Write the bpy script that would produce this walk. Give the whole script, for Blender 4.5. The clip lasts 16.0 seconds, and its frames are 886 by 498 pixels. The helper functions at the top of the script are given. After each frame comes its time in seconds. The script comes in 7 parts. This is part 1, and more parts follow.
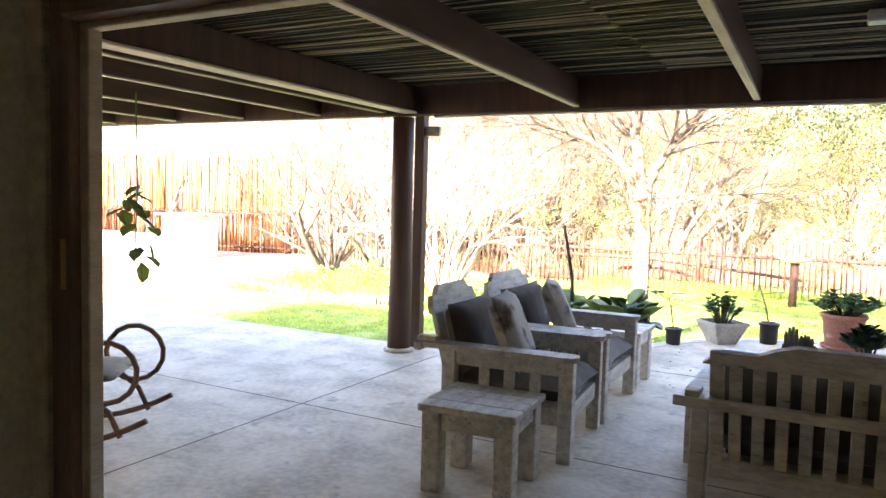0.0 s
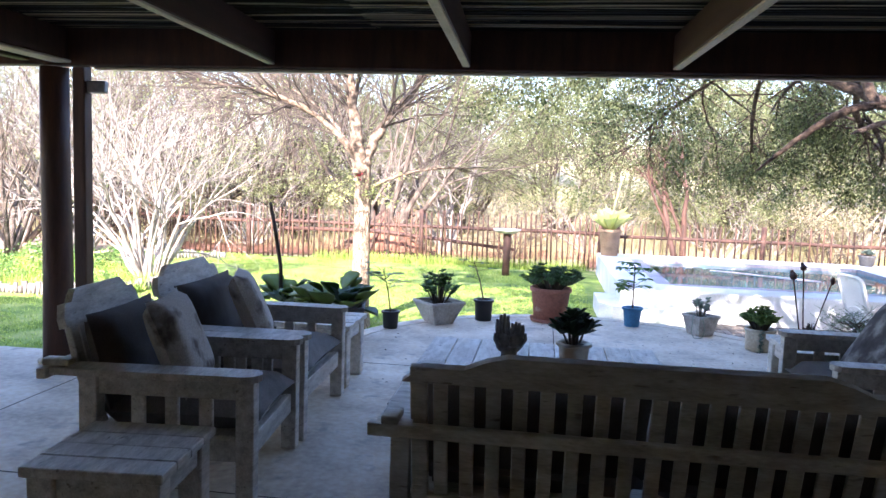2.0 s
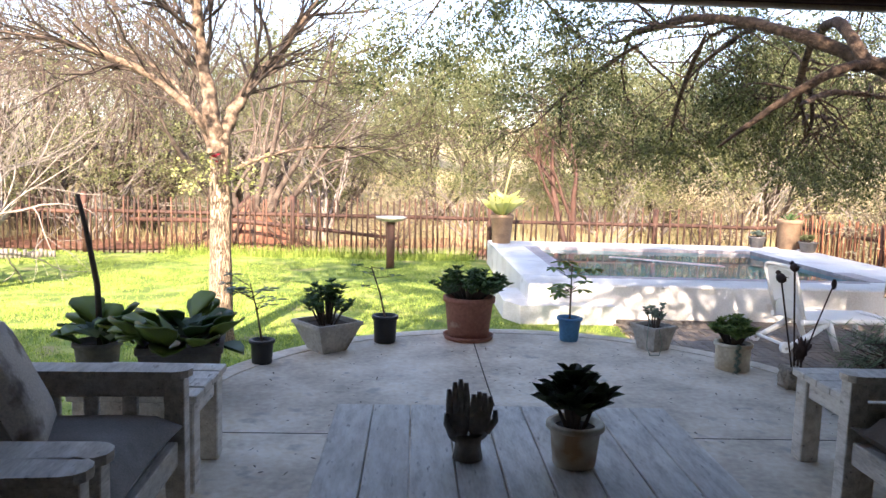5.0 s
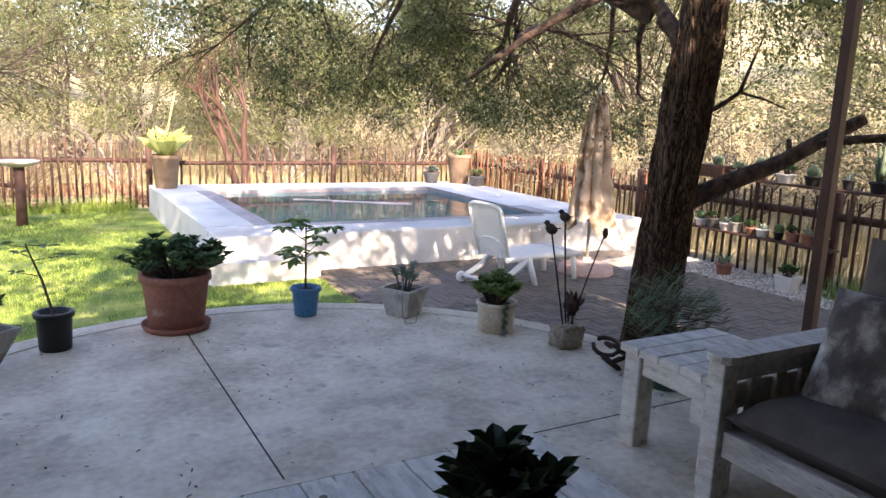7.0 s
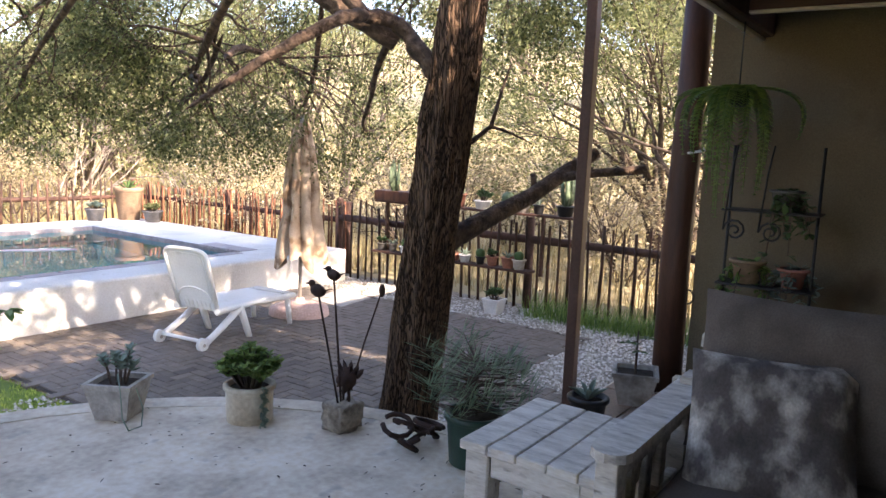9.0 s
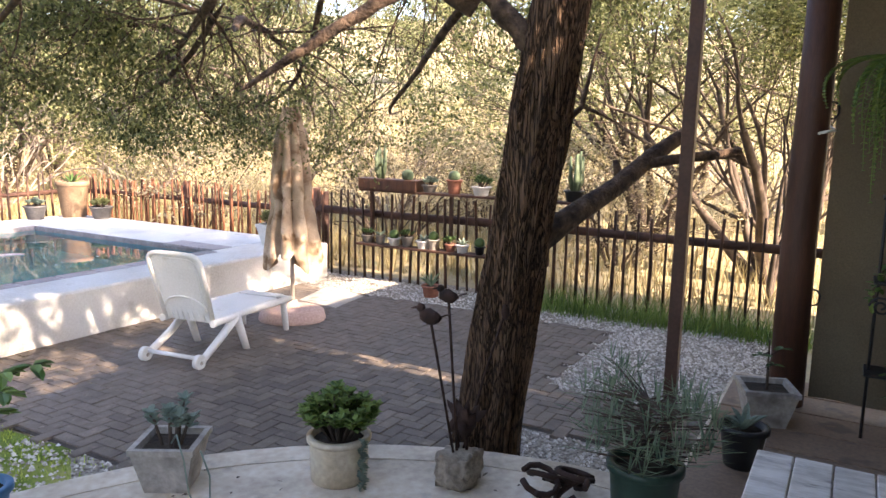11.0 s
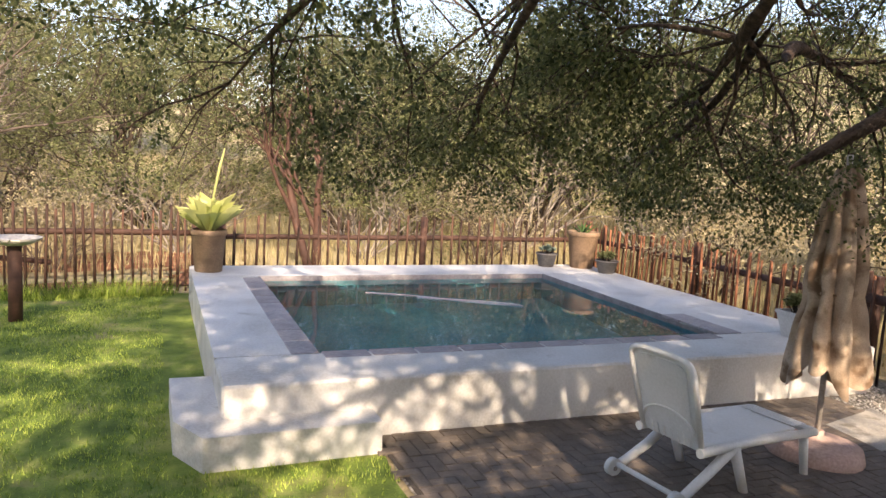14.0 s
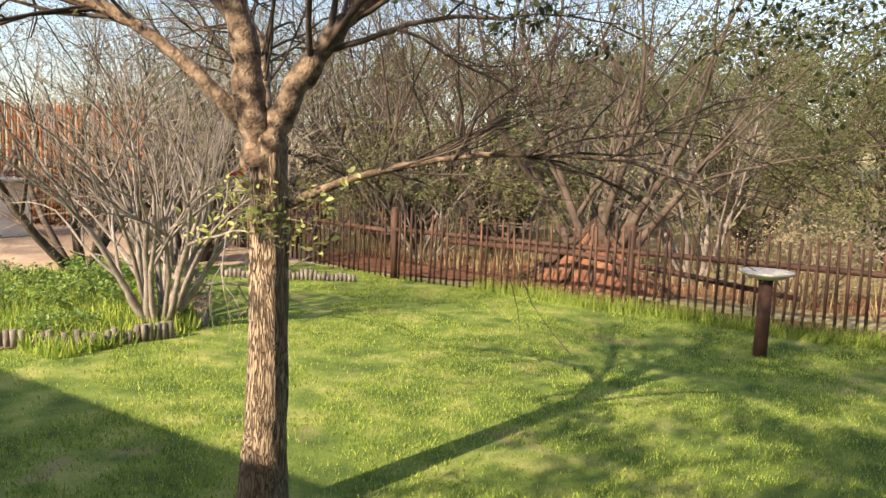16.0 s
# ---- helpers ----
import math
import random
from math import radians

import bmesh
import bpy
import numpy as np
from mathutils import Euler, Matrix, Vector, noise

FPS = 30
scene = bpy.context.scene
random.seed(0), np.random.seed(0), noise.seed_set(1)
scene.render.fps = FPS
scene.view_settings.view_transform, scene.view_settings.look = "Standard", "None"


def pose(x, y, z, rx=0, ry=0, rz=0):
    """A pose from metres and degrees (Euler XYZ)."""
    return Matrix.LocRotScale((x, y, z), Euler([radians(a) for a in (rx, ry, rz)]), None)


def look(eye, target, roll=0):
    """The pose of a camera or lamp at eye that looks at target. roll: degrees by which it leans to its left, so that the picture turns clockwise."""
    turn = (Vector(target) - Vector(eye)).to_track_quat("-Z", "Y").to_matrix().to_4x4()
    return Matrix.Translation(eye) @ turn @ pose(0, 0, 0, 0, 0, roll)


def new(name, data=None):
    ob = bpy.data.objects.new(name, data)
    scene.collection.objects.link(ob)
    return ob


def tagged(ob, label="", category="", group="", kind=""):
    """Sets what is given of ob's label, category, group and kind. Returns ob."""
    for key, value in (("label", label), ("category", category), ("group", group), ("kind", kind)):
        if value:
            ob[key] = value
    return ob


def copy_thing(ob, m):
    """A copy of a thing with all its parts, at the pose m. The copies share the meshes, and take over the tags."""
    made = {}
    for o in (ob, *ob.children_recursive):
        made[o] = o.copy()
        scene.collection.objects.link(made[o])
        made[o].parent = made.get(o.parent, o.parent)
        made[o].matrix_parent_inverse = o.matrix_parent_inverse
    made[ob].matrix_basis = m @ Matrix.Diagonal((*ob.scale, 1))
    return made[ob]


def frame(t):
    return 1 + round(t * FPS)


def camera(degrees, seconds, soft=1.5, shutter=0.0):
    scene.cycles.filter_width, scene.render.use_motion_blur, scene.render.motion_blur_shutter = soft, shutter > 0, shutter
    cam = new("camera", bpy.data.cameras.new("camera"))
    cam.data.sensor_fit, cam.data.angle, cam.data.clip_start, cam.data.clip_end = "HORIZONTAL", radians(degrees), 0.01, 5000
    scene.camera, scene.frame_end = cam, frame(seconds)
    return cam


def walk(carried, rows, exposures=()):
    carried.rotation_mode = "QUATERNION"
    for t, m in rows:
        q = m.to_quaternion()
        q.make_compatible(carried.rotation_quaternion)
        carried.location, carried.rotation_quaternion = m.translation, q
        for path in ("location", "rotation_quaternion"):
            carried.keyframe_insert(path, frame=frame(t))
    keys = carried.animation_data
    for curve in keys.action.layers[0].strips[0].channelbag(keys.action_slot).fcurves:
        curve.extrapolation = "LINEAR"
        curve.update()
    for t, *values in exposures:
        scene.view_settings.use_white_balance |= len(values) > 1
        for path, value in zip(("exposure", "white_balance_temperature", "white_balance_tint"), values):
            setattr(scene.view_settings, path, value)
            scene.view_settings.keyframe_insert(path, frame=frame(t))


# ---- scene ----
cam = camera(62.3, 16.0)
PATH = [
    (0, (0.576, 0.232, 1.422), (-0.379, 1.984, 1.285), 1.6),
    (0.5, (0.605, 0.34, 1.417), (-0.099, 2.205, 1.256), 2.2),
    (1, (0.631, 0.561, 1.433), (0.06, 2.47, 1.267), 2.6),
    (1.5, (0.621, 0.783, 1.439), (0.213, 2.734, 1.263), 2.2),
    (2, (0.547, 1.064, 1.457), (0.273, 3.036, 1.264), 2.0),
    (2.5, (0.5, 1.346, 1.457), (0.302, 3.326, 1.254), 2.2),
    (3, (0.442, 1.629, 1.461), (0.27, 3.61, 1.252), 2.0),
    (5.3, (0.037, 3.045, 1.426), (0.203, 5.024, 1.19), 2.1),
    (5.5, (-0.03, 3.222, 1.433), (0.2, 5.193, 1.186), 2.5),
    (6, (-0.024, 3.503, 1.44), (0.384, 5.437, 1.137), 2.7),
    (6.5, (-0.05, 3.777, 1.415), (0.63, 5.625, 1.064), 2.4),
    (7, (-0.112, 4.055, 1.418), (0.855, 5.765, 1.047), 2.4),
    (7.5, (-0.118, 4.279, 1.427), (1.082, 5.843, 1.087), 2.7),
    (8, (-0.074, 4.532, 1.468), (1.322, 5.932, 1.167), 2.7),
    (10.3, (0.05, 5.749, 1.472), (1.773, 6.718, 1.167), 1.9),
    (10.5, (0.038, 5.89, 1.482), (1.764, 6.851, 1.171), 1.8),
    (11, (0.165, 6.146, 1.47), (1.886, 7.116, 1.153), 1.2),
    (11.5, (0.348, 6.394, 1.504), (2.041, 7.411, 1.187), 0.8),
    (12, (0.582, 6.646, 1.522), (2.204, 7.776, 1.214), 0.4),
    (12.5, (0.802, 6.87, 1.534), (2.311, 8.151, 1.247), 0.9),
    (13, (1.075, 6.973, 1.581), (2.404, 8.443, 1.31), 1.5),
    (13.5, (1.24, 7.134, 1.57), (2.314, 8.803, 1.318), 2.2),
    (14, (1.315, 7.344, 1.601), (2.045, 9.189, 1.355), 3.1),
    (14.5, (1.366, 7.545, 1.586), (1.667, 9.507, 1.342), 3.5),
    (15, (1.388, 7.659, 1.594), (1.198, 9.635, 1.349), 3.1),
    (15.5, (1.33, 7.809, 1.59), (0.669, 9.681, 1.344), 2.1),
    (16, (1.184, 8.051, 1.57), (0.104, 9.717, 1.326), 2.0),
]
EXPOSURES = [(0, 4.1, 6900, 20), (0.5, 3.42, 6000, 19), (1.0, 3.05, 5600, 21), (1.5, 2.95, 5550, 21), (3, 2.8, 5500, 20), (5.5, 2.32, 6700, 20), (7, 2.32, 6600, 22), (8, 2.5, 6500, 21), (10.5, 2.72, 7100, 23), (12.5, 2.08, 7100, 18), (14.0, 1.35, 7200, 19), (15.5, 1.15, 7200, 18), (16, 1.05, 7200, 14)]
walk(cam, [(t, look(eye, target, roll)) for t, eye, target, roll in PATH], EXPOSURES)

# ---- light ----
SUN_EL, SHADE = radians(30.5), Vector((0.175, 0.9846))      # height of the sun, and the way its shadows point
sun_way = Vector((SHADE.x * math.cos(SUN_EL), SHADE.y * math.cos(SUN_EL), -math.sin(SUN_EL)))
world = bpy.data.worlds.new("sky")
scene.world = world
world.use_nodes = True
wt = world.node_tree
sky = wt.nodes.new("ShaderNodeTexSky")
sky.sky_type, sky.sun_disc = "NISHITA", False
sky.sun_elevation, sky.sun_rotation = SUN_EL, math.atan2(-SHADE.x, -SHADE.y)
sky.altitude, sky.air_density, sky.dust_density, sky.ozone_density = 600, 1.0, 2.4, 1.0
wt.links.new(sky.outputs[0], wt.nodes["Background"].inputs[0])
wt.nodes["Background"].inputs[1].default_value = 0.15
sun = new("sun", bpy.data.lights.new("sun", "SUN"))
sun.data.energy, sun.data.angle, sun.data.color = 4.7, radians(0.55), (1.0, 0.88, 0.7)
sun.matrix_world = look((0, 0, 30), Vector((0, 0, 30)) + sun_way)

# ---- mesh helpers ----
SLAB, LAWN = 0.0, -0.7
rnd = random.Random(7)


class Mesh:
    """Gathers vertices and faces of one mesh."""

    def __init__(self):
        self.v, self.f, self.smooth = [], [], []

    def add(self, verts, faces, smooth=False):
        n = len(self.v)
        self.v.extend(tuple(p) for p in verts)
        self.f.extend(tuple(n + i for i in f) for f in faces)
        self.smooth.extend([smooth] * len(faces))
        return self

    def box(self, c, s, b=0.004, turn=None):
        """A box of centre c and size s with chamfered edges."""
        hx, hy, hz = s[0] / 2, s[1] / 2, s[2] / 2
        b = min(b, hx * 0.6, hy * 0.6, hz * 0.6)
        vs, ids = [], {}
        for sx in (-1, 1):
            for sy in (-1, 1):
                for sz in (-1, 1):
                    for k, p in enumerate(((hx, hy - b, hz - b), (hx - b, hy, hz - b), (hx - b, hy - b, hz))):
                        ids[sx, sy, sz, k] = len(vs)
                        vs.append(Vector((p[0] * sx, p[1] * sy, p[2] * sz)))
        fs = []
        for k, (a, d) in enumerate(((1, 2), (0, 2), (0, 1))):
            for side in (-1, 1):
                loop = []
                for u, w in ((-1, -1), (1, -1), (1, 1), (-1, 1)):
                    sg = [0, 0, 0]
                    sg[k], sg[a], sg[d] = side, u, w
                    loop.append(ids[sg[0], sg[1], sg[2], k])
                fs.append(loop if (side > 0) != (k == 1) else loop[::-1])
        for k in range(3):
            a, d = [i for i in range(3) if i != k]
            for u in (-1, 1):
                for w in (-1, 1):
                    sg = [0, 0, 0]
                    sg[a], sg[d] = u, w
                    lo, hi = list(sg), list(sg)
                    lo[k], hi[k] = -1, 1
                    loop = [ids[(*lo, a)], ids[(*hi, a)], ids[(*hi, d)], ids[(*lo, d)]]
                    fs.append(loop if (u * w > 0) == (k == 1) else loop[::-1])
        for key in [(x, y, z) for x in (-1, 1) for y in (-1, 1) for z in (-1, 1)]:
            loop = [ids[(*key, k)] for k in range(3)]
            fs.append(loop if key[0] * key[1] * key[2] > 0 else loop[::-1])
        m = Matrix.Translation(c) @ (turn.to_4x4() if turn else Matrix())
        return self.add([m @ p for p in vs], fs)

    def span(self, lo, hi, b=0.004):
        lo, hi = Vector(lo), Vector(hi)
        return self.box((lo + hi) / 2, hi - lo, b)

    def tube(self, pts, radii, n=6, cap=True, smooth=True):
        """A tube along pts."""
        pts = [Vector(p) for p in pts]
        if isinstance(radii, (int, float)):
            radii = [radii] * len(pts)
        vs, fs = [], []
        way = (pts[1] - pts[0]).normalized()
        side = way.orthogonal().normalized()
        for i, p in enumerate(pts):
            a, b = pts[max(i - 1, 0)], pts[min(i + 1, len(pts) - 1)]
            way = (b - a).normalized()
            side = (side - way * side.dot(way)).normalized()
            up = way.cross(side)
            for k in range(n):
                t = math.tau * k / n
                vs.append(p + (side * math.cos(t) + up * math.sin(t)) * radii[i])
        for i in range(len(pts) - 1):
            for k in range(n):
                a, b = i * n + k, i * n + (k + 1) % n
                fs.append((a, b, b + n, a + n))
        self.add(vs, fs, smooth)
        if cap:
            m = len(self.v) - len(vs)
            self.f.append(tuple(m + k for k in reversed(range(n))))
            self.f.append(tuple(m + len(vs) - n + k for k in range(n)))
            self.smooth += [False, False]
        return self

    def lathe(self, profile, n=24, c=(0, 0, 0), wobble=0.0, square=False, turn=0.0):
        """A body of revolution from (radius, z) rows; square makes it four-sided."""
        if square:
            n = 4
        vs, fs = [], []
        for r, z in profile:
            for k in range(n):
                t = math.tau * (k + (0.5 if square else 0)) / n + turn
                q = r * (1 + wobble * math.sin(3 * t + z * 9)) * (math.sqrt(2) if square else 1)
                vs.append((c[0] + q * math.cos(t), c[1] + q * math.sin(t), c[2] + z))
        for i in range(len(profile) - 1):
            for k in range(n):
                a, b = i * n + k, i * n + (k + 1) % n
                fs.append((a, b, b + n, a + n))
        self.add(vs, fs, not square)
        m = len(self.v) - len(vs)
        self.f.append(tuple(m + k for k in reversed(range(n))))
        self.f.append(tuple(m + len(vs) - n + k for k in range(n)))
        self.smooth += [False, False]
        return self

    def leaf(self, p, way, up, length, width, fold=0.15):
        """One leaf: six corners, folded along its rib."""
        p, way, up = Vector(p), Vector(way).normalized(), Vector(up)
        side = way.cross(up)
        side = (side if side.length > 1e-4 else way.orthogonal()).normalized()
        nrm = side.cross(way)
        a, b = p + way * length * 0.35, p + way * length * 0.75
        lift = nrm * width * fold
        vs = [p, a + side * width / 2 + lift, b + side * width * 0.38 + lift, p + way * length, b - side * width * 0.38 + lift, a - side * width / 2 + lift]
        return self.add(vs, [(0, 1, 2, 3), (0, 3, 4, 5)])

    def chip(self, p, way, up, length, width):
        """One small flat leaf of four corners."""
        p, way = Vector(p), Vector(way).normalized()
        side = way.cross(Vector(up))
        side = (side if side.length > 1e-4 else way.orthogonal()).normalized() * width / 2
        a = p + way * length * 0.5
        return self.add([p, a + side, p + way * length, a - side], [(0, 1, 2, 3)])

    def blob(self, c, r, seg=10, rings=6, noise_amount=0.0, freq=3.0, seed=0.0):
        """A rounded, uneven lump."""
        c = Vector(c)
        r = (r, r, r) if isinstance(r, (int, float)) else r
        vs, fs = [], []
        for i in range(rings + 1):
            a = math.pi * i / rings
            for k in range(seg):
                t = math.tau * k / seg
                d = Vector((math.sin(a) * math.cos(t), math.sin(a) * math.sin(t), math.cos(a)))
                s = 1 + noise_amount * noise.noise(d * freq + Vector((seed, seed, seed)))
                vs.append(c + Vector((d.x * r[0], d.y * r[1], d.z * r[2])) * s)
        for i in range(rings):
            for k in range(seg):
                a, b = i * seg + k, i * seg + (k + 1) % seg
                fs.append((a, a + seg, b + seg, b))
        return self.add(vs, fs, True)

    def pillow(self, c, s, turn=None, puff=0.5, seg=10):
        """A soft cushion of size s (thin along z), pinched at its corners."""
        vs, fs = [], []
        m = Matrix.Translation(c) @ (turn.to_4x4() if turn else Matrix())
        for side in (1, -1):
            for i in range(seg + 1):
                for j in range(seg + 1):
                    u, w = 2 * i / seg - 1, 2 * j / seg - 1
                    h = ((1 - abs(u) ** 4) * (1 - abs(w) ** 4)) ** puff
                    k = 1 - 0.05 * (1 - abs(w) ** 2) * abs(u) ** 3 - 0.0
                    l = 1 - 0.05 * (1 - abs(u) ** 2) * abs(w) ** 3
                    d = 0.06 * noise.noise(Vector((u * 2.1 + c[0] * 3, w * 2.1 + c[1] * 3, side)))
                    vs.append(m @ Vector((u * k * s[0] / 2, w * l * s[1] / 2, side * (h + d * h) * s[2] / 2)))
        n = seg + 1
        for side in range(2):
            o = side * n * n
            for i in range(seg):
                for j in range(seg):
                    q = (o + i * n + j, o + (i + 1) * n + j, o + (i + 1) * n + j + 1, o + i * n + j + 1)
                    fs.append(q if side == 0 else q[::-1])
        return self.add(vs, fs, True)

    def data(self, name, material):
        me = bpy.data.meshes.new(name)
        me.from_pydata(self.v, [], self.f)
        me.polygons.foreach_set("use_smooth", self.smooth)
        me.materials.append(material)
        me.update()
        return me


def part(name, mesh, material, parent=None, label=""):
    """One mesh object, under a thing or a part."""
    ob = new(name, mesh.data(name, material) if isinstance(mesh, Mesh) else mesh)
    if parent:
        ob.parent = parent
    return tagged(ob, label)


def thing(name, m, label, category, group="", kind=""):
    """An empty at the base of a thing."""
    ob = new(name)
    ob.empty_display_size = 0.1
    ob.matrix_basis = m
    return tagged(ob, label, category, group, kind)


def solid(name, mesh, material, label, category, kind="", group="", m=None):
    """A thing that is one mesh."""
    ob = part(name, mesh, material)
    if m:
        ob.matrix_basis = m
    return tagged(ob, label, category, group, kind)


# ---- materials ----
def surface(name, colours, scale=4.0, rough=0.7, bump=0.3, fine=40.0, metal=0.0, stretch=(1, 1, 1), spot=None, spot_scale=8.0, spot_at=0.62, vary=0.0, spec=0.4, detail=6.0, depth=0.01, rough_var=0.1, grit=0.45):
    """A surface whose colour drifts between the given ones, with grain, stains and relief."""
    mt = bpy.data.materials.new(name)
    mt.use_nodes = True
    nt = mt.node_tree
    N, L = nt.nodes.new, nt.links.new
    bs = nt.nodes["Principled BSDF"]
    tc, mp = N("ShaderNodeTexCoord"), N("ShaderNodeMapping")
    mp.inputs["Scale"].default_value = stretch
    L(tc.outputs["Object"], mp.inputs["Vector"])
    info = N("ShaderNodeObjectInfo")
    shift = N("ShaderNodeVectorMath")
    shift.operation = "ADD"
    L(mp.outputs[0], shift.inputs[0])
    mul = N("ShaderNodeMath")
    mul.operation, mul.inputs[1].default_value = "MULTIPLY", 37.0
    L(info.outputs["Random"], mul.inputs[0])
    L(mul.outputs[0], shift.inputs[1])
    big = N("ShaderNodeTexNoise")
    big.inputs["Scale"].default_value, big.inputs["Detail"].default_value = scale, detail
    L(shift.outputs[0], big.inputs["Vector"])
    ramp = N("ShaderNodeValToRGB")
    els = ramp.color_ramp.elements
    while len(els) < len(colours):
        els.new(0.5)
    for i, c in enumerate(colours):
        els[i].position = 0.3 + 0.4 * i / max(len(colours) - 1, 1)
        els[i].color = (*c, 1)
    L(big.outputs["Fac"], ramp.inputs[0])
    col = ramp.outputs[0]
    grain = N("ShaderNodeTexNoise")
    grain.inputs["Scale"].default_value, grain.inputs["Detail"].default_value = fine, 4
    L(shift.outputs[0], grain.inputs["Vector"])
    mix = N("ShaderNodeMix")
    mix.data_type, mix.blend_type = "RGBA", "OVERLAY"
    mix.inputs["Factor"].default_value = grit
    L(col, mix.inputs[6])
    L(grain.outputs["Fac"], mix.inputs[7])
    col = mix.outputs[2]
    if spot:
        sp = N("ShaderNodeTexNoise")
        sp.inputs["Scale"].default_value, sp.inputs["Detail"].default_value = spot_scale, 5
        L(shift.outputs[0], sp.inputs["Vector"])
        rp = N("ShaderNodeMapRange")
        rp.inputs[1].default_value, rp.inputs[2].default_value = spot_at - 0.05, spot_at + 0.06
        L(sp.outputs["Fac"], rp.inputs[0])
        m2 = N("ShaderNodeMix")
        m2.data_type = "RGBA"
        L(rp.outputs[0], m2.inputs["Factor"])
        L(col, m2.inputs[6])
        m2.inputs[7].default_value = (*spot, 1)
        col = m2.outputs[2]
    if vary:
        hv = N("ShaderNodeHueSaturation")
        mr = N("ShaderNodeMapRange")
        mr.inputs[3].default_value, mr.inputs[4].default_value = 1 - vary, 1 + vary
        L(info.outputs["Random"], mr.inputs[0])
        L(mr.outputs[0], hv.inputs["Value"])
        L(col, hv.inputs["Color"])
        col = hv.outputs[0]
    L(col, bs.inputs["Base Color"])
    rr = N("ShaderNodeMapRange")
    rr.inputs[3].default_value, rr.inputs[4].default_value = max(rough - rough_var, 0.02), min(rough + rough_var, 1)
    L(grain.outputs["Fac"], rr.inputs[0])
    L(rr.outputs[0], bs.inputs["Roughness"])
    bs.inputs["Metallic"].default_value = metal
    bs.inputs["Specular IOR Level"].default_value = spec
    if bump:
        sm = N("ShaderNodeMath")
        sm.operation = "ADD"
        L(big.outputs["Fac"], sm.inputs[0])
        L(grain.outputs["Fac"], sm.inputs[1])
        bp = N("ShaderNodeBump")
        bp.inputs["Strength"].default_value, bp.inputs["Distance"].default_value = bump, depth
        L(sm.outputs[0], bp.inputs["Height"])
        L(bp.outputs[0], bs.inputs["Normal"])
    return mt


def foliage(name, a, b, through_it=0.35, rough=0.55, dark_share=0.0):
    """Leaves: colour by island, some light let through."""
    mt = bpy.data.materials.new(name)
    mt.use_nodes = True
    nt = mt.node_tree
    N, L = nt.nodes.new, nt.links.new
    bs, out = nt.nodes["Principled BSDF"], nt.nodes["Material Output"]
    geo, ramp = N("ShaderNodeNewGeometry"), N("ShaderNodeValToRGB")
    ramp.color_ramp.elements[0].color, ramp.color_ramp.elements[1].color = (*a, 1), (*b, 1)
    ramp.color_ramp.elements[0].position = dark_share
    L(geo.outputs["Random Per Island"], ramp.inputs[0])
    L(ramp.outputs[0], bs.inputs["Base Color"])
    bs.inputs["Roughness"].default_value = rough
    bs.inputs["Specular IOR Level"].default_value = 0.3
    tr, mx = N("ShaderNodeBsdfTranslucent"), N("ShaderNodeMixShader")
    L(ramp.outputs[0], tr.inputs[0])
    mx.inputs[0].default_value = through_it
    L(bs.outputs[0], mx.inputs[1])
    L(tr.outputs[0], mx.inputs[2])
    L(mx.outputs[0], out.inputs[0])
    return mt


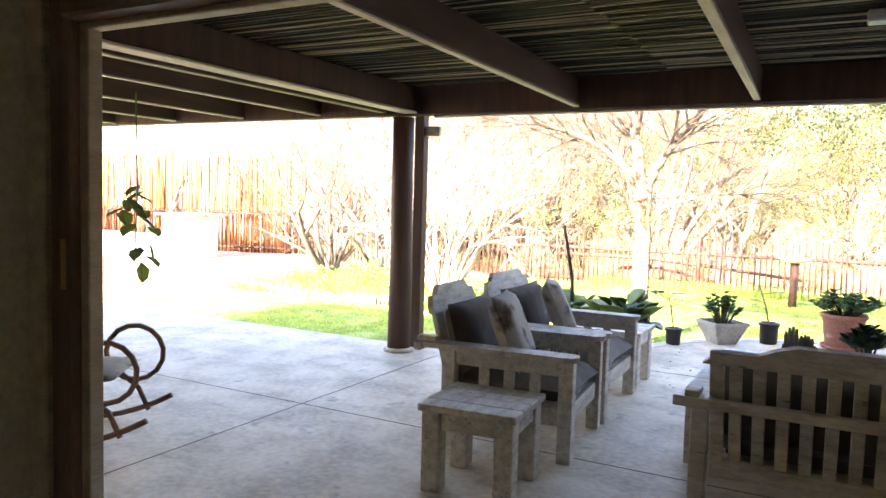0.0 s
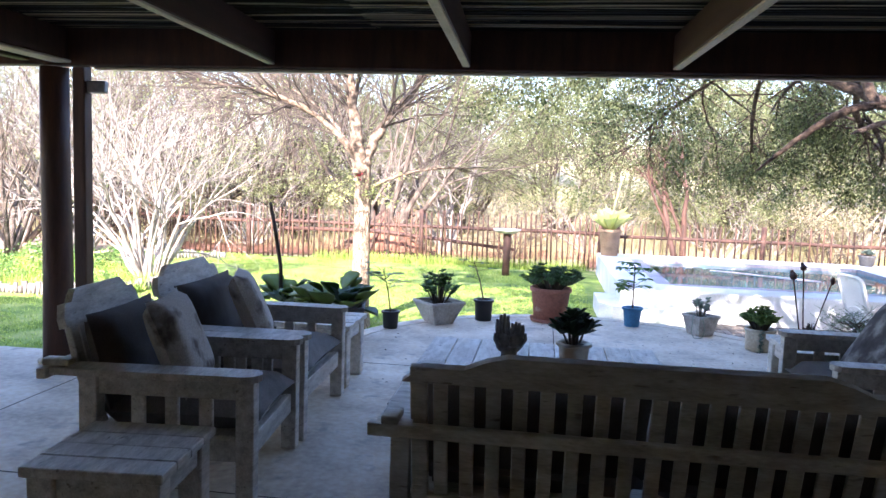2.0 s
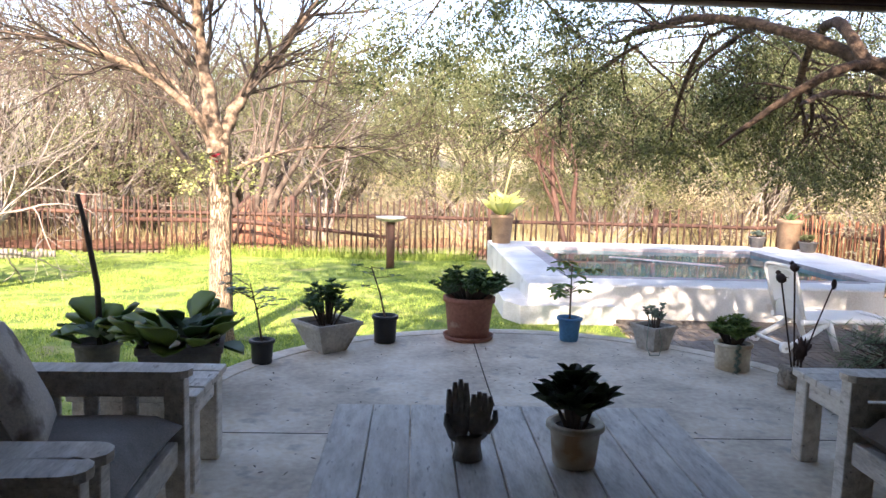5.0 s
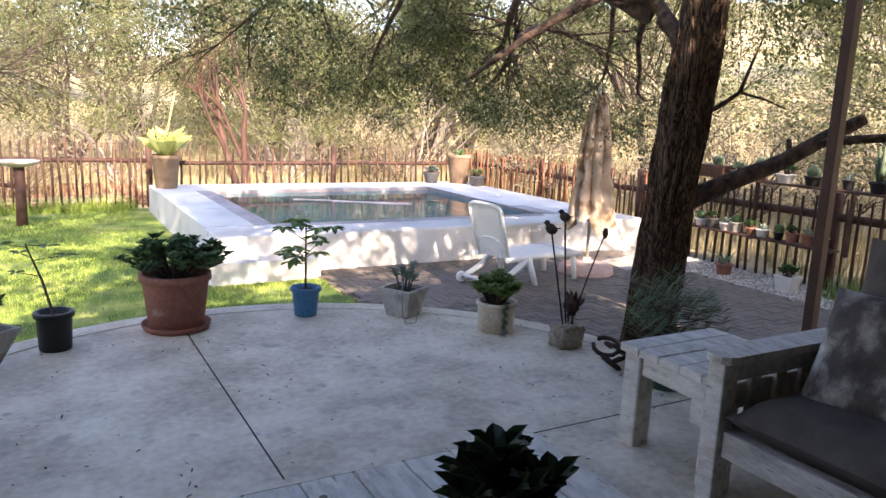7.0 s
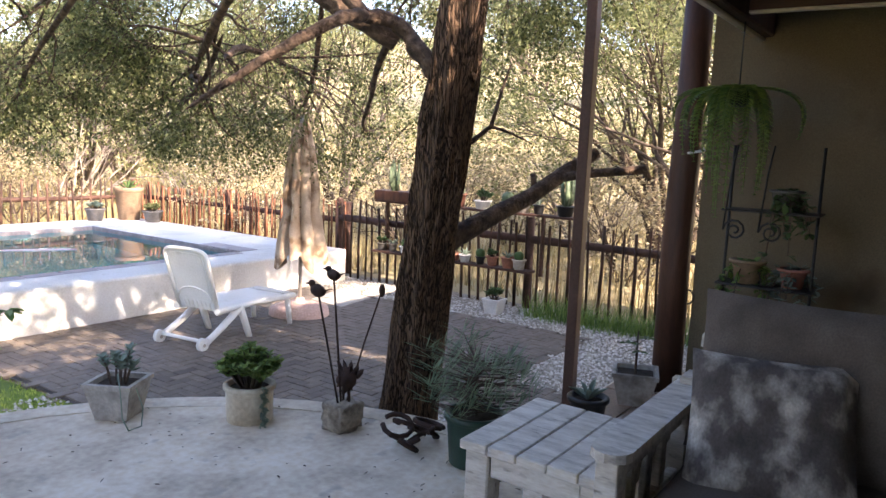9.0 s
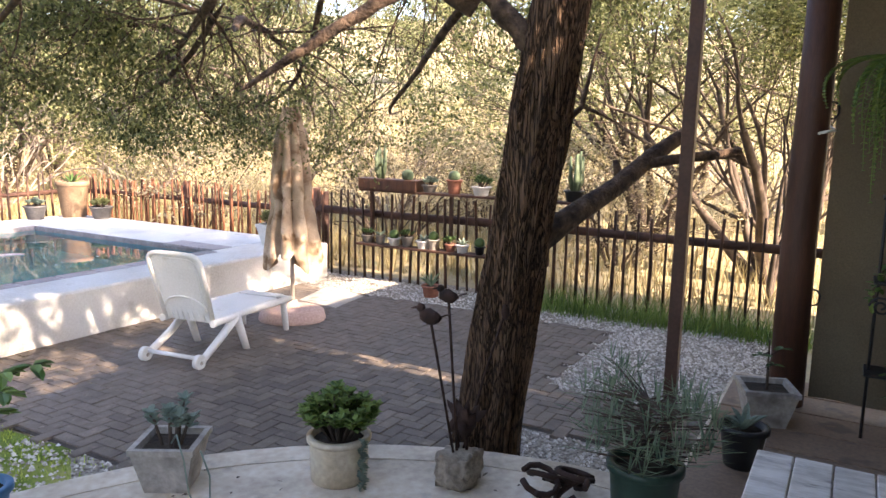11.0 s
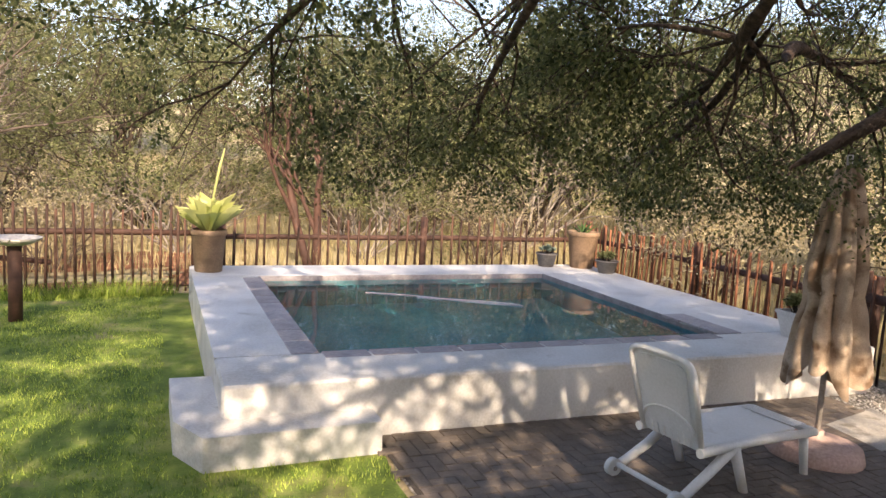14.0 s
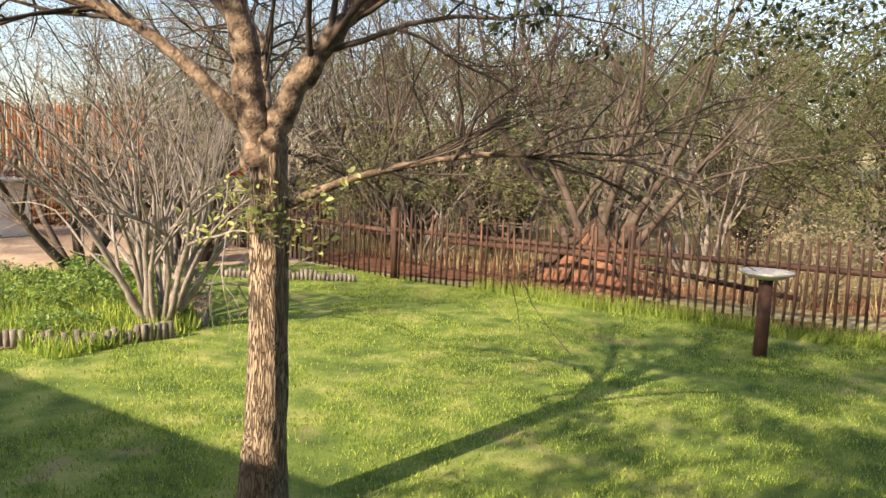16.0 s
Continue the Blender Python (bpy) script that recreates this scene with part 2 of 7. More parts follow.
def bark(name, crack, plate, edge, scale, long, depth):
    """Furrowed bark: long raised plates parted by dark cracks, flaky and stained."""
    mt = bpy.data.materials.new(name)
    mt.use_nodes = True
    nt = mt.node_tree
    N, L = nt.nodes.new, nt.links.new
    bs = nt.nodes["Principled BSDF"]
    tc, mp, warp = N("ShaderNodeTexCoord"), N("ShaderNodeMapping"), N("ShaderNodeTexNoise")
    mp.inputs["Scale"].default_value = (1, 1, long)
    L(tc.outputs["Object"], mp.inputs["Vector"])
    warp.inputs["Scale"].default_value, warp.inputs["Detail"].default_value = 9.0, 5
    L(mp.outputs[0], warp.inputs["Vector"])
    bend = N("ShaderNodeMix")
    bend.data_type, bend.blend_type, bend.inputs["Factor"].default_value = "RGBA", "LINEAR_LIGHT", 0.1
    L(mp.outputs[0], bend.inputs[6])
    L(warp.outputs["Color"], bend.inputs[7])
    cell = N("ShaderNodeTexVoronoi")
    cell.feature = "DISTANCE_TO_EDGE"
    cell.inputs["Scale"].default_value = scale
    L(bend.outputs[2], cell.inputs["Vector"])
    grain = N("ShaderNodeTexNoise")
    grain.inputs["Scale"].default_value, grain.inputs["Detail"].default_value = scale * 3, 6
    L(mp.outputs[0], grain.inputs["Vector"])
    wide = N("ShaderNodeTexNoise")
    wide.inputs["Scale"].default_value, wide.inputs["Detail"].default_value = 3.5, 4
    L(tc.outputs["Object"], wide.inputs["Vector"])
    up = N("ShaderNodeMapRange")
    up.interpolation_type = "SMOOTHSTEP"
    up.inputs[1].default_value, up.inputs[2].default_value = 0.0, 0.2
    rag = N("ShaderNodeMath")
    rag.operation, rag.inputs[1].default_value = "MULTIPLY_ADD", 0.22
    off = N("ShaderNodeMath")
    off.operation, off.inputs[1].default_value = "SUBTRACT", 0.09
    L(cell.outputs["Distance"], off.inputs[0])
    L(grain.outputs["Fac"], rag.inputs[0])
    L(off.outputs[0], rag.inputs[2])
    L(rag.outputs[0], up.inputs[0])
    tone = N("ShaderNodeMix")
    tone.data_type = "RGBA"
    tone.inputs[6].default_value, tone.inputs[7].default_value = (*plate, 1), (*edge, 1)
    mr = N("ShaderNodeMapRange")
    mr.inputs[1].default_value, mr.inputs[2].default_value = 0.36, 0.66
    both = N("ShaderNodeMath")
    both.operation = "MULTIPLY_ADD"
    both.inputs[1].default_value = 0.5
    half = N("ShaderNodeMath")
    half.operation, half.inputs[1].default_value = "MULTIPLY", 0.5
    L(wide.outputs["Fac"], half.inputs[0])
    L(grain.outputs["Fac"], both.inputs[0])
    L(half.outputs[0], both.inputs[2])
    L(both.outputs[0], mr.inputs[0])
    L(mr.outputs[0], tone.inputs["Factor"])
    col = N("ShaderNodeMix")
    col.data_type = "RGBA"
    col.inputs[6].default_value = (*crack, 1)
    L(up.outputs[0], col.inputs["Factor"])
    L(tone.outputs[2], col.inputs[7])
    L(col.outputs[2], bs.inputs["Base Color"])
    bs.inputs["Roughness"].default_value, bs.inputs["Specular IOR Level"].default_value = 0.95, 0.2
    high = N("ShaderNodeMath")
    high.operation, high.inputs[1].default_value = "MULTIPLY_ADD", 0.35
    L(grain.outputs["Fac"], high.inputs[0])
    L(up.outputs[0], high.inputs[2])
    bp = N("ShaderNodeBump")
    bp.inputs["Strength"].default_value, bp.inputs["Distance"].default_value = 1.0, depth
    L(high.outputs[0], bp.inputs["Height"])
    L(bp.outputs[0], bs.inputs["Normal"])
    return mt


concrete = surface("concrete", [(0.46, 0.385, 0.29), (0.64, 0.55, 0.43), (0.78, 0.685, 0.55)], 2.6, 0.62, 0.6, 26, spot=(0.42, 0.37, 0.305), spot_scale=7, spot_at=0.66, depth=0.005, grit=0.5)
tile_brown = surface("clay_tile", [(0.24, 0.16, 0.11), (0.32, 0.22, 0.15)], 3, 0.6, 0.2, 50, spot=(0.17, 0.12, 0.09), spot_scale=6)
soil = surface("soil", [(0.16, 0.12, 0.08), (0.3, 0.235, 0.16)], 0.6, 0.95, 0.6, 25)
turf = surface("turf", [(0.07, 0.12, 0.02), (0.17, 0.24, 0.04), (0.36, 0.37, 0.11)], 2.4, 0.95, 0.8, 60, spot=(0.3, 0.26, 0.12), spot_scale=1.6, spot_at=0.66, depth=0.02)
veld = surface("veld", [(0.26, 0.205, 0.115), (0.36, 0.295, 0.17), (0.44, 0.375, 0.23)], 0.35, 0.95, 0.8, 14, spot=(0.3, 0.29, 0.15), spot_scale=0.6, depth=0.05)
dirt = surface("dirt", [(0.36, 0.24, 0.16), (0.5, 0.37, 0.26)], 0.8, 0.95, 0.5, 18)
brick_mat = surface("paver", [(0.1, 0.08, 0.064), (0.16, 0.13, 0.106)], 6, 0.68, 0.5, 70, vary=0.28, spot=(0.2, 0.16, 0.13), spot_scale=14, spot_at=0.66, depth=0.004)
sand = surface("joint_sand", [(0.045, 0.037, 0.031), (0.09, 0.075, 0.062)], 9, 0.95, 0.5, 60)
gravel_mat = surface("gravel", [(0.1, 0.085, 0.07), (0.27, 0.24, 0.2), (0.5, 0.46, 0.4)], 34, 0.85, 1.0, 50, depth=0.03, detail=2)
pebble_mat = foliage("pebble", (0.3, 0.26, 0.22), (0.75, 0.72, 0.66), 0.0, 0.8)
plaster = surface("pool_plaster", [(0.56, 0.54, 0.5), (0.68, 0.665, 0.63), (0.74, 0.73, 0.7)], 1.4, 0.8, 0.25, 45, spot=(0.5, 0.47, 0.42), spot_scale=3.5, spot_at=0.69, depth=0.005)
cream = surface("wall_paint", [(0.6, 0.55, 0.43), (0.68, 0.63, 0.5)], 1.5, 0.85, 0.2, 40)
pool_blue = surface("pool_lining", [(0.035, 0.27, 0.32), (0.07, 0.38, 0.43)], 1.2, 0.5, 0.1, 20)
slate = surface("pool_rim_stone", [(0.3, 0.27, 0.27), (0.42, 0.38, 0.37)], 5, 0.6, 0.3, 30, vary=0.2)
dark_wood = surface("dark_timber", [(0.05, 0.022, 0.014), (0.1, 0.045, 0.028)], 3, 0.55, 0.3, 30, stretch=(6, 6, 0.7), depth=0.004)
rafter_wood = surface("rafter_timber", [(0.045, 0.02, 0.013), (0.085, 0.038, 0.024)], 3, 0.6, 0.3, 30, stretch=(6, 0.7, 6), depth=0.004)
trim_wood = surface("pale_timber", [(0.52, 0.42, 0.3), (0.7, 0.6, 0.46)], 4, 0.6, 0.15, 40, stretch=(4, 0.6, 4))
pale_wood = surface("whitewashed_timber", [(0.4, 0.355, 0.3), (0.56, 0.51, 0.44), (0.68, 0.63, 0.56)], 5, 0.55, 0.35, 26, stretch=(5, 1.2, 5), spot=(0.24, 0.2, 0.16), spot_scale=9, spot_at=0.68, vary=0.1, depth=0.004)
white_wood = surface("bright_whitewashed_timber", [(0.5, 0.45, 0.385), (0.66, 0.605, 0.53), (0.8, 0.75, 0.67)], 5, 0.55, 0.35, 26, stretch=(5, 1.2, 5), spot=(0.3, 0.25, 0.2), spot_scale=9, spot_at=0.68, vary=0.1, depth=0.004)
# Reed colour holds light too: near-black for shaded gaps, pale for lit strands.
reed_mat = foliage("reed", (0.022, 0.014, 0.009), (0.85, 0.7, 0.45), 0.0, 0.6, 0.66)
picket_mat = surface("picket_wood", [(0.02, 0.01, 0.007), (0.055, 0.027, 0.017), (0.13, 0.062, 0.038)], 5, 0.8, 0.5, 40, stretch=(3, 3, 0.6), vary=0.35, depth=0.004)
red_picket = surface("red_picket_wood", [(0.06, 0.022, 0.011), (0.15, 0.058, 0.028), (0.27, 0.115, 0.06)], 5, 0.8, 0.5, 40, stretch=(3, 3, 0.6), vary=0.35, depth=0.004)
rail_mat = surface("log_rail", [(0.045, 0.022, 0.016), (0.1, 0.048, 0.032)], 4, 0.75, 0.4, 30, stretch=(1, 1, 1), vary=0.15)
thatch_mat = surface("orange_cane", [(0.06, 0.02, 0.01), (0.26, 0.08, 0.026), (0.44, 0.16, 0.05)], 0.7, 0.85, 0.5, 30, stretch=(3, 3, 0.4), vary=0.4)
terracotta = surface("terracotta", [(0.27, 0.11, 0.075), (0.36, 0.155, 0.105)], 5, 0.75, 0.15, 40, spot=(0.5, 0.36, 0.28), spot_scale=6, spot_at=0.7)
grey_pot = surface("cement_pot", [(0.34, 0.31, 0.27), (0.48, 0.445, 0.39)], 7, 0.85, 0.4, 45, spot=(0.2, 0.18, 0.15), spot_scale=5)
dark_pot = surface("charcoal_pot", [(0.09, 0.085, 0.08), (0.15, 0.14, 0.135)], 6, 0.75, 0.2, 40)
black_plastic = surface("black_plastic", [(0.012, 0.012, 0.013), (0.02, 0.02, 0.021)], 6, 0.45, 0.05, 60)
blue_pot_mat = surface("blue_plastic", [(0.05, 0.18, 0.36), (0.07, 0.23, 0.42)], 5, 0.5, 0.05, 50)
green_plastic = surface("dark_green_plastic", [(0.012, 0.035, 0.025), (0.018, 0.05, 0.035)], 5, 0.4, 0.05, 50)
cream_pot = surface("cream_glaze", [(0.42, 0.33, 0.22), (0.62, 0.55, 0.42), (0.7, 0.65, 0.54)], 4, 0.5, 0.1, 40, spot=(0.36, 0.22, 0.11), spot_scale=5, spot_at=0.6)
tan_pot = surface("tan_pot", [(0.2, 0.125, 0.075), (0.3, 0.205, 0.13)], 4, 0.7, 0.2, 40, spot=(0.2, 0.13, 0.08), spot_scale=5)
earth = surface("potting_soil", [(0.03, 0.022, 0.015), (0.07, 0.05, 0.035)], 20, 0.95, 0.8, 60)
seat_fabric = surface("seat_fabric", [(0.2, 0.175, 0.155), (0.28, 0.25, 0.225)], 6, 0.95, 0.4, 150, spot=(0.17, 0.15, 0.13), spot_scale=4, depth=0.003)
grey_fabric = surface("grey_fabric", [(0.085, 0.068, 0.056), (0.14, 0.114, 0.094)], 8, 0.95, 0.4, 160, depth=0.003)
beige_fabric = surface("printed_cushion", [(0.42, 0.37, 0.31), (0.55, 0.5, 0.43)], 4, 0.95, 0.3, 120, spot=(0.14, 0.11, 0.09), spot_scale=6, spot_at=0.58, depth=0.003)
fur_mat = surface("fur_print", [(0.04, 0.034, 0.03), (0.12, 0.1, 0.088), (0.62, 0.56, 0.48)], 5.5, 0.95, 0.5, 90, stretch=(1, 1.3, 1), depth=0.004)
white_plastic = surface("white_resin", [(0.74, 0.74, 0.72), (0.82, 0.82, 0.8)], 3, 0.4, 0.05, 50, spot=(0.6, 0.58, 0.53), spot_scale=4, spot_at=0.7)
canvas = surface("umbrella_canvas", [(0.3, 0.21, 0.14), (0.6, 0.47, 0.35)], 3.5, 0.9, 0.3, 120, spot=(0.2, 0.125, 0.075), spot_scale=5, spot_at=0.57, depth=0.004)
blind_mat = surface("blind_canvas", [(0.13, 0.1, 0.06), (0.17, 0.135, 0.085)], 1.5, 0.9, 0.2, 120, spot=(0.09, 0.06, 0.035), spot_scale=1.4, spot_at=0.66)
pink_base = surface("pink_cement", [(0.5, 0.34, 0.29), (0.6, 0.43, 0.37)], 5, 0.85, 0.3, 40)
rust = surface("rusty_iron", [(0.02, 0.012, 0.01), (0.07, 0.038, 0.028)], 12, 0.8, 0.5, 60, metal=0.3)
steel_brown = surface("brown_steel", [(0.07, 0.035, 0.025), (0.1, 0.05, 0.036)], 5, 0.5, 0.1, 50)
steel_sheet = surface("roof_sheet", [(0.3, 0.3, 0.3), (0.4, 0.4, 0.4)], 2, 0.5, 0.1, 30, metal=0.6)
brass = surface("brass", [(0.6, 0.42, 0.16), (0.7, 0.5, 0.2)], 6, 0.35, 0.05, 50, metal=1.0)
rock = surface("stone_block", [(0.14, 0.11, 0.08), (0.4, 0.34, 0.265)], 10, 0.9, 0.8, 40, depth=0.02)
bronze = surface("weathered_bronze", [(0.15, 0.13, 0.11), (0.26, 0.235, 0.205)], 9, 0.6, 0.3, 60)
rattan = surface("rattan", [(0.13, 0.06, 0.03), (0.24, 0.12, 0.06)], 8, 0.45, 0.2, 40, stretch=(1, 1, 3))
bark_dark = bark("dark_bark", (0.03, 0.019, 0.013), (0.07, 0.043, 0.027), (0.2, 0.125, 0.078), 44.0, 0.11, 0.03)
bark_pale = bark("pale_bark", (0.2, 0.14, 0.098), (0.34, 0.245, 0.165), (0.62, 0.49, 0.35), 46.0, 0.16, 0.03)
limb_bark = surface("limb_bark", [(0.025, 0.016, 0.011), (0.075, 0.048, 0.032), (0.15, 0.1, 0.068)], 14, 0.95, 0.8, 60, depth=0.02)
limb_pale = surface("pale_limb_bark", [(0.06, 0.04, 0.028), (0.2, 0.14, 0.095), (0.38, 0.28, 0.2)], 16, 0.95, 0.8, 60, depth=0.02)
twig_grey = surface("grey_twig", [(0.1, 0.082, 0.07), (0.3, 0.26, 0.225)], 4, 0.9, 0.2, 20)
pale_twig = surface("pale_twig", [(0.17, 0.14, 0.12), (0.34, 0.295, 0.255)], 6, 0.9, 0.3, 30)
door_wood = surface("door_timber", [(0.2, 0.12, 0.08), (0.32, 0.2, 0.135)], 3, 0.5, 0.2, 40, stretch=(5, 5, 0.6))
twig_brown = surface("brown_twig", [(0.035, 0.024, 0.018), (0.13, 0.098, 0.075)], 4, 0.9, 0.2, 20)
leaf_tree = foliage("acacia_leaf", (0.036, 0.05, 0.016), (0.22, 0.235, 0.09), 0.45, 0.6)
leaf_bush = foliage("bush_leaf", (0.09, 0.105, 0.04), (0.33, 0.34, 0.16), 0.5, 0.8)
red_earth = surface("red_earth", [(0.11, 0.048, 0.028), (0.22, 0.095, 0.055), (0.32, 0.16, 0.09)], 5, 0.95, 0.9, 30, depth=0.05)
leaf_dry = foliage("dry_leaf", (0.28, 0.23, 0.14), (0.46, 0.4, 0.25), 0.3)
leaf_jade = foliage("jade_leaf", (0.03, 0.07, 0.025), (0.1, 0.17, 0.055), 0.15, 0.4)
leaf_big = foliage("paddle_leaf", (0.07, 0.15, 0.04), (0.26, 0.37, 0.09), 0.25, 0.4)
leaf_paddle = foliage("dark_paddle_leaf", (0.03, 0.075, 0.022), (0.2, 0.27, 0.05), 0.2, 0.35)
leaf_spiky = foliage("spiky_succulent_leaf", (0.06, 0.12, 0.03), (0.22, 0.31, 0.08), 0.2, 0.45)
leaf_dark = foliage("dark_round_leaf", (0.02, 0.035, 0.018), (0.06, 0.085, 0.035), 0.15, 0.4)
leaf_grey = foliage("echeveria_leaf", (0.16, 0.22, 0.18), (0.26, 0.33, 0.26), 0.1, 0.5)
leaf_lime = foliage("lime_leaf", (0.4, 0.44, 0.13), (0.66, 0.66, 0.28), 0.35, 0.5)
leaf_papyrus = foliage("papyrus_leaf", (0.1, 0.16, 0.1), (0.25, 0.33, 0.2), 0.3)
blade_green = foliage("grass_blade", (0.1, 0.2, 0.028), (0.56, 0.64, 0.14), 0.4, 0.7)
blade_dry = foliage("veld_grass", (0.27, 0.22, 0.115), (0.5, 0.425, 0.235), 0.35, 0.8)
flower_red = foliage("red_flower", (0.5, 0.02, 0.05), (0.65, 0.05, 0.1), 0.2)
cactus_mat = surface("cactus_skin", [(0.06, 0.095, 0.05), (0.12, 0.155, 0.09)], 12, 0.6, 0.3, 50)
white_glaze = surface("white_pot", [(0.6, 0.6, 0.58), (0.72, 0.71, 0.69)], 5, 0.5, 0.1, 40)
pale_stone = surface("birdbath_stone", [(0.4, 0.37, 0.33), (0.58, 0.55, 0.5)], 6, 0.85, 0.4, 40)

water_mat = bpy.data.materials.new("water")
water_mat.use_nodes = True
_n = water_mat.node_tree
_b = _n.nodes["Principled BSDF"]
_b.inputs["Base Color"].default_value, _b.inputs["Roughness"].default_value = (0.75, 0.95, 0.97, 1), 0.02
_b.inputs["Transmission Weight"].default_value, _b.inputs["IOR"].default_value = 1.0, 1.33
_w, _bp = _n.nodes.new("ShaderNodeTexNoise"), _n.nodes.new("ShaderNodeBump")
_w.inputs["Scale"].default_value, _bp.inputs["Strength"].default_value, _bp.inputs["Distance"].default_value = 2.2, 0.012, 0.05
_n.links.new(_w.outputs["Fac"], _bp.inputs["Height"])
_n.links.new(_bp.outputs[0], _b.inputs["Normal"])


# ---- ground ----
def ramp_up(d, soft):
    return 0 if d <= 0 else d * d / (2 * soft) if d < soft else d - soft / 2


def height(x, y):
    """The height of the ground: level in the garden, a rising bank beyond the fences."""
    z = LAWN + min(0.18 * ramp_up(x - 10.5, 10), 15) + min(0.1 * ramp_up(y - 23, 10), 8)
    if x > 9.6 or y > 20.2 or x < -20:
        z += 0.12 * noise.noise(Vector((x * 0.22, y * 0.22, 0.0)))
    return z


POOL = (1.78, 8.6, 12.84, 18.7)          # outer faces of the raised pool
BASIN = (2.65, 7.2, 13.65, 17.75)        # its inner edge
xs = sorted({-900, -400, -200, -120, -80, -60, -45, *range(-36, 61, 2), 80, 100, 130, 180, 260, 500, 900, BASIN[0], BASIN[1]})
ys = sorted({-900, -400, -150, -60, -30, *range(-14, 71, 2), 90, 120, 160, 250, 500, 900, BASIN[2], BASIN[3]})
g = Mesh()
g.add([(x, y, height(x, y)) for x in xs for y in ys],
      [(i * len(ys) + j, (i + 1) * len(ys) + j, (i + 1) * len(ys) + j + 1, i * len(ys) + j + 1)
       for i in range(len(xs) - 1) for j in range(len(ys) - 1)
       if not (BASIN[0] <= (xs[i] + xs[i + 1]) / 2 <= BASIN[1] and BASIN[2] <= (ys[j] + ys[j + 1]) / 2 <= BASIN[3])], True)
solid("ground", g, veld, "dry straw-coloured veld soil around the garden", "ground", "structure")


def sheet(name, outline, z, material, label, category, thick=0.0, kind="structure"):
    """A level sheet with the given outline, with a skirt if thick."""
    n = len(outline)
    vs = [(x, y, z) for x, y in outline]
    fs = [tuple(range(n))]
    if thick:
        vs += [(x, y, z - thick) for x, y in outline]
        fs += [(i, n + i, n + (i + 1) % n, (i + 1) % n) for i in range(n)]
    return solid(name, Mesh().add(vs, fs), material, label, category, kind)


def wavy(pts, amount, step=0.5, seed=0):
    """A closed outline through pts with a slightly uneven run."""
    out = []
    for (x0, y0), (x1, y1) in zip(pts, pts[1:] + pts[:1]):
        n = max(int(math.hypot(x1 - x0, y1 - y0) / step), 1)
        for i in range(n):
            x, y = x0 + (x1 - x0) * i / n, y0 + (y1 - y0) * i / n
            out.append((x + amount * noise.noise(Vector((x * 1.3, y * 1.3, seed))), y + amount * noise.noise(Vector((x * 1.3, y * 1.3, seed + 9)))))
    return out


sheet("lawn", wavy([(-11.5, 5.5), (2.95, 5.5), (2.95, 12.6), (1.8, 12.6), (1.8, 19.2), (-9.5, 19.2), (-12.5, 14.5)], 0.12), LAWN + 0.012, turf, "short green kikuyu lawn with sun-bleached patches", "lawn")
sheet("dirt_yard", wavy([(-26, 13), (-12.2, 14.3), (-9.6, 19.2), (-12, 21.5), (-26, 24)], 0.3, 1.0), LAWN + 0.008, dirt, "bare trodden reddish dirt yard", "dirt")
sheet("gravel", wavy([(1.9, 6.5), (9.1, 6.5), (9.1, 13.6), (2.98, 12.6), (2.98, 10.6), (2.2, 9.4)], 0.06), LAWN + 0.016, gravel_mat, "pale grey crushed stone gravel bed", "gravel")
sheet("bed", wavy([(-7.2, 12.0), (-6.3, 13.4), (-6.4, 14.2), (-9.2, 16.6), (-12.0, 15.4), (-10.6, 13.0)], 0.1), LAWN + 0.03, soil, "planted garden bed of dark soil", "bed")

# ---- slab ----
arc = [(0.95 + 2.2 * math.cos(radians(a)), 6.88 + 2.2 * math.sin(radians(a))) for a in range(172, -8, -6)]
outline = [(-9.4, -2.5), (-9.4, 6.18), (-1.6, 6.3)] + arc + [(3.2, 6.72), (5.0, 6.72), (5.0, -2.5)]
sheet("floor", outline[::-1], SLAB, concrete, "worn grey concrete veranda slab with a curved edge", "floor", 0.72)
band = Mesh()
for a, b in zip(arc, arc[1:]):
    c = Vector((0.95, 6.88))
    q = [Vector(a), Vector(b)]
    inn = [c + (p - c) * 0.945 for p in q]
    out = [c + (p - c) * 1.012 for p in q]
    band.add([(*inn[0], 0.0), (*inn[1], 0.0), (*out[1], 0.0), (*out[0], 0.0), (*inn[0], 0.005), (*inn[1], 0.005), (*out[1], 0.005), (*out[0], 0.005), (*out[0], -0.16), (*out[1], -0.16)],
             [(4, 7, 6, 5), (7, 8, 9, 6), (0, 4, 5, 1)])
solid("edging", band, concrete, "curved cement edging band along the slab", "edging", "structure")
joints = Mesh()
joints.span((0.665, 6.6, 0.0), (0.673, 8.9, 0.0015), 0.0005)
joints.span((-3.4, 6.54, 0.0), (2.9, 6.548, 0.0015), 0.0005)
for k in range(3):
    joints.span((-9, 4.1 - 2.4 * k, 0.0), (4.9, 4.107 - 2.4 * k, 0.0015), 0.0005)
joints.span((-2.6, -2, 0.0), (-2.593, 6.2, 0.0015), 0.0005)
solid("floor_joint", joints, earth, "dark saw-cut joints in the concrete floor", "joint", "structure")
step = thing("tiled_border", pose(0, 0, 0), "brown clay tile border of the veranda floor", "border", kind="structure")
for k in range(3):
    part("tile", Mesh().span((3.08 + 0.62 * k, 6.44, 0.0), (3.68 + 0.62 * k, 6.70, 0.012)), tile_brown, step)
for k in range(5):
    part("tile", Mesh().span((3.55 + 0.29 * k, 5.2, 0.0), (3.825 + 0.29 * k, 6.42, 0.010)), tile_brown, step)

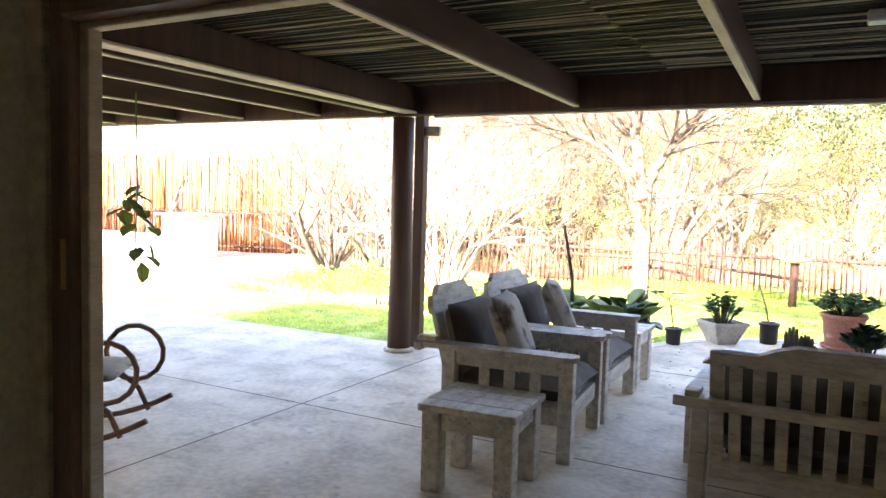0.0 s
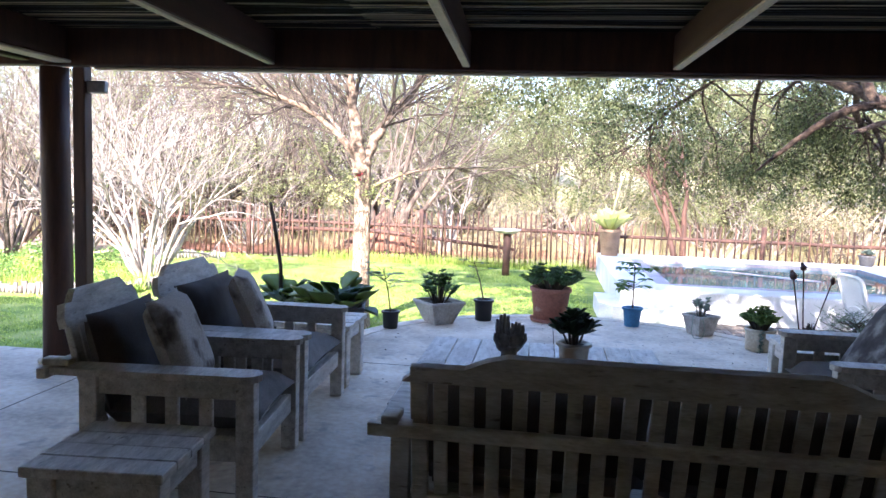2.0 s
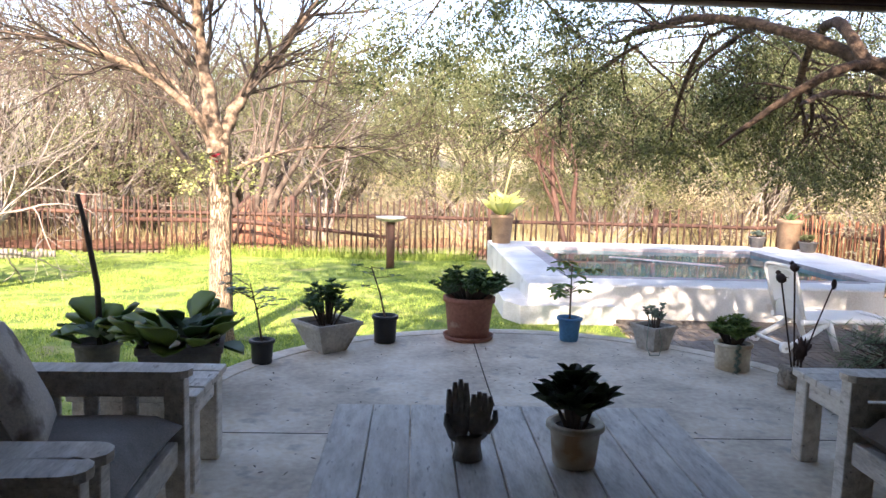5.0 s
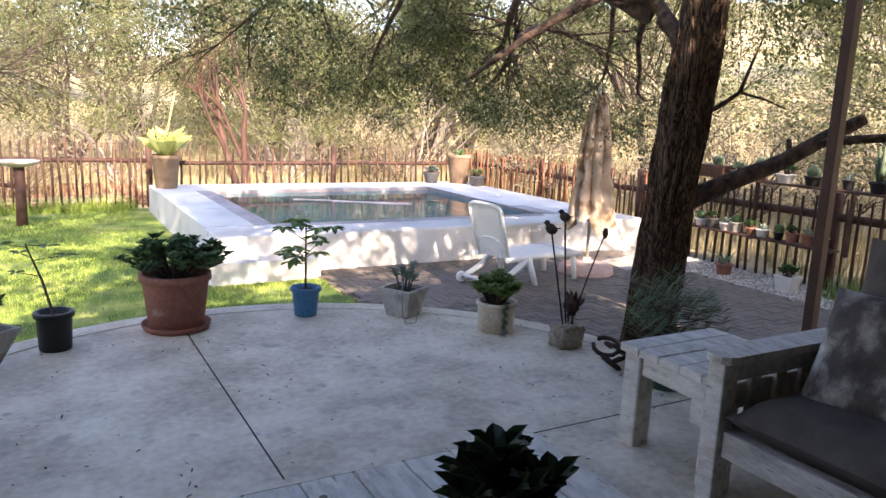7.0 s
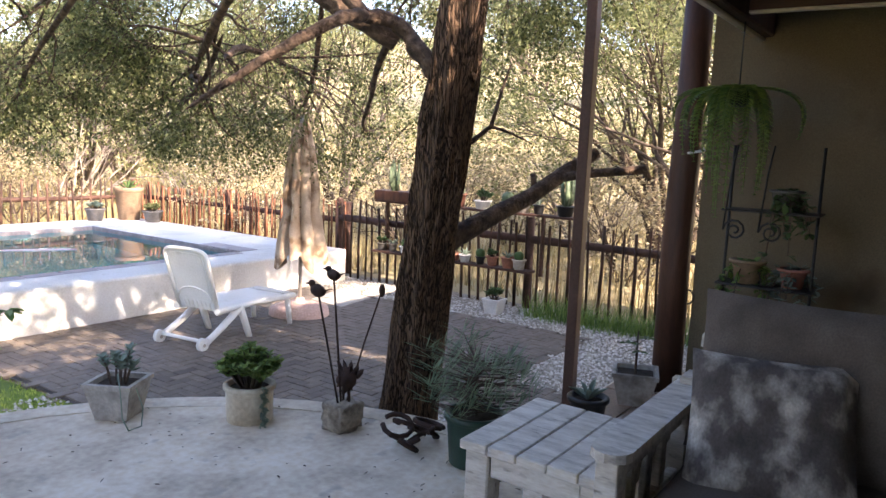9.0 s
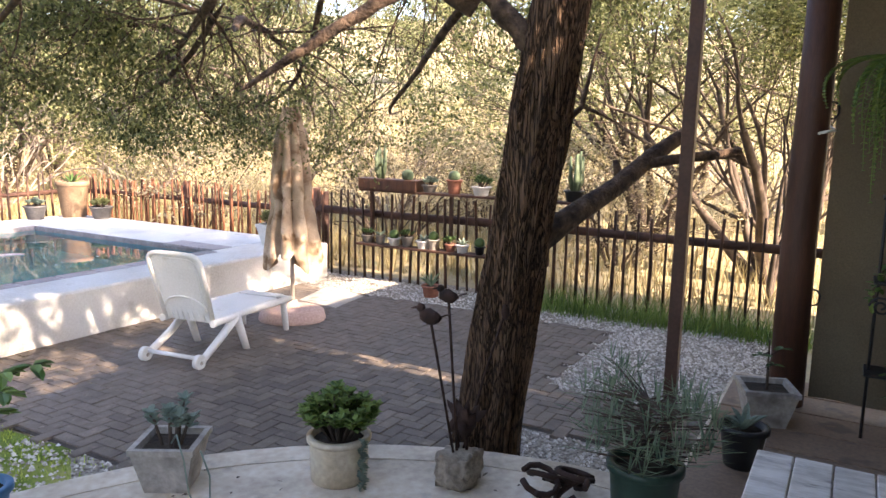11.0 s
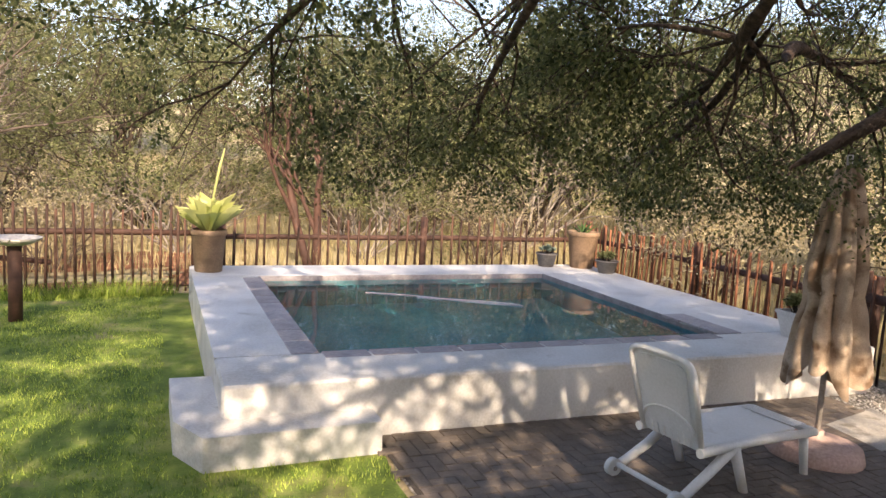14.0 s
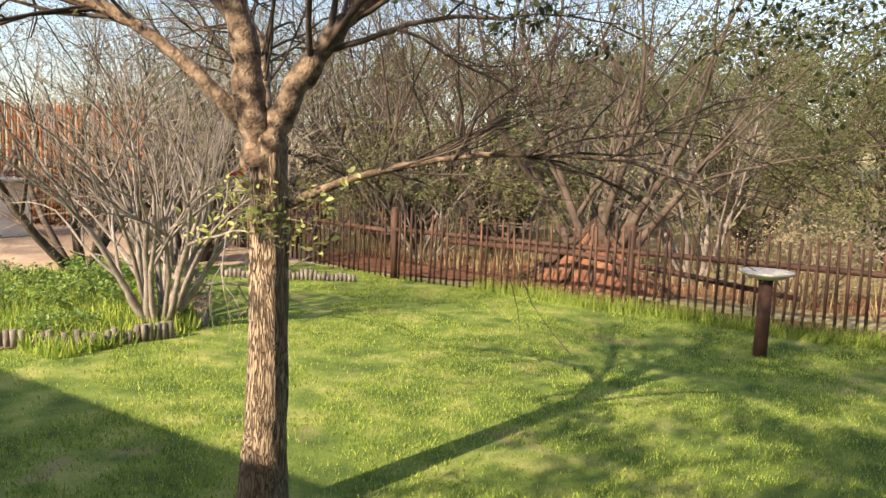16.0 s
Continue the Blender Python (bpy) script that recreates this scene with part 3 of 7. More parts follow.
# ---- pool ----
pool = thing("pool", pose(0, 0, LAWN), "raised white plastered swimming pool with blue water", "pool")
top, h = -0.18, -0.18 - LAWN
for lo, hi in (((POOL[0], POOL[2]), (POOL[1], BASIN[2])), ((POOL[0], BASIN[3]), (POOL[1], POOL[3])), ((POOL[0], BASIN[2]), (BASIN[0], BASIN[3])), ((BASIN[1], BASIN[2]), (POOL[1], BASIN[3]))):
    part("wall", Mesh().span((*lo, 0), (*hi, h), 0.02 if hi[0] - lo[0] > 3 else 0.001), plaster, pool, "white plastered pool wall and coping")
b = Mesh()
x0, x1, y0, y1 = BASIN
d = -1.2
e = 0.003
b.add([(x0 + e, y0 + e, h - 0.02), (x1 - e, y0 + e, h - 0.02), (x1 - e, y1 - e, h - 0.02), (x0 + e, y1 - e, h - 0.02), (x0 + e, y0 + e, d), (x1 - e, y0 + e, d), (x1 - e, y1 - e, d), (x0 + e, y1 - e, d)],
      [(4, 5, 6, 7), (0, 1, 5, 4), (1, 2, 6, 5), (2, 3, 7, 6), (3, 0, 4, 7)])
part("basin", b, pool_blue, pool, "turquoise pool lining")
for lo, hi in (((x0, y0, h - 0.1), (x0 + 0.012, y1, h - 0.004)), ((x1 - 0.012, y0, h - 0.1), (x1, y1, h - 0.004)), ((x0 + 0.013, y1 - 0.012, h - 0.1), (x1 - 0.013, y1, h - 0.004)), ((x0 + 0.013, y0, h - 0.1), (x1 - 0.013, y0 + 0.012, h - 0.004))):
    part("waterline_tile", Mesh().span(lo, hi, 0.002), slate, pool, "grey tile band at the waterline")
wt_ob = part("water", Mesh().add([(x0, y0, h - 0.075), (x1, y0, h - 0.075), (x1, y1, h - 0.075), (x0, y1, h - 0.075)], [(0, 1, 2, 3)]), water_mat, pool, "still clear blue water")
wt_ob.visible_shadow = False
rim = []
for k in range(9):
    rim.append(((x0 - 0.22, y0 + k * 0.44), (x0 + 0.03, y0 + k * 0.44 + 0.42)))
for k in range(10):
    rim.append(((x0 + 0.05 + k * 0.44, y0 - 0.17), (x0 + 0.05 + k * 0.44 + 0.42, y0 + 0.03)))
for k in range(3):
    rim.append(((x1 - 0.03 + 0.0, y0 + k * 0.34), (x1 + 0.3, y0 + k * 0.34 + 0.32)))
for lo, hi in rim:
    part("rim_stone", Mesh().span((*lo, h - 0.03), (*hi, h + 0.006), 0.006), slate, pool, "")
ring = [(1.44, 12.88), (1.63, 12.49), (2.95, 12.53), (2.95, 12.85), (1.79, 12.85), (1.79, 13.95), (1.43, 13.95)]
part("outer_wall_step", Mesh().add([(x, y, 0) for x, y in ring] + [(x, y, 0.27) for x, y in ring], [tuple(range(7, 14))] + [(i, (i + 1) % 7, 7 + (i + 1) % 7, 7 + i) for i in range(7)]), plaster, pool, "low white corner step of the pool")
hose = [(x0 + 1.3 + 0.26 * i, y1 - 1.0 - 0.15 * i + 0.06 * math.sin(i * 0.8), h - 0.07) for i in range(8)] + [(x0 + 3.1 - 0.24 * i, y1 - 2.0 + 0.13 * i + 0.05 * math.sin(i * 0.9), h - 0.07) for i in range(6)]
part("cleaner_hose", Mesh().tube(hose, 0.009, 6), white_plastic, pool, "thin white floating cleaner hose in a loop")
part("end_plinth", Mesh().span((POOL[1] - 1.2, POOL[2] - 0.02, 0), (POOL[1] - 0.05, POOL[2] + 0.06, h - 0.002), 0.01), plaster, pool)

# ---- veranda roof ----
BEAM_Y, BEAM_Z = 6.0, 2.165
ROOF_Z = 2.43


def beam(name, lo, hi, material, label):
    return solid(name, Mesh().span(lo, hi, 0.008), material, label, "beam", "structure")


beam("beam_front", (-9.4, BEAM_Y - 0.05, BEAM_Z), (4.55, BEAM_Y + 0.06, BEAM_Z + 0.27), dark_wood, "dark stained timber front beam of the veranda")
# Beams and rafters carry a paler strip along the underside.
beam("beam_batten", (-2.7, BEAM_Y - 0.005, BEAM_Z - 0.022), (4.55, BEAM_Y + 0.035, BEAM_Z - 0.002), trim_wood, "pale timber strip under the front beam")
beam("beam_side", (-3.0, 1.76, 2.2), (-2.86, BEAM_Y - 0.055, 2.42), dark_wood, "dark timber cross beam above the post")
beam("beam_side_batten", (-2.98, 1.76, 2.178), (-2.84, BEAM_Y - 0.055, 2.198), trim_wood, "pale strip under the cross beam")
beam("beam_side_outer", (-3.24, 1.76, 2.19), (-3.16, BEAM_Y - 0.055, 2.40), dark_wood, "dark timber beam beside the cross beam")
rafter_mesh = Mesh().span((-0.028, 1.78, 2.2), (0.028, BEAM_Y - 0.055, 2.405), 0.006).data("rafter", rafter_wood)
strip_mesh = Mesh().span((-0.024, 1.78, 2.186), (0.024, BEAM_Y - 0.055, 2.199), 0.003).data("rafter_strip", trim_wood)
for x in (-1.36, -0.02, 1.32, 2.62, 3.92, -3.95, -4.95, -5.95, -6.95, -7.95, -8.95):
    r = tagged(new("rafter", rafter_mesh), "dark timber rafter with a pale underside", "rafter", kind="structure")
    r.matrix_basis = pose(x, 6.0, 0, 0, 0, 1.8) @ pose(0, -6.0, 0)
    q = new("underside", strip_mesh)
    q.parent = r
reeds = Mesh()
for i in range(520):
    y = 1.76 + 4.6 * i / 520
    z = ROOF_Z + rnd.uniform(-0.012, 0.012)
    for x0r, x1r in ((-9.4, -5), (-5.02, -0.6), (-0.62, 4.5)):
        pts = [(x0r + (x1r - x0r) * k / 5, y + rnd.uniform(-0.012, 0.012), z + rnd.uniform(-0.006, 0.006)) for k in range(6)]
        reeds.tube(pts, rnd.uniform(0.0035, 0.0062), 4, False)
solid("ceiling", reeds, reed_mat, "ceiling of thin reeds on the rafters, shaded gaps and lit strands put into their colour", "ceiling", "structure")
solid("roof", Mesh().span((-9.5, -2.6, 2.46), (4.57, 6.35, 2.5)), steel_sheet, "metal sheet roof over the reed ceiling", "roof", "structure")
# Unseen filler, added so the sun strip on the paving stops short.
solid("roof_link", Mesh().span((4.575, -2.6, 2.462), (4.755, 3.72, 2.498)), steel_sheet, "unseen roof strip added to end the sun gap between the roofs", "roof", "structure")
# Unseen too, inferred from the shade on the paving and gravel.
solid("roof_wing", Mesh().span((4.76, -2.6, 2.5), (9.3, 6.35, 2.54)), steel_sheet, "roof of the next wing of the house", "roof", "structure")

# ---- walls ----
DOOR_Y = 1.75
solid("wall_front_left", Mesh().span((-9.4, DOOR_Y - 0.22, 0), (-1.8, DOOR_Y, 2.46)), cream, "cream painted house wall beside the doorway", "wall", "structure")
solid("wall_front_right", Mesh().span((3.6, DOOR_Y - 0.22, 0), (5.0, DOOR_Y, 2.46)), cream, "cream painted house wall", "wall", "structure")
solid("wall_front_top", Mesh().span((-1.8, DOOR_Y - 0.22, 2.1), (3.6, DOOR_Y, 2.46)), cream, "cream wall above the doorway", "wall", "structure")
solid("wall_back", Mesh().span((-9.4, -2.7, 0), (9.3, -2.5, 2.46)), cream, "plain cream inner wall", "wall", "structure")
solid("wall_room_left", Mesh().span((-3.2, -2.5, 0), (-3.0, DOOR_Y - 0.22, 2.46)), cream, "plain cream inner wall", "wall", "structure")
solid("wall_room_right", Mesh().span((5.0, -2.5, 0), (5.2, 4.1, 2.49)), cream, "plain cream side wall", "wall", "structure")
solid("ceiling_room", Mesh().span((-3.0, -2.5, 2.40), (5.0, DOOR_Y - 0.22, 2.455)), cream, "plain white ceiling of the room", "ceiling", "structure")
door = thing("door_1", pose(0, 0, 0), "dark timber door frame of the open doorway with brass latch plate", "door frame", kind="structure")
part("jamb", Mesh().span((-1.655, DOOR_Y - 0.06, 0), (-1.55, DOOR_Y + 0.02, 2.09), 0.006), door_wood, door)
part("jamb_edge", Mesh().span((-1.549, DOOR_Y - 0.03, 0), (-1.505, DOOR_Y + 0.022, 1.915), 0.004), trim_wood, door, "pale edge strip of the jamb")
part("jamb_groove", Mesh().span((-1.7, DOOR_Y - 0.01, 0), (-1.656, DOOR_Y + 0.01, 2.09), 0.002), dark_wood, door, "dark recessed groove")
part("jamb_liner", Mesh().span((-1.798, DOOR_Y - 0.05, 0), (-1.701, DOOR_Y + 0.015, 2.09), 0.006), trim_wood, door, "pale liner beside the jamb")
part("lintel_batten", Mesh().span((-1.549, DOOR_Y - 0.03, 1.917), (3.478, DOOR_Y + 0.025, 1.936), 0.004), trim_wood, door, "pale batten under the lintel")
part("jamb", Mesh().span((3.48, DOOR_Y - 0.2, 0), (3.6, DOOR_Y + 0.02, 2.09), 0.01), door_wood, door)
part("lintel", Mesh().span((-1.549, DOOR_Y - 0.1, 1.938), (3.478, DOOR_Y + 0.02, 2.09), 0.01), door_wood, door)
part("latch_plate", Mesh().span((-1.6, DOOR_Y - 0.064, 1.1), (-1.575, DOOR_Y - 0.0605, 1.26), 0.001), brass, door, "brass latch plate")

# ---- veranda posts ----
pa = thing("veranda_post", pose(-3.0, 5.98, 0), "dark brown round timber veranda post", "post")
part("pole", Mesh().tube([(0, 0, 0.03), (0.004, 0.003, 0.7), (-0.004, 0.002, 1.5), (0, 0, 2.15)], [0.108, 0.104, 0.1, 0.098], 20), dark_wood, pa)
part("foot", Mesh().lathe([(0.14, 0), (0.14, 0.02), (0.112, 0.035)], 18), concrete, pa, "low cement foot")
pb = thing("veranda_post", pose(-2.955, 6.23, 0), "dark square timber post beside the round post", "post")
part("pole", Mesh().span((-0.05, -0.05, 0), (0.05, 0.05, 2.42), 0.008), dark_wood, pb)
part("bracket", Mesh().span((0.05, -0.03, 2.0), (0.2, 0.03, 2.09), 0.01), steel_sheet, pb, "pale metal bracket")
pc = thing("veranda_post", pose(4.56, 6.39, 0), "dark round timber corner post at the canvas blind", "post")
part("pole", Mesh().tube([(-0.02, 0, 0), (-0.01, 0.01, 0.9), (0.01, 0.0, 1.7), (0.02, 0, 2.44)], [0.094, 0.09, 0.087, 0.083], 18), dark_wood, pc)
part("rope", Mesh().tube([(-0.1, -0.04, 1.5), (0, -0.11, 1.52), (0.1, -0.06, 1.55)], 0.008, 6), white_plastic, pc, "pale rope tie")
ps = thing("steel_post", pose(4.41, 6.99, LAWN), "slim brown painted steel post", "post")
part("pole", Mesh().span((-0.035, -0.035, 0), (0.035, 0.035, 3.2), 0.004), steel_brown, ps)
part("bracket", Mesh().span((-0.03, -0.75, 3.16), (0.03, 0.03, 3.2), 0.004), steel_brown, ps)


# ---- fences ----
def fence(name, p0, p1, up, label, spacing=0.152, rails=(0.28,), post_every=2.6, rail_r=0.045, low=LAWN, thin=0.0195, material=None, seed=1, z1=None):
    """A fence of separate upright sticks on round rails and posts."""
    rr = random.Random(seed)
    p0, p1 = Vector(p0), Vector(p1)
    run, n = (p1 - p0), int((p1 - p0).length / spacing)
    way = run.normalized()
    off = Vector((-way.y, way.x))
    material = material or picket_mat
    fe = thing(name, Matrix.Translation((p0.x, p0.y, low)), label, "fence")
    tall = up - low
    kinds = []
    for k in range(7):
        r = thin * rr.uniform(0.8, 1.25)
        hgt = tall * rr.uniform(0.95, 1.05)
        kinds.append(Mesh().tube([(0, 0, -0.03), (rr.uniform(-0.01, 0.01), rr.uniform(-0.01, 0.01), hgt * 0.5), (rr.uniform(-0.015, 0.015), rr.uniform(-0.01, 0.01), hgt)], [r, r, r * 0.85], 6).data("picket", material))
    for i in range(n + 1):
        q = p0 + run * (i / n) - p0 + way * rr.uniform(-0.02, 0.02) + off * 0.05
        ob = new("picket", rr.choice(kinds))
        ob.parent = fe
        ob.matrix_basis = pose(q.x, q.y, 0, rr.uniform(-1.5, 1.5), rr.uniform(-1.5, 1.5), rr.uniform(0, 360))
    for z in rails:
        m = max(int(run.length / 1.3), 2)
        part("rail", Mesh().tube([(run.x * k / m, run.y * k / m, z - low + rr.uniform(-0.012, 0.012)) for k in range(m + 1)], [rail_r * rr.uniform(0.9, 1.1) for k in range(m + 1)], 10), rail_mat, fe)
    m = max(int(run.length / post_every), 1)
    for k in range(m + 1):
        q = run * (k / m)
        part("post", Mesh().tube([(q.x, q.y, -0.03), (q.x, q.y, tall * 0.5), (q.x, q.y, tall * 1.02)], [0.062, 0.06, 0.058], 10), rail_mat, fe)
    return fe


fence("fence", (8.92, 6.2), (8.92, 13.3), 0.56, "dark stick fence with a thick log rail beside the gravel", rails=(0.27,), post_every=3.55, rail_r=0.055, seed=1)
fence("fence", (9.12, 13.3), (9.12, 19.45), 0.49, "reddish stick fence behind the pool end", rails=(0.2,), seed=2, spacing=0.1, material=red_picket)
fence("fence", (9.12, 19.45), (2.3, 19.4), 0.53, "reddish brown stick fence behind the pool", rails=(0.18,), seed=3, spacing=0.17)
fence("fence", (1.9, 19.5), (-7.0, 19.0), 0.62, "reddish brown stick fence along the lawn", rails=(0.22,), seed=4, spacing=0.13, post_every=4.4)
fence("fence", (-7.0, 19.0), (-15.0, 20.6), 0.56, "reddish brown stick fence by the dirt yard", rails=(0.2,), seed=5, spacing=0.16)
gate = fence("gate", (-15.0, 20.6), (-16.6, 20.7), 0.62, "dark stick gate in the fence", rails=(0.5, -0.4), seed=6, spacing=0.12, post_every=1.6)
fence("reed_wall", (-16.8, 20.6), (-26, 17.6), 2.75, "tall orange cane screen wall", rails=(0.75,), seed=7, spacing=0.075, thin=0.035, material=thatch_mat, rail_r=0.06, post_every=4.5)
fence("reed_fence", (-16.7, 20.3), (-25.5, 17.3), 0.75, "dark stick fence in front of the cane screen", rails=(0.7, -0.5), seed=8, spacing=0.16)

# ---- trees ----
def grow(limbs, tips, p, way, length, radius, level, rr, droop=0.0, spread=0.6, kids=(2, 3), bend=0.25, min_r=0.004, sides=7):
    """One limb with its side branches; fills limbs (tubes) and tips (place and way)."""
    n = 4 if level > 1 else 2
    pts, rad = [Vector(p)], [radius]
    way = Vector(way).normalized()
    for i in range(n):
        way = (way + Vector((rr.uniform(-bend, bend), rr.uniform(-bend, bend), rr.uniform(-bend, bend) - droop))).normalized()
        pts.append(pts[-1] + way * length / n)
        rad.append(max(radius * (1 - 0.5 * (i + 1) / n), min_r * 0.6))
    limbs.append((pts, rad, level))
    if level <= 0 or radius < min_r:
        tips.append((pts[-1], way, length))
        tips.append((pts[-2], way, length))
        return
    count = rr.randint(*kids) + 1
    for k in range(count):
        t = rr.uniform(0.3, 1.0) if k else 1.0
        i = min(int(t * n), n - 1)
        q = pts[i].lerp(pts[i + 1], t * n - i) if t < 1 else pts[-1]
        turn = Vector((rr.uniform(-1, 1), rr.uniform(-1, 1), rr.uniform(-0.7, 1))).normalized()
        w2 = (way + turn * spread * (0.6 if k == 0 else 1.0)).normalized()
        grow(limbs, tips, q, w2, length * rr.uniform(0.6, 0.85), rad[min(i + 1, n)] * rr.uniform(0.6, 0.8), level - 1, rr, droop, spread, kids, bend, min_r, sides)


def limb_mesh(limbs, sides=(3, 4, 5, 7, 9, 12)):
    m = Mesh()
    for pts, rad, level in limbs:
        m.tube(pts, rad, sides[min(max(level, 0), 5)], False)
    return m


def leaf_cloud(tips, per, size, rr, scatter=0.15, slim=0.5, hang=0.0, flat=False):
    """Leaves set along short sprays at the tips, so that they gather in clumps with gaps between."""
    m = Mesh()
    for p, way, ln in tips:
        sprays = max(1, per // 8)
        for k in range(sprays):
            o = p + Vector((rr.gauss(0, scatter), rr.gauss(0, scatter), rr.gauss(0, scatter * 0.6))) * 0.6
            d = (way * 0.5 + Vector((rr.uniform(-1, 1), rr.uniform(-1, 1), rr.uniform(-0.45, 0.3) - hang))).normalized()
            run = scatter * rr.uniform(1.0, 2.2)
            n = max(1, per // sprays)
            for j in range(n):
                u = (j + rr.random()) / n
                q = o + d * run * u + Vector((rr.gauss(0, size), rr.gauss(0, size), rr.gauss(0, size * 0.6))) * 0.7
                w = d * 0.7 + Vector((rr.uniform(-1, 1), rr.uniform(-1, 1), rr.uniform(-0.7, 0.4) - hang))
                s = size * rr.uniform(0.6, 1.3)
                (m.chip if flat else m.leaf)(q, w, (rr.uniform(-0.8, 0.8), rr.uniform(-0.8, 0.8), 1), s, s * slim)
    return m


def bush(name, m, seed, label, stems=5, high=2.2, radius=0.05, leaf=None, per=6, size=0.06, level=3, wood=None, spread=0.7, scatter=0.15, lean=0.5, droop=0.0):
    """A many-stemmed shrub or small tree."""
    rr = random.Random(seed)
    limbs, tips = [], []
    for k in range(stems):
        a = math.tau * (k + rr.random() * 0.6) / stems
        w = Vector((math.cos(a) * lean, math.sin(a) * lean, 1))
        grow(limbs, tips, (math.cos(a) * 0.08, math.sin(a) * 0.08, -0.08), w, high * rr.uniform(0.34, 0.46), radius * rr.uniform(0.7, 1.1), level, rr, droop, spread, (1, 3), 0.2, 0.003)
    t = thing(name, m, label, "tree" if high > 2.8 else "shrub")
    part("trunk", limb_mesh(limbs), wood or twig_grey, t)
    if leaf:
        part("crown", leaf_cloud(tips, per, size, rr, scatter, 0.62, 0.0, True), leaf, t)
    return t


# the leaning shade tree beside the slab
TREE = (3.66, 7.86)
rr = random.Random(11)
tree = thing("shade_tree", pose(TREE[0], TREE[1], LAWN), "large leafy shade tree with dark furrowed bark", "tree")


def on_trunk(z):
    """The middle of the leaning trunk at height z above its foot."""
    return Vector((0.2 - 0.078 * z + 0.015 * math.sin(z * 2.0), 0.09 - 0.164 * z + 0.015 * math.sin(z * 1.6), z))


trunk = []
for k in range(56):
    z = -0.1 + 4.4 * k / 55
    trunk.append((on_trunk(z), 0.185 - 0.016 * z + 0.05 * math.exp(-z * 3.5)))
tm = Mesh()
ns = 64
vs, fs = [], []
for i, (p, r) in enumerate(trunk):
    for k in range(ns):
        a = math.tau * k / ns
        rid = noise.noise(Vector((math.cos(a) * 3.2, math.sin(a) * 3.2, p.z * 0.8))) * 0.024 + abs(noise.noise(Vector((math.cos(a) * 5, math.sin(a) * 5, p.z * 1.9)))) * 0.045
        vs.append(p + Vector((math.cos(a), math.sin(a), 0)) * (r + rid - 0.012))
for i in range(len(trunk) - 1):
    for k in range(ns):
        a, b2 = i * ns + k, i * ns + (k + 1) % ns
        fs.append((a, b2, b2 + ns, a + ns))
tm.add(vs, fs, True)
part("trunk", tm, bark_dark, tree)
limbs, tips = [], []


def limb(pts, r0, r1, level, kids=7, seed=0, ln=1.5, droop=0.1):
    """A main limb along pts with side branches of its own."""
    q = random.Random(seed)
    n = len(pts)
    pts = [Vector(p) for p in pts]
    fine, rad = [], []
    for i in range(n - 1):
        a, b, c, d = pts[max(i - 1, 0)], pts[i], pts[i + 1], pts[min(i + 2, n - 1)]
        for k in range(6):
            u = k / 6
            p = 0.5 * (2 * b + (c - a) * u + (2 * a - 5 * b + 4 * c - d) * u * u + (3 * b - a - 3 * c + d) * u ** 3)
            r = r0 + (r1 - r0) * (i + u) / (n - 1)
            fine.append(p + Vector((q.uniform(-1, 1), q.uniform(-1, 1), q.uniform(-1, 1))) * r * 0.16)
            rad.append(r * q.uniform(0.86, 1.14))
    fine.append(pts[-1])
    rad.append(0.003)
    for k in range(2, 7):
        rad[-k] *= 0.25 + 0.12 * k
    if r0 < 0.045:
        rad[0], rad[1], rad[2] = r0 * 0.15, r0 * 0.5, r0 * 0.8
    limbs.append((fine, rad, 5))
    for k in range(kids):
        t = q.uniform(0.35, 1.0) * (n - 1)
        i = min(int(t), n - 2)
        p = pts[i].lerp(pts[i + 1], t - i)
        w = (pts[i + 1] - pts[i]).normalized() + Vector((q.uniform(-1, 1), q.uniform(-1, 1), q.uniform(-0.6, 0.8))) * 0.9
        grow(limbs, tips, p, w, ln * q.uniform(0.7, 1.2), r1 * q.uniform(0.5, 0.8), level, q, droop, 0.75, (2, 3), 0.25, 0.004)


limb([on_trunk(2.5), (-0.03, -0.14, 2.7), (-0.06, 0.04, 2.9), (-0.35, 0.05, 2.9), (-0.65, 0.0, 2.83), (-0.95, 0.32, 2.56), (-1.15, 0.62, 2.32)], 0.062, 0.02, 3, 10, 3, 0.9, 0.05)
limb([(-0.06, 0.04, 2.9), (0.2, 0.41, 2.7), (0.7, 0.9, 2.52), (1.13, 1.35, 2.36), (1.5, 1.6, 2.3), (1.9, 1.7, 2.36)], 0.026, 0.004, 3, 10, 13, 0.8, 0.05)
limb([(-0.35, 0.05, 2.9), (-0.3, 0.6, 3.3), (0.1, 1.7, 3.3), (0.5, 2.6, 3.0), (1.1, 3.6, 2.8)], 0.05, 0.026, 3, 15, 23, 1.2, 0.05)
limb([(0.0, 0.1, 2.8), (-0.5, 0.7, 3.2), (-0.9, 1.6, 3.5), (-1.1, 2.7, 3.6), (-1.2, 3.8, 3.6)], 0.06, 0.025, 3, 14, 4, 1.3, 0.05)
limb([on_trunk(3.6), (0.4, 0.3, 4.0), (0.8, 1.2, 4.3), (1.3, 2.4, 4.5), (1.8, 3.8, 4.4)], 0.09, 0.03, 3, 14, 5, 1.4, 0.07)
limb([on_trunk(3.6), (0.8, -0.1, 4.0), (1.7, 0.5, 4.3), (2.7, 1.3, 4.4), (3.5, 2.2, 4.2)], 0.09, 0.03, 3, 14, 6, 1.4, 0.09)
limb([on_trunk(3.7), (-0.4, 0.2, 4.1), (-1.3, 1.0, 4.5), (-2.2, 2.2, 4.6), (-2.8, 3.6, 4.5)], 0.08, 0.03, 3, 14, 7, 1.4, 0.07)
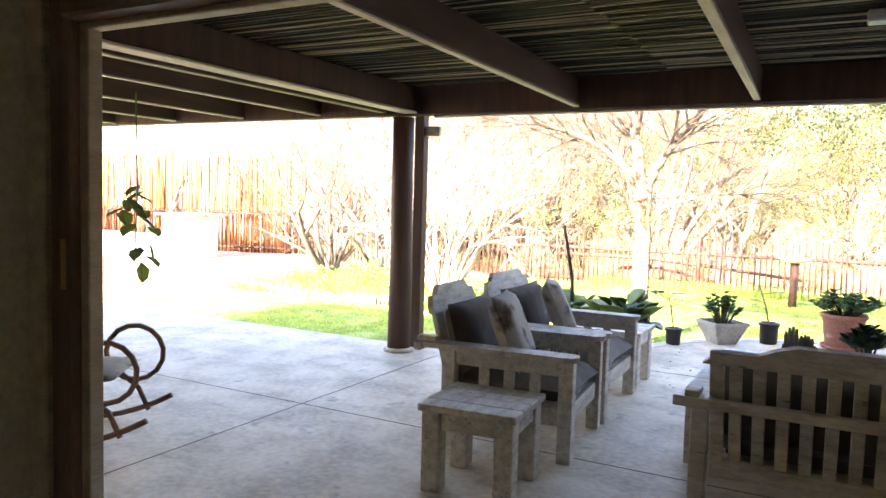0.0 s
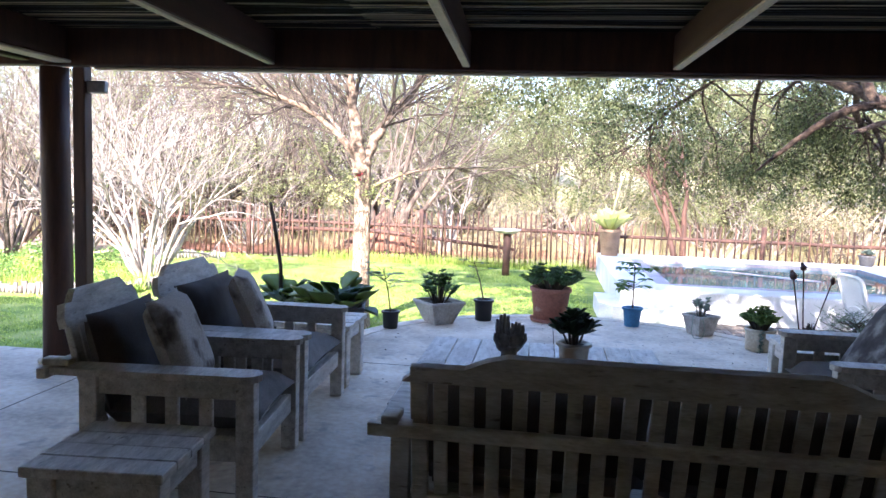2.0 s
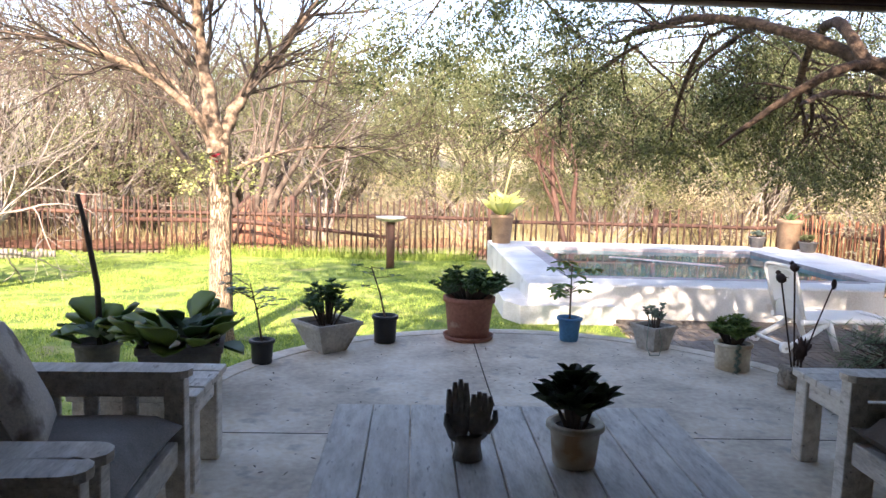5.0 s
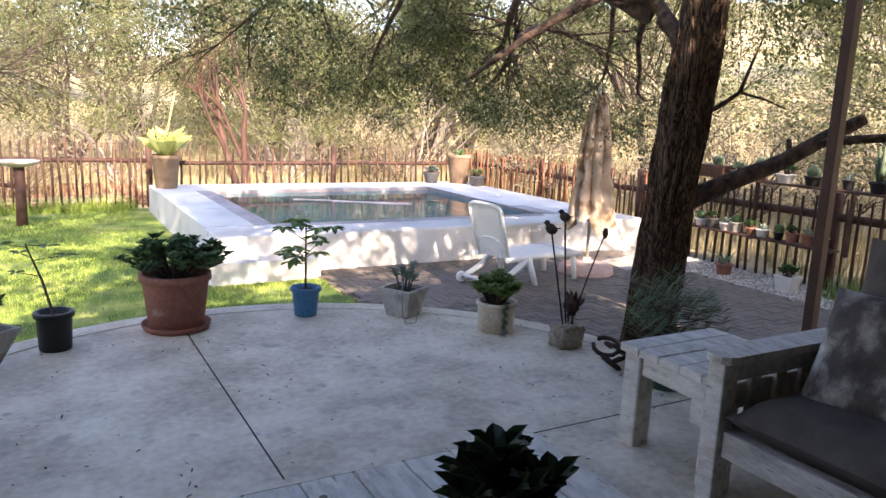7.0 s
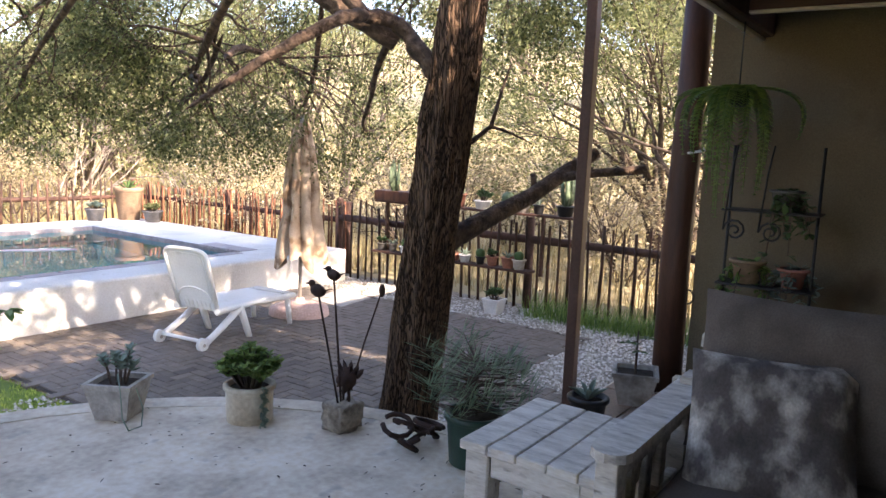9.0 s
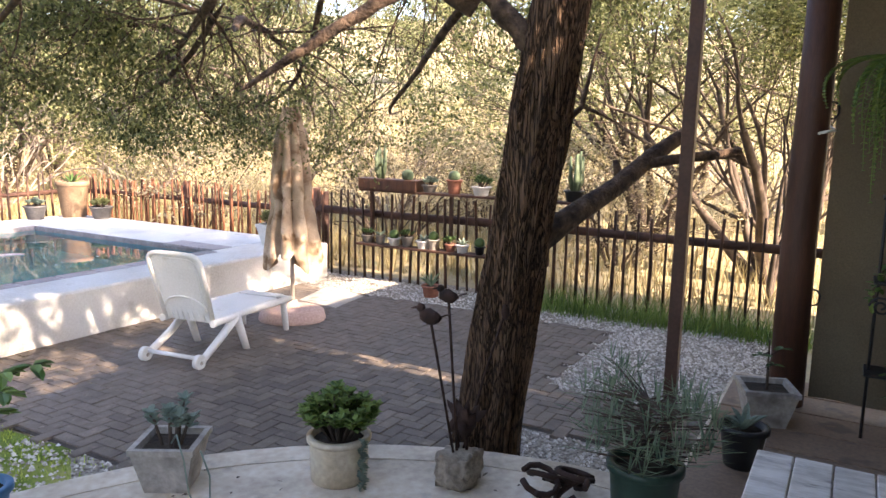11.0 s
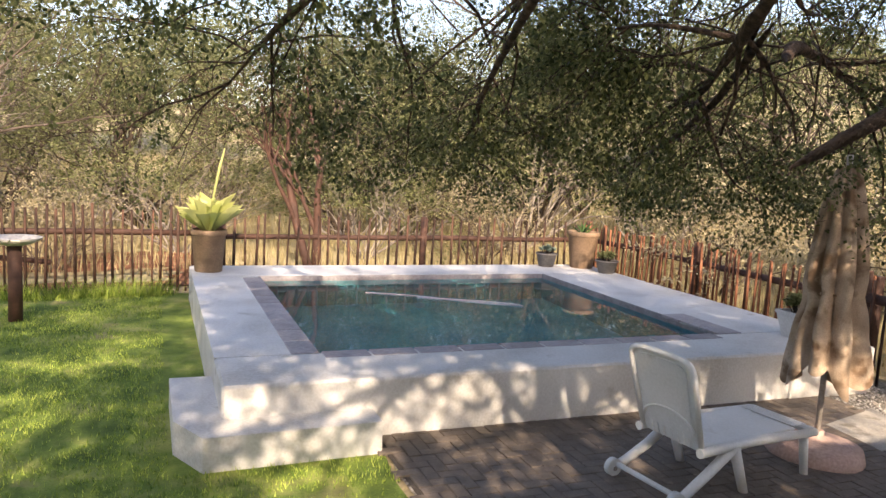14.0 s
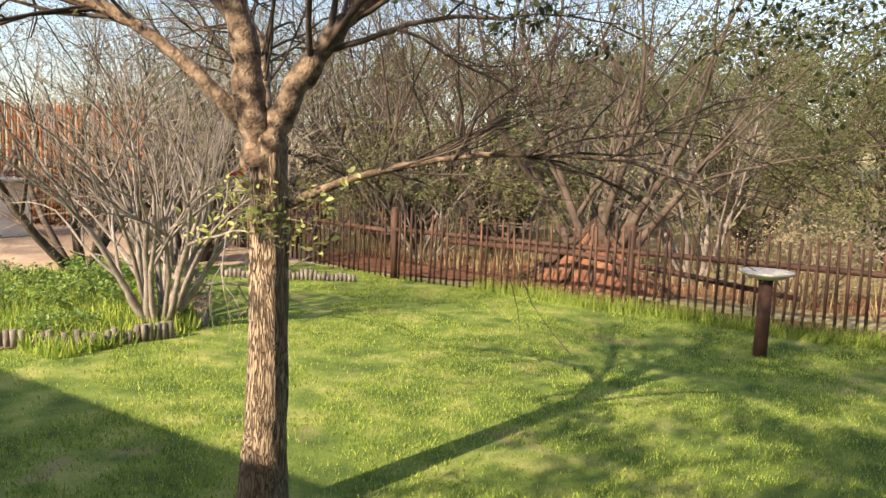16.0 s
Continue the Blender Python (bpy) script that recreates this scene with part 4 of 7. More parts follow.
limb([on_trunk(3.8), (0.3, -0.6, 4.3), (1.0, -0.7, 4.6), (2.1, -0.5, 4.8), (3.2, 0.0, 4.7)], 0.08, 0.03, 3, 12, 8, 1.4, 0.08)
limb([(0.2, 2.0, 2.8), (0.9, 2.6, 3.0), (1.9, 3.2, 3.0), (2.8, 3.6, 2.85)], 0.035, 0.018, 3, 14, 9, 1.1, 0.06)
limb([(-0.6, 1.2, 3.4), (-0.1, 2.6, 3.6), (0.1, 4.2, 3.5), (0.3, 5.6, 3.3)], 0.04, 0.018, 3, 14, 10, 1.2, 0.08)
limb([(1.0, 3.4, 2.7), (1.6, 4.4, 2.9), (2.4, 5.2, 2.9), (3.0, 6.2, 2.8)], 0.035, 0.018, 3, 14, 12, 1.2, 0.06)
limb([(-0.9, 1.6, 3.4), (-0.6, 3.0, 3.0), (-0.2, 4.4, 2.65), (0.2, 5.4, 2.35)], 0.03, 0.014, 3, 13, 14, 0.9, 0.1)
limb([(0.5, 2.4, 3.05), (1.2, 3.6, 2.75), (1.6, 4.6, 2.5), (1.9, 5.6, 2.3)], 0.03, 0.014, 3, 13, 15, 0.9, 0.1)
limb([(-1.1, 2.7, 3.5), (-1.6, 3.8, 3.1), (-1.9, 5.0, 2.7)], 0.028, 0.014, 3, 12, 16, 0.9, 0.1)
limb([(1.5, 2.2, 3.6), (2.2, 3.0, 3.0), (2.9, 3.9, 2.6), (3.3, 4.8, 2.4)], 0.03, 0.014, 3, 12, 17, 0.9, 0.1)
n_low = len(tips)
# Unseen limbs over the roofs, added to cast dappled shade on the garden.
for k, (a, b2, z) in enumerate(((-5.2, -3.0, 5.4), (-5.0, -0.4, 5.4), (-5.0, -6.0, 5.3), (-3.0, -5.2, 5.4), (2.9, -5.2, 5.6), (3.9, -3.9, 5.6), (-4.0, -4.0, 5.6), (-3.4, -1.6, 5.8), (-2.2, -3.6, 5.6), (-1.2, -1.8, 5.8), (0.6, -3.4, 5.6), (1.6, -2.0, 5.6), (-1.0, -5.4, 5.3), (0.4, -5.0, 5.4), (-0.3, -4.0, 5.0))):
    limb([on_trunk(4.1), (a * 0.3, b2 * 0.3 - 0.3, 4.8), (a * 0.65, b2 * 0.65, z), (a, b2, z + 0.2)], 0.07, 0.03, 3, 9, 70 + k, 1.3, 0.0)


def open_below(p):
    """True where leaves may hang: high near the slab, lower over the pool."""
    far_off = math.hypot(p.x + 2.3, p.y - 0.0)
    low = 2.95 if far_off < 3.2 else 2.95 - 1.0 * min((far_off - 3.2) / 2.2, 1.0)
    return p.z > low + 0.35 * noise.noise(p * 0.8)


keep_tips = [k for k, t3 in enumerate(tips) if open_below(t3[0]) and noise.noise(t3[0] * 0.9 + Vector((5, 0, 0))) > -0.16]
low_tips = [tips[k] for k in keep_tips if k < n_low]
high_tips = [tips[k] for k in keep_tips if k >= n_low]
limbs = [l for l in limbs if l[2] > 3 or all(open_below(p) for p in l[0])]
part("limb", limb_mesh(limbs), limb_bark, tree)
dead = Mesh().tube([on_trunk(1.5), (0.26, -0.22, 1.6), (0.5, -0.32, 1.72), (0.82, -0.45, 1.86), (1.08, -0.6, 2.05), (1.26, -0.73, 2.18)], [0.085, 0.075, 0.064, 0.056, 0.052, 0.042], 12)
dead.tube([(1.0, -0.56, 2.0), (1.14, -0.78, 2.04), (1.25, -0.93, 2.06), (1.35, -1.05, 2.08), (1.38, -1.09, 2.01)], [0.036, 0.03, 0.03, 0.036, 0.02], 8)
dead.tube([(0.9, -0.45, 1.87), (0.91, -0.42, 2.02)], [0.024, 0.02], 7)
dead.tube([on_trunk(2.1), (0.3, -0.3, 2.22), (0.42, -0.36, 2.32), (0.5, -0.38, 2.55), (0.56, -0.4, 2.72)], [0.022, 0.018, 0.015, 0.01, 0.005], 6)
dead.tube([(0.42, -0.36, 2.32), (0.6, -0.42, 2.28), (0.74, -0.5, 2.22)], [0.012, 0.008, 0.004], 5)
part("dead_limb", dead, limb_bark, tree, "bare sawn-off dead limb")
part("crown", leaf_cloud(low_tips, 48, 0.043, rr, 0.14, 0.55, 0.2, True), leaf_tree, tree, "hanging small dark green leaves")
part("upper_crown", leaf_cloud(high_tips, 15, 0.105, rr, 0.2, 0.62, 0.1, True), leaf_tree, tree, "high unseen leaves added to dapple the light below")

# the bare tree on the lawn
rr = random.Random(21)
bare = thing("bare_tree", pose(-2.02, 11.05, LAWN), "bare lawn tree with sunlit flaky bark and dry twigs", "tree")
limbs, tips = [], []
tr2 = [(Vector((0.02 * math.sin(z), 0.03 * math.sin(z * 0.8), z)), 0.135 - 0.012 * z + 0.04 * math.exp(-z * 4)) for z in [0.13 * k - 0.1 for k in range(20)]]
vs, fs = [], []
for p, r in tr2:
    for k in range(28):
        a = math.tau * k / 28
        rid = noise.noise(Vector((math.cos(a) * 4, math.sin(a) * 4, p.z * 2.2))) * 0.02 + abs(noise.noise(Vector((math.cos(a) * 8, math.sin(a) * 8, p.z * 3)))) * 0.022
        vs.append(p + Vector((math.cos(a), math.sin(a), 0)) * (r + rid - 0.008))
for i in range(len(tr2) - 1):
    for k in range(28):
        a, b2 = i * 28 + k, i * 28 + (k + 1) % 28
        fs.append((a, b2, b2 + 28, a + 28))
part("trunk", Mesh().add(vs, fs, True), bark_pale, bare)
limb([(0, 0, 2.2), (-0.06, -0.06, 2.7), (-0.14, -0.1, 3.2), (-0.2, -0.2, 4.0), (-0.5, -0.3, 4.9)], 0.1, 0.03, 4, 38, 31, 1.1, 0.0)
limb([(0, 0, 2.2), (0.12, 0.1, 2.6), (0.3, 0.25, 2.95), (0.62, 0.5, 3.4), (1.1, 0.7, 4.2)], 0.095, 0.03, 4, 26, 32, 1.0, 0.0)
limb([(0, 0, 2.0), (-0.3, 0.3, 2.6), (-0.8, 0.7, 3.1), (-1.5, 1.0, 3.5)], 0.046, 0.016, 4, 34, 33, 1.1, 0.02)
limb([(0, 0, 1.9), (0.4, 0.4, 2.15), (1.0, 0.8, 2.3), (1.7, 1.1, 2.3)], 0.03, 0.012, 4, 22, 34, 0.8, 0.03)
limb([(0, 0, 2.3), (-0.5, -0.35, 2.9), (-1.2, -0.7, 3.2), (-2.1, -1.0, 3.3)], 0.05, 0.016, 4, 36, 35, 1.1, 0.02)
part("limb", limb_mesh([l for l in limbs if l[2] > 4]), limb_pale, bare)
part("twig_crown", limb_mesh([l for l in limbs if l[2] <= 4]), twig_brown, bare, "dense bare twigs")
part("crown", leaf_cloud(tips, 1, 0.045, rr, 0.1, 0.5), leaf_bush, bare, "sparse yellow-green leaves")
tagged(part("climber", leaf_cloud([(Vector((rr.uniform(-0.45, 0.5), rr.uniform(-0.3, 0.2), rr.uniform(1.7, 2.1))), Vector((0, 0, 1)), 1) for k in range(44)], 8, 0.045, rr, 0.08, 0.6), leaf_lime, bare, "yellow-green creeper round the trunk"), kind="stuff")
part("flower", leaf_cloud([(Vector((0.03, -0.17, 2.14)), Vector((0, 0, 1)), 1)], 8, 0.05, rr, 0.012, 0.9), flower_red, bare, "red blossom")

bush("crape_myrtle", pose(-6.75, 13.75, LAWN), 41, "bare pale many-stemmed shrub tree", 18, 4.6, 0.05, leaf_bush, 1, 0.03, level=5, wood=pale_twig, spread=0.75, lean=0.42)


# ---- veranda furniture ----
def seat_unit(name, m, width, slats, label, category, group="", crest_z=0.72, fabric=None, tall=0.0):
    """A chunky timber lounge seat with slatted arms and a reclining slatted back; it faces +x."""
    t = thing(name, m, label, category, group)
    hw = width / 2
    for s in (-1, 1):
        y = s * (hw - 0.04)
        part("leg", Mesh().span((0.33, y - 0.037, 0), (0.41, y + 0.037, 0.56)), pale_wood, t)
        part("leg", Mesh().span((-0.36, y - 0.037, 0), (-0.28, y + 0.037, 0.56)), pale_wood, t)
        arm = Mesh().add([], [])
        n = 9
        ring = [(-0.47, -0.065), (0.37, -0.065)] + [(0.37 + 0.065 * math.sin(math.pi * k / 6), -0.065 * math.cos(math.pi * k / 6)) for k in range(1, 6)] + [(0.37, 0.065), (-0.47, 0.065)]
        q = len(ring)
        arm.add([(x, y + v, 0.562) for x, v in ring] + [(x, y + v, 0.592) for x, v in ring], [tuple(range(q))[::-1], tuple(range(q, 2 * q))] + [(i, (i + 1) % q, q + (i + 1) % q, q + i) for i in range(q)])
        part("armrest", arm, pale_wood, t)
        part("arm_rail", Mesh().span((-0.28, y - 0.018, 0.475), (0.33, y + 0.018, 0.56)), pale_wood, t)
        part("side_rail", Mesh().span((-0.28, y - 0.02, 0.20), (0.33, y + 0.02, 0.30)), pale_wood, t)
        for k in range(3):
            part("arm_slat", Mesh().span((-0.14 + 0.15 * k, y - 0.012, 0.29), (-0.08 + 0.15 * k, y + 0.012, 0.48)), pale_wood, t)
    part("front_rail", Mesh().span((0.345, -hw + 0.08, 0.20), (0.385, hw - 0.08, 0.30)), pale_wood, t)
    part("seat_board", Mesh().span((-0.34, -hw + 0.08, 0.27), (0.34, hw - 0.08, 0.295)), pale_wood, t)
    lean = Matrix.Rotation(radians(-14), 3, "Y")
    base = Vector((-0.32, 0, 0.2))

    def at(p):
        return base + lean @ Vector(p)

    iw = hw - 0.09
    for z0, z1 in ((0.0, 0.09), (0.57, 0.60)):
        part("back_rail", Mesh().box(at((0, 0, (z0 + z1) / 2)), (0.03, 2 * iw, z1 - z0), turn=lean), pale_wood, t)
    for s in (-1, 1):
        part("back_stile", Mesh().box(at((0, s * (iw - 0.03), 0.32)), (0.032, 0.06, 0.6), turn=lean), pale_wood, t)
    for k in range(slats):
        y = -iw + 0.06 + (2 * iw - 0.12) * (k + 0.5) / slats
        part("back_slat", Mesh().box(at((0, y, 0.33)), (0.018, 0.052, 0.5), turn=lean), pale_wood, t)
    crest, n = Mesh(), 24
    vs = []
    for k in range(n + 1):
        u = -1 + 2 * k / n
        topz = crest_z - 0.055 * min(1, max(0, (abs(u) - 0.62) / 0.12)) - 0.06 * max(0, (abs(u) - 0.93) / 0.07)
        for z, x in ((0.56, -0.018), (topz, -0.018), (topz, 0.018), (0.56, 0.018)):
            vs.append(at((x, u * (iw + 0.03), z)))
    crest.add(vs, [(4 * k + i, 4 * k + (i + 1) % 4, 4 * k + 4 + (i + 1) % 4, 4 * k + 4 + i) for k in range(n) for i in range(4)] + [(0, 1, 2, 3), (4 * n + 3, 4 * n + 2, 4 * n + 1, 4 * n)])
    part("crest_board", crest, pale_wood, t, "scalloped top board")
    part("recliner_bar", Mesh().span((-0.515, -hw - 0.05, 0.548), (-0.472, hw + 0.05, 0.594)), pale_wood, t)
    for s in (-1, 1):
        part("bar_cleat", Mesh().span((-0.52, s * (hw - 0.03) - 0.03, 0.595), (-0.40, s * (hw - 0.03) + 0.03, 0.625)), pale_wood, t)
    seats = max(1, round(width / 0.85))
    for k in range(seats):
        y = -iw + 2 * iw * (k + 0.5) / seats
        part("seat_cushion", Mesh().pillow((0.03, y, 0.37), (0.76, 2 * iw / seats - 0.01, 0.16), None, 0.18), fabric or seat_fabric, t, "thick fabric seat cushion")
        part("back_cushion", Mesh().pillow(at((0.1 + tall * 0.3, y, 0.38 + tall * 0.7 - (0.72 - crest_z) * 0.8)), (0.44 + tall - (0.72 - crest_z) * 1.2, 2 * iw / seats + 0.012, 0.15), lean @ Matrix.Rotation(radians(90), 3, "Y"), 0.32), grey_fabric, t, "dark grey back cushion")
    return t


def slat_table(name, m, lx, ly, high, planks, along_x, label, category, wood=None):
    """A plank-topped table with square legs."""
    t = thing(name, m, label, category)
    wood = wood or pale_wood
    if along_x:
        w = ly / planks
        for k in range(planks):
            part("plank", Mesh().span((-lx / 2, -ly / 2 + w * k + 0.002, high - 0.035), (lx / 2, -ly / 2 + w * (k + 1) - 0.002, high + rnd.uniform(-0.002, 0.002))), wood, t)
    else:
        w = lx / planks
        for k in range(planks):
            part("plank", Mesh().span((-lx / 2 + w * k + 0.002, -ly / 2, high - 0.035), (-lx / 2 + w * (k + 1) - 0.002, ly / 2, high + rnd.uniform(-0.002, 0.002))), wood, t)
    a, b = lx / 2 - 0.065, ly / 2 - 0.065
    for sx in (-1, 1):
        for sy in (-1, 1):
            part("leg", Mesh().box((sx * a, sy * b, (high - 0.036) / 2), (0.095, 0.095, high - 0.036), 0.006), wood, t)
        part("apron", Mesh().box((sx * (a + 0.02), 0, high - 0.08), (0.03, 2 * b - 0.1, 0.085)), wood, t)
        part("apron", Mesh().box((0, sx * (b + 0.02), high - 0.08), (2 * a - 0.1, 0.03, 0.085)), wood, t)
    return t


seat_unit("armchair", pose(-1.09, 4.33, 0, 0, 0, 5), 0.8, 6, "whitewashed timber armchair with grey cushions", "armchair", "veranda lounge suite")
seat_unit("armchair", pose(-1.13, 5.25, 0, 0, 0, 2), 0.93, 6, "whitewashed timber armchair with grey cushions", "armchair", "veranda lounge suite")
seat_unit("armchair", pose(2.44, 5.36, 0, 0, 0, 180), 0.92, 6, "whitewashed timber armchair with dark cushions by the side table", "armchair", "veranda lounge suite", fabric=grey_fabric, tall=0.15)
seat_unit("sofa", pose(0.96, 4.02, 0, 0, 0, 90), 1.9, 17, "whitewashed timber slat-back sofa seen from behind", "sofa", "veranda lounge suite", 0.675)
slat_table("side_table", pose(-0.95, 3.5, 0, 0, 0, 5), 0.5, 0.5, 0.435, 4, True, "weathered plank side table beside the armchair", "side table")
slat_table("side_table", pose(2.39, 6.07, 0), 0.58, 0.57, 0.455, 5, True, "whitewashed plank side table beside the armchair", "side table", white_wood)
slat_table("side_table", pose(-1.0, 6.05, 0), 0.54, 0.5, 0.44, 4, True, "whitewashed plank side table behind the armchair", "side table", white_wood)
slat_table("coffee_table", pose(0.56, 5.1, 0), 1.42, 1.5, 0.40, 9, False, "large whitewashed plank coffee table", "coffee table", white_wood)


def cushion(x, y, z, size, rx, ry, rz, material, label):
    e = Euler([radians(a) for a in (rx, ry, rz)]).to_matrix()
    return solid("cushion", Mesh().pillow((0, 0, 0), (size, size, 0.15), None, 0.42), material, label, "cushion", m=Matrix.Translation((x, y, z)) @ e.to_4x4())


cushion(-1.13, 4.26, 0.65, 0.47, 0, 68, 12, beige_fabric, "beige printed throw cushion on the armchair")
cushion(-1.17, 5.2, 0.65, 0.47, 0, 66, 20, beige_fabric, "beige printed throw cushion leaning in the armchair")
cushion(2.5, 5.42, 0.6, 0.52, 0, -55, 14, fur_mat, "fur-print throw cushion in the armchair")
cushion(0.3, 3.9, 0.44, 0.36, 60, 0, 20, grey_fabric, "dark throw cushion on the sofa")
cushion(1.45, 3.9, 0.44, 0.36, 60, 0, -18, grey_fabric, "dark throw cushion on the sofa")

# sculpture of two raised palms on the coffee table: one plain mesh
sc = Mesh()
sc.tube([(0, 0, 0), (0, 0, 0.05), (0, 0, 0.1)], [0.062, 0.052, 0.058], 14)
for s in (-1, 1):
    sc.blob((s * 0.045, 0.0, 0.14), (0.05, 0.028, 0.075), 12, 8)
    for k in range(4):
        x = s * (0.014 + 0.021 * k)
        hh = (0.1, 0.115, 0.105, 0.08)[k] * (1.1 if s < 0 else 0.62)
        sc.tube([(x, 0.0, 0.17), (x * 1.1, -0.012, 0.2 + hh * 0.4), (x * 1.12, -0.004, 0.2 + hh)], [0.0165, 0.015, 0.009], 8)
    sc.tube([(s * 0.07, -0.02, 0.11), (s * 0.1, -0.035, 0.16), (s * 0.1, -0.03, 0.2)], [0.017, 0.014, 0.01], 8)
solid("palm_sculpture", sc, bronze, "dark bronze sculpture of raised palms on the coffee table", "sculpture", m=pose(0.37, 5.28, 0.402, 0, 0, 12) @ Matrix.Scale(0.88, 4))

# rattan rocking chair by the door
rk = thing("rocking_chair", pose(-3.3, 2.88, 0, 0, 0, 35), "brown bentwood rattan rocking chair with curled arms", "rocking chair")
for s in (-1, 1):
    y = s * 0.27
    part("rocker", Mesh().tube([(-0.5 + 0.1 * k, y, 0.018 + 0.012 * (k - 5) ** 2 * 0.45) for k in range(11)], 0.017, 8), rattan, rk)
    loop = [(0.28 + 0.17 * math.cos(a), y, 0.42 + 0.17 * math.sin(a)) for a in [radians(200 - 24 * k) for k in range(15)]]
    part("arm_curl", Mesh().tube(loop, 0.016, 8), rattan, rk)
    part("front_leg", Mesh().tube([(0.36, y, 0.06), (0.3, y, 0.2), (0.12, y, 0.36), (-0.05, y, 0.4)], 0.016, 8), rattan, rk)
    part("rear_leg", Mesh().tube([(-0.36, y, 0.05), (-0.2, y, 0.22), (0.05, y, 0.34)], 0.016, 8), rattan, rk)
    part("back_post", Mesh().tube([(-0.1, y, 0.36), (-0.28, y, 0.65), (-0.42, y * 0.9, 0.95), (-0.44, y * 0.5, 1.04)], 0.015, 8), rattan, rk)
part("seat", Mesh().pillow((0.08, 0, 0.38), (0.5, 0.5, 0.07), None, 0.3), beige_fabric, rk, "woven seat")
for k in range(9):
    y = -0.22 + 0.055 * k
    part("back_cane", Mesh().tube([(-0.12, y, 0.38), (-0.29, y, 0.66), (-0.43, y * 0.9, 0.97)], 0.007, 6), rattan, rk)


# ---- pots and plants ----
def pot_profile(r0, r1, h, rim=0.012, wall=0.012):
    return [(r0 * 0.96, 0), (r0, 0.006), (r0 + (r1 - r0) * 0.85, h * 0.85), (r1, h * 0.87), (r1 + rim, h * 0.88), (r1 + rim, h - 0.004), (r1 + rim * 0.5, h), (r1 - wall, h), (r1 - wall * 1.6, h * 0.86)]


def potted(x, y, z, pot, plant, label, turn=0.0, lean=0.0):
    """A pot with soil and its plant. pot: (kind, r0, r1, h, material)."""
    kind, r0, r1, h, pm = pot
    t = thing("potted_plant", pose(x, y, z, 0, 0, turn), label, "potted plant")
    if kind == "square":
        part("pot", Mesh().lathe([(r0, 0), (r1 * 0.97, h * 0.86), (r1 + 0.006, h * 0.88), (r1 + 0.006, h), (r1 - 0.018, h), (r1 - 0.022, h * 0.86)], square=True), pm, t)
        part("soil", Mesh().lathe([(r1 - 0.03, h * 0.8), (r1 - 0.024, h * 0.87)], square=True), earth, t)
    else:
        part("pot", Mesh().lathe(pot_profile(r0, r1, h), 26), pm, t)
        part("soil", Mesh().lathe([(r1 - 0.03, h * 0.8), (r1 - 0.018, h * 0.875), (0.01, h * 0.9)], 18), earth, t)
    if kind == "saucer":
        part("saucer", Mesh().lathe([(r0 * 1.1, -0.0), (r0 * 1.2, 0.005), (r0 * 1.28, 0.04), (r0 * 1.22, 0.04), (r0 * 1.15, 0.012)], 26), pm, t)
    plant(t, h * 0.86, r1)
    return t


def rosette(m, p, n, length, width, rr, rise=0.5, fold=0.25):
    for k in range(n):
        a = math.tau * k / n * 2.4 + rr.uniform(-0.2, 0.2)
        e = rise * rr.uniform(0.4, 1.5)
        w = Vector((math.cos(a), math.sin(a), e))
        m.leaf(p, w, (0, 0, 1), length * rr.uniform(0.75, 1.1), width, fold)


def jade(high, wide, n, leaf=0.055, mat=None, seed=0, wood=None):
    def grow_it(t, z, r):
        rr = random.Random(seed)
        st, lf = Mesh(), Mesh()
        for k in range(n):
            a, q = rr.uniform(0, math.tau), math.sqrt(rr.random())
            tip = Vector((math.cos(a) * q * wide, math.sin(a) * q * wide, z + high * (1.05 - 0.45 * q * q) * rr.uniform(0.7, 1.05)))
            b = Vector((math.cos(a) * r * 0.35 * q, math.sin(a) * r * 0.35 * q, z))
            st.tube([b, b.lerp(tip, 0.55) + Vector((0, 0, 0.03)), tip], [0.008, 0.006, 0.003], 5, False)
            for j in range(3):
                rosette(lf, b.lerp(tip, 1 - 0.16 * j), 6, leaf, leaf * 0.55, rr, 0.7)
        part("stem", st, wood or twig_brown, t)
        part("foliage", lf, mat or leaf_jade, t)
    return grow_it


def sapling(high, n, leaf, mat, seed, bend=(0.05, 0.0), crown=0.18, slim=0.4, rise=0.0, low=0.55):
    def grow_it(t, z, r):
        rr = random.Random(seed)
        st, lf = Mesh(), Mesh()
        top = Vector((bend[0], bend[1], z + high))
        st.tube([(0, 0, z), (bend[0] * 0.4, bend[1] * 0.4, z + high * 0.5), top], [0.009, 0.007, 0.004], 6, False)
        for k in range(n):
            f = rr.uniform(low, 1.0)
            b = Vector((bend[0] * f, bend[1] * f, z + high * f))
            a = rr.uniform(0, math.tau)
            e = b + Vector((math.cos(a) * crown, math.sin(a) * crown, rr.uniform(-0.02, 0.1))) * rr.uniform(0.5, 1.0)
            st.tube([b, e], [0.004, 0.002], 4, False)
            rosette(lf, e, 7, leaf, leaf * slim, rr, rise)
        part("stem", st, twig_brown, t)
        part("foliage", lf, mat, t)
    return grow_it


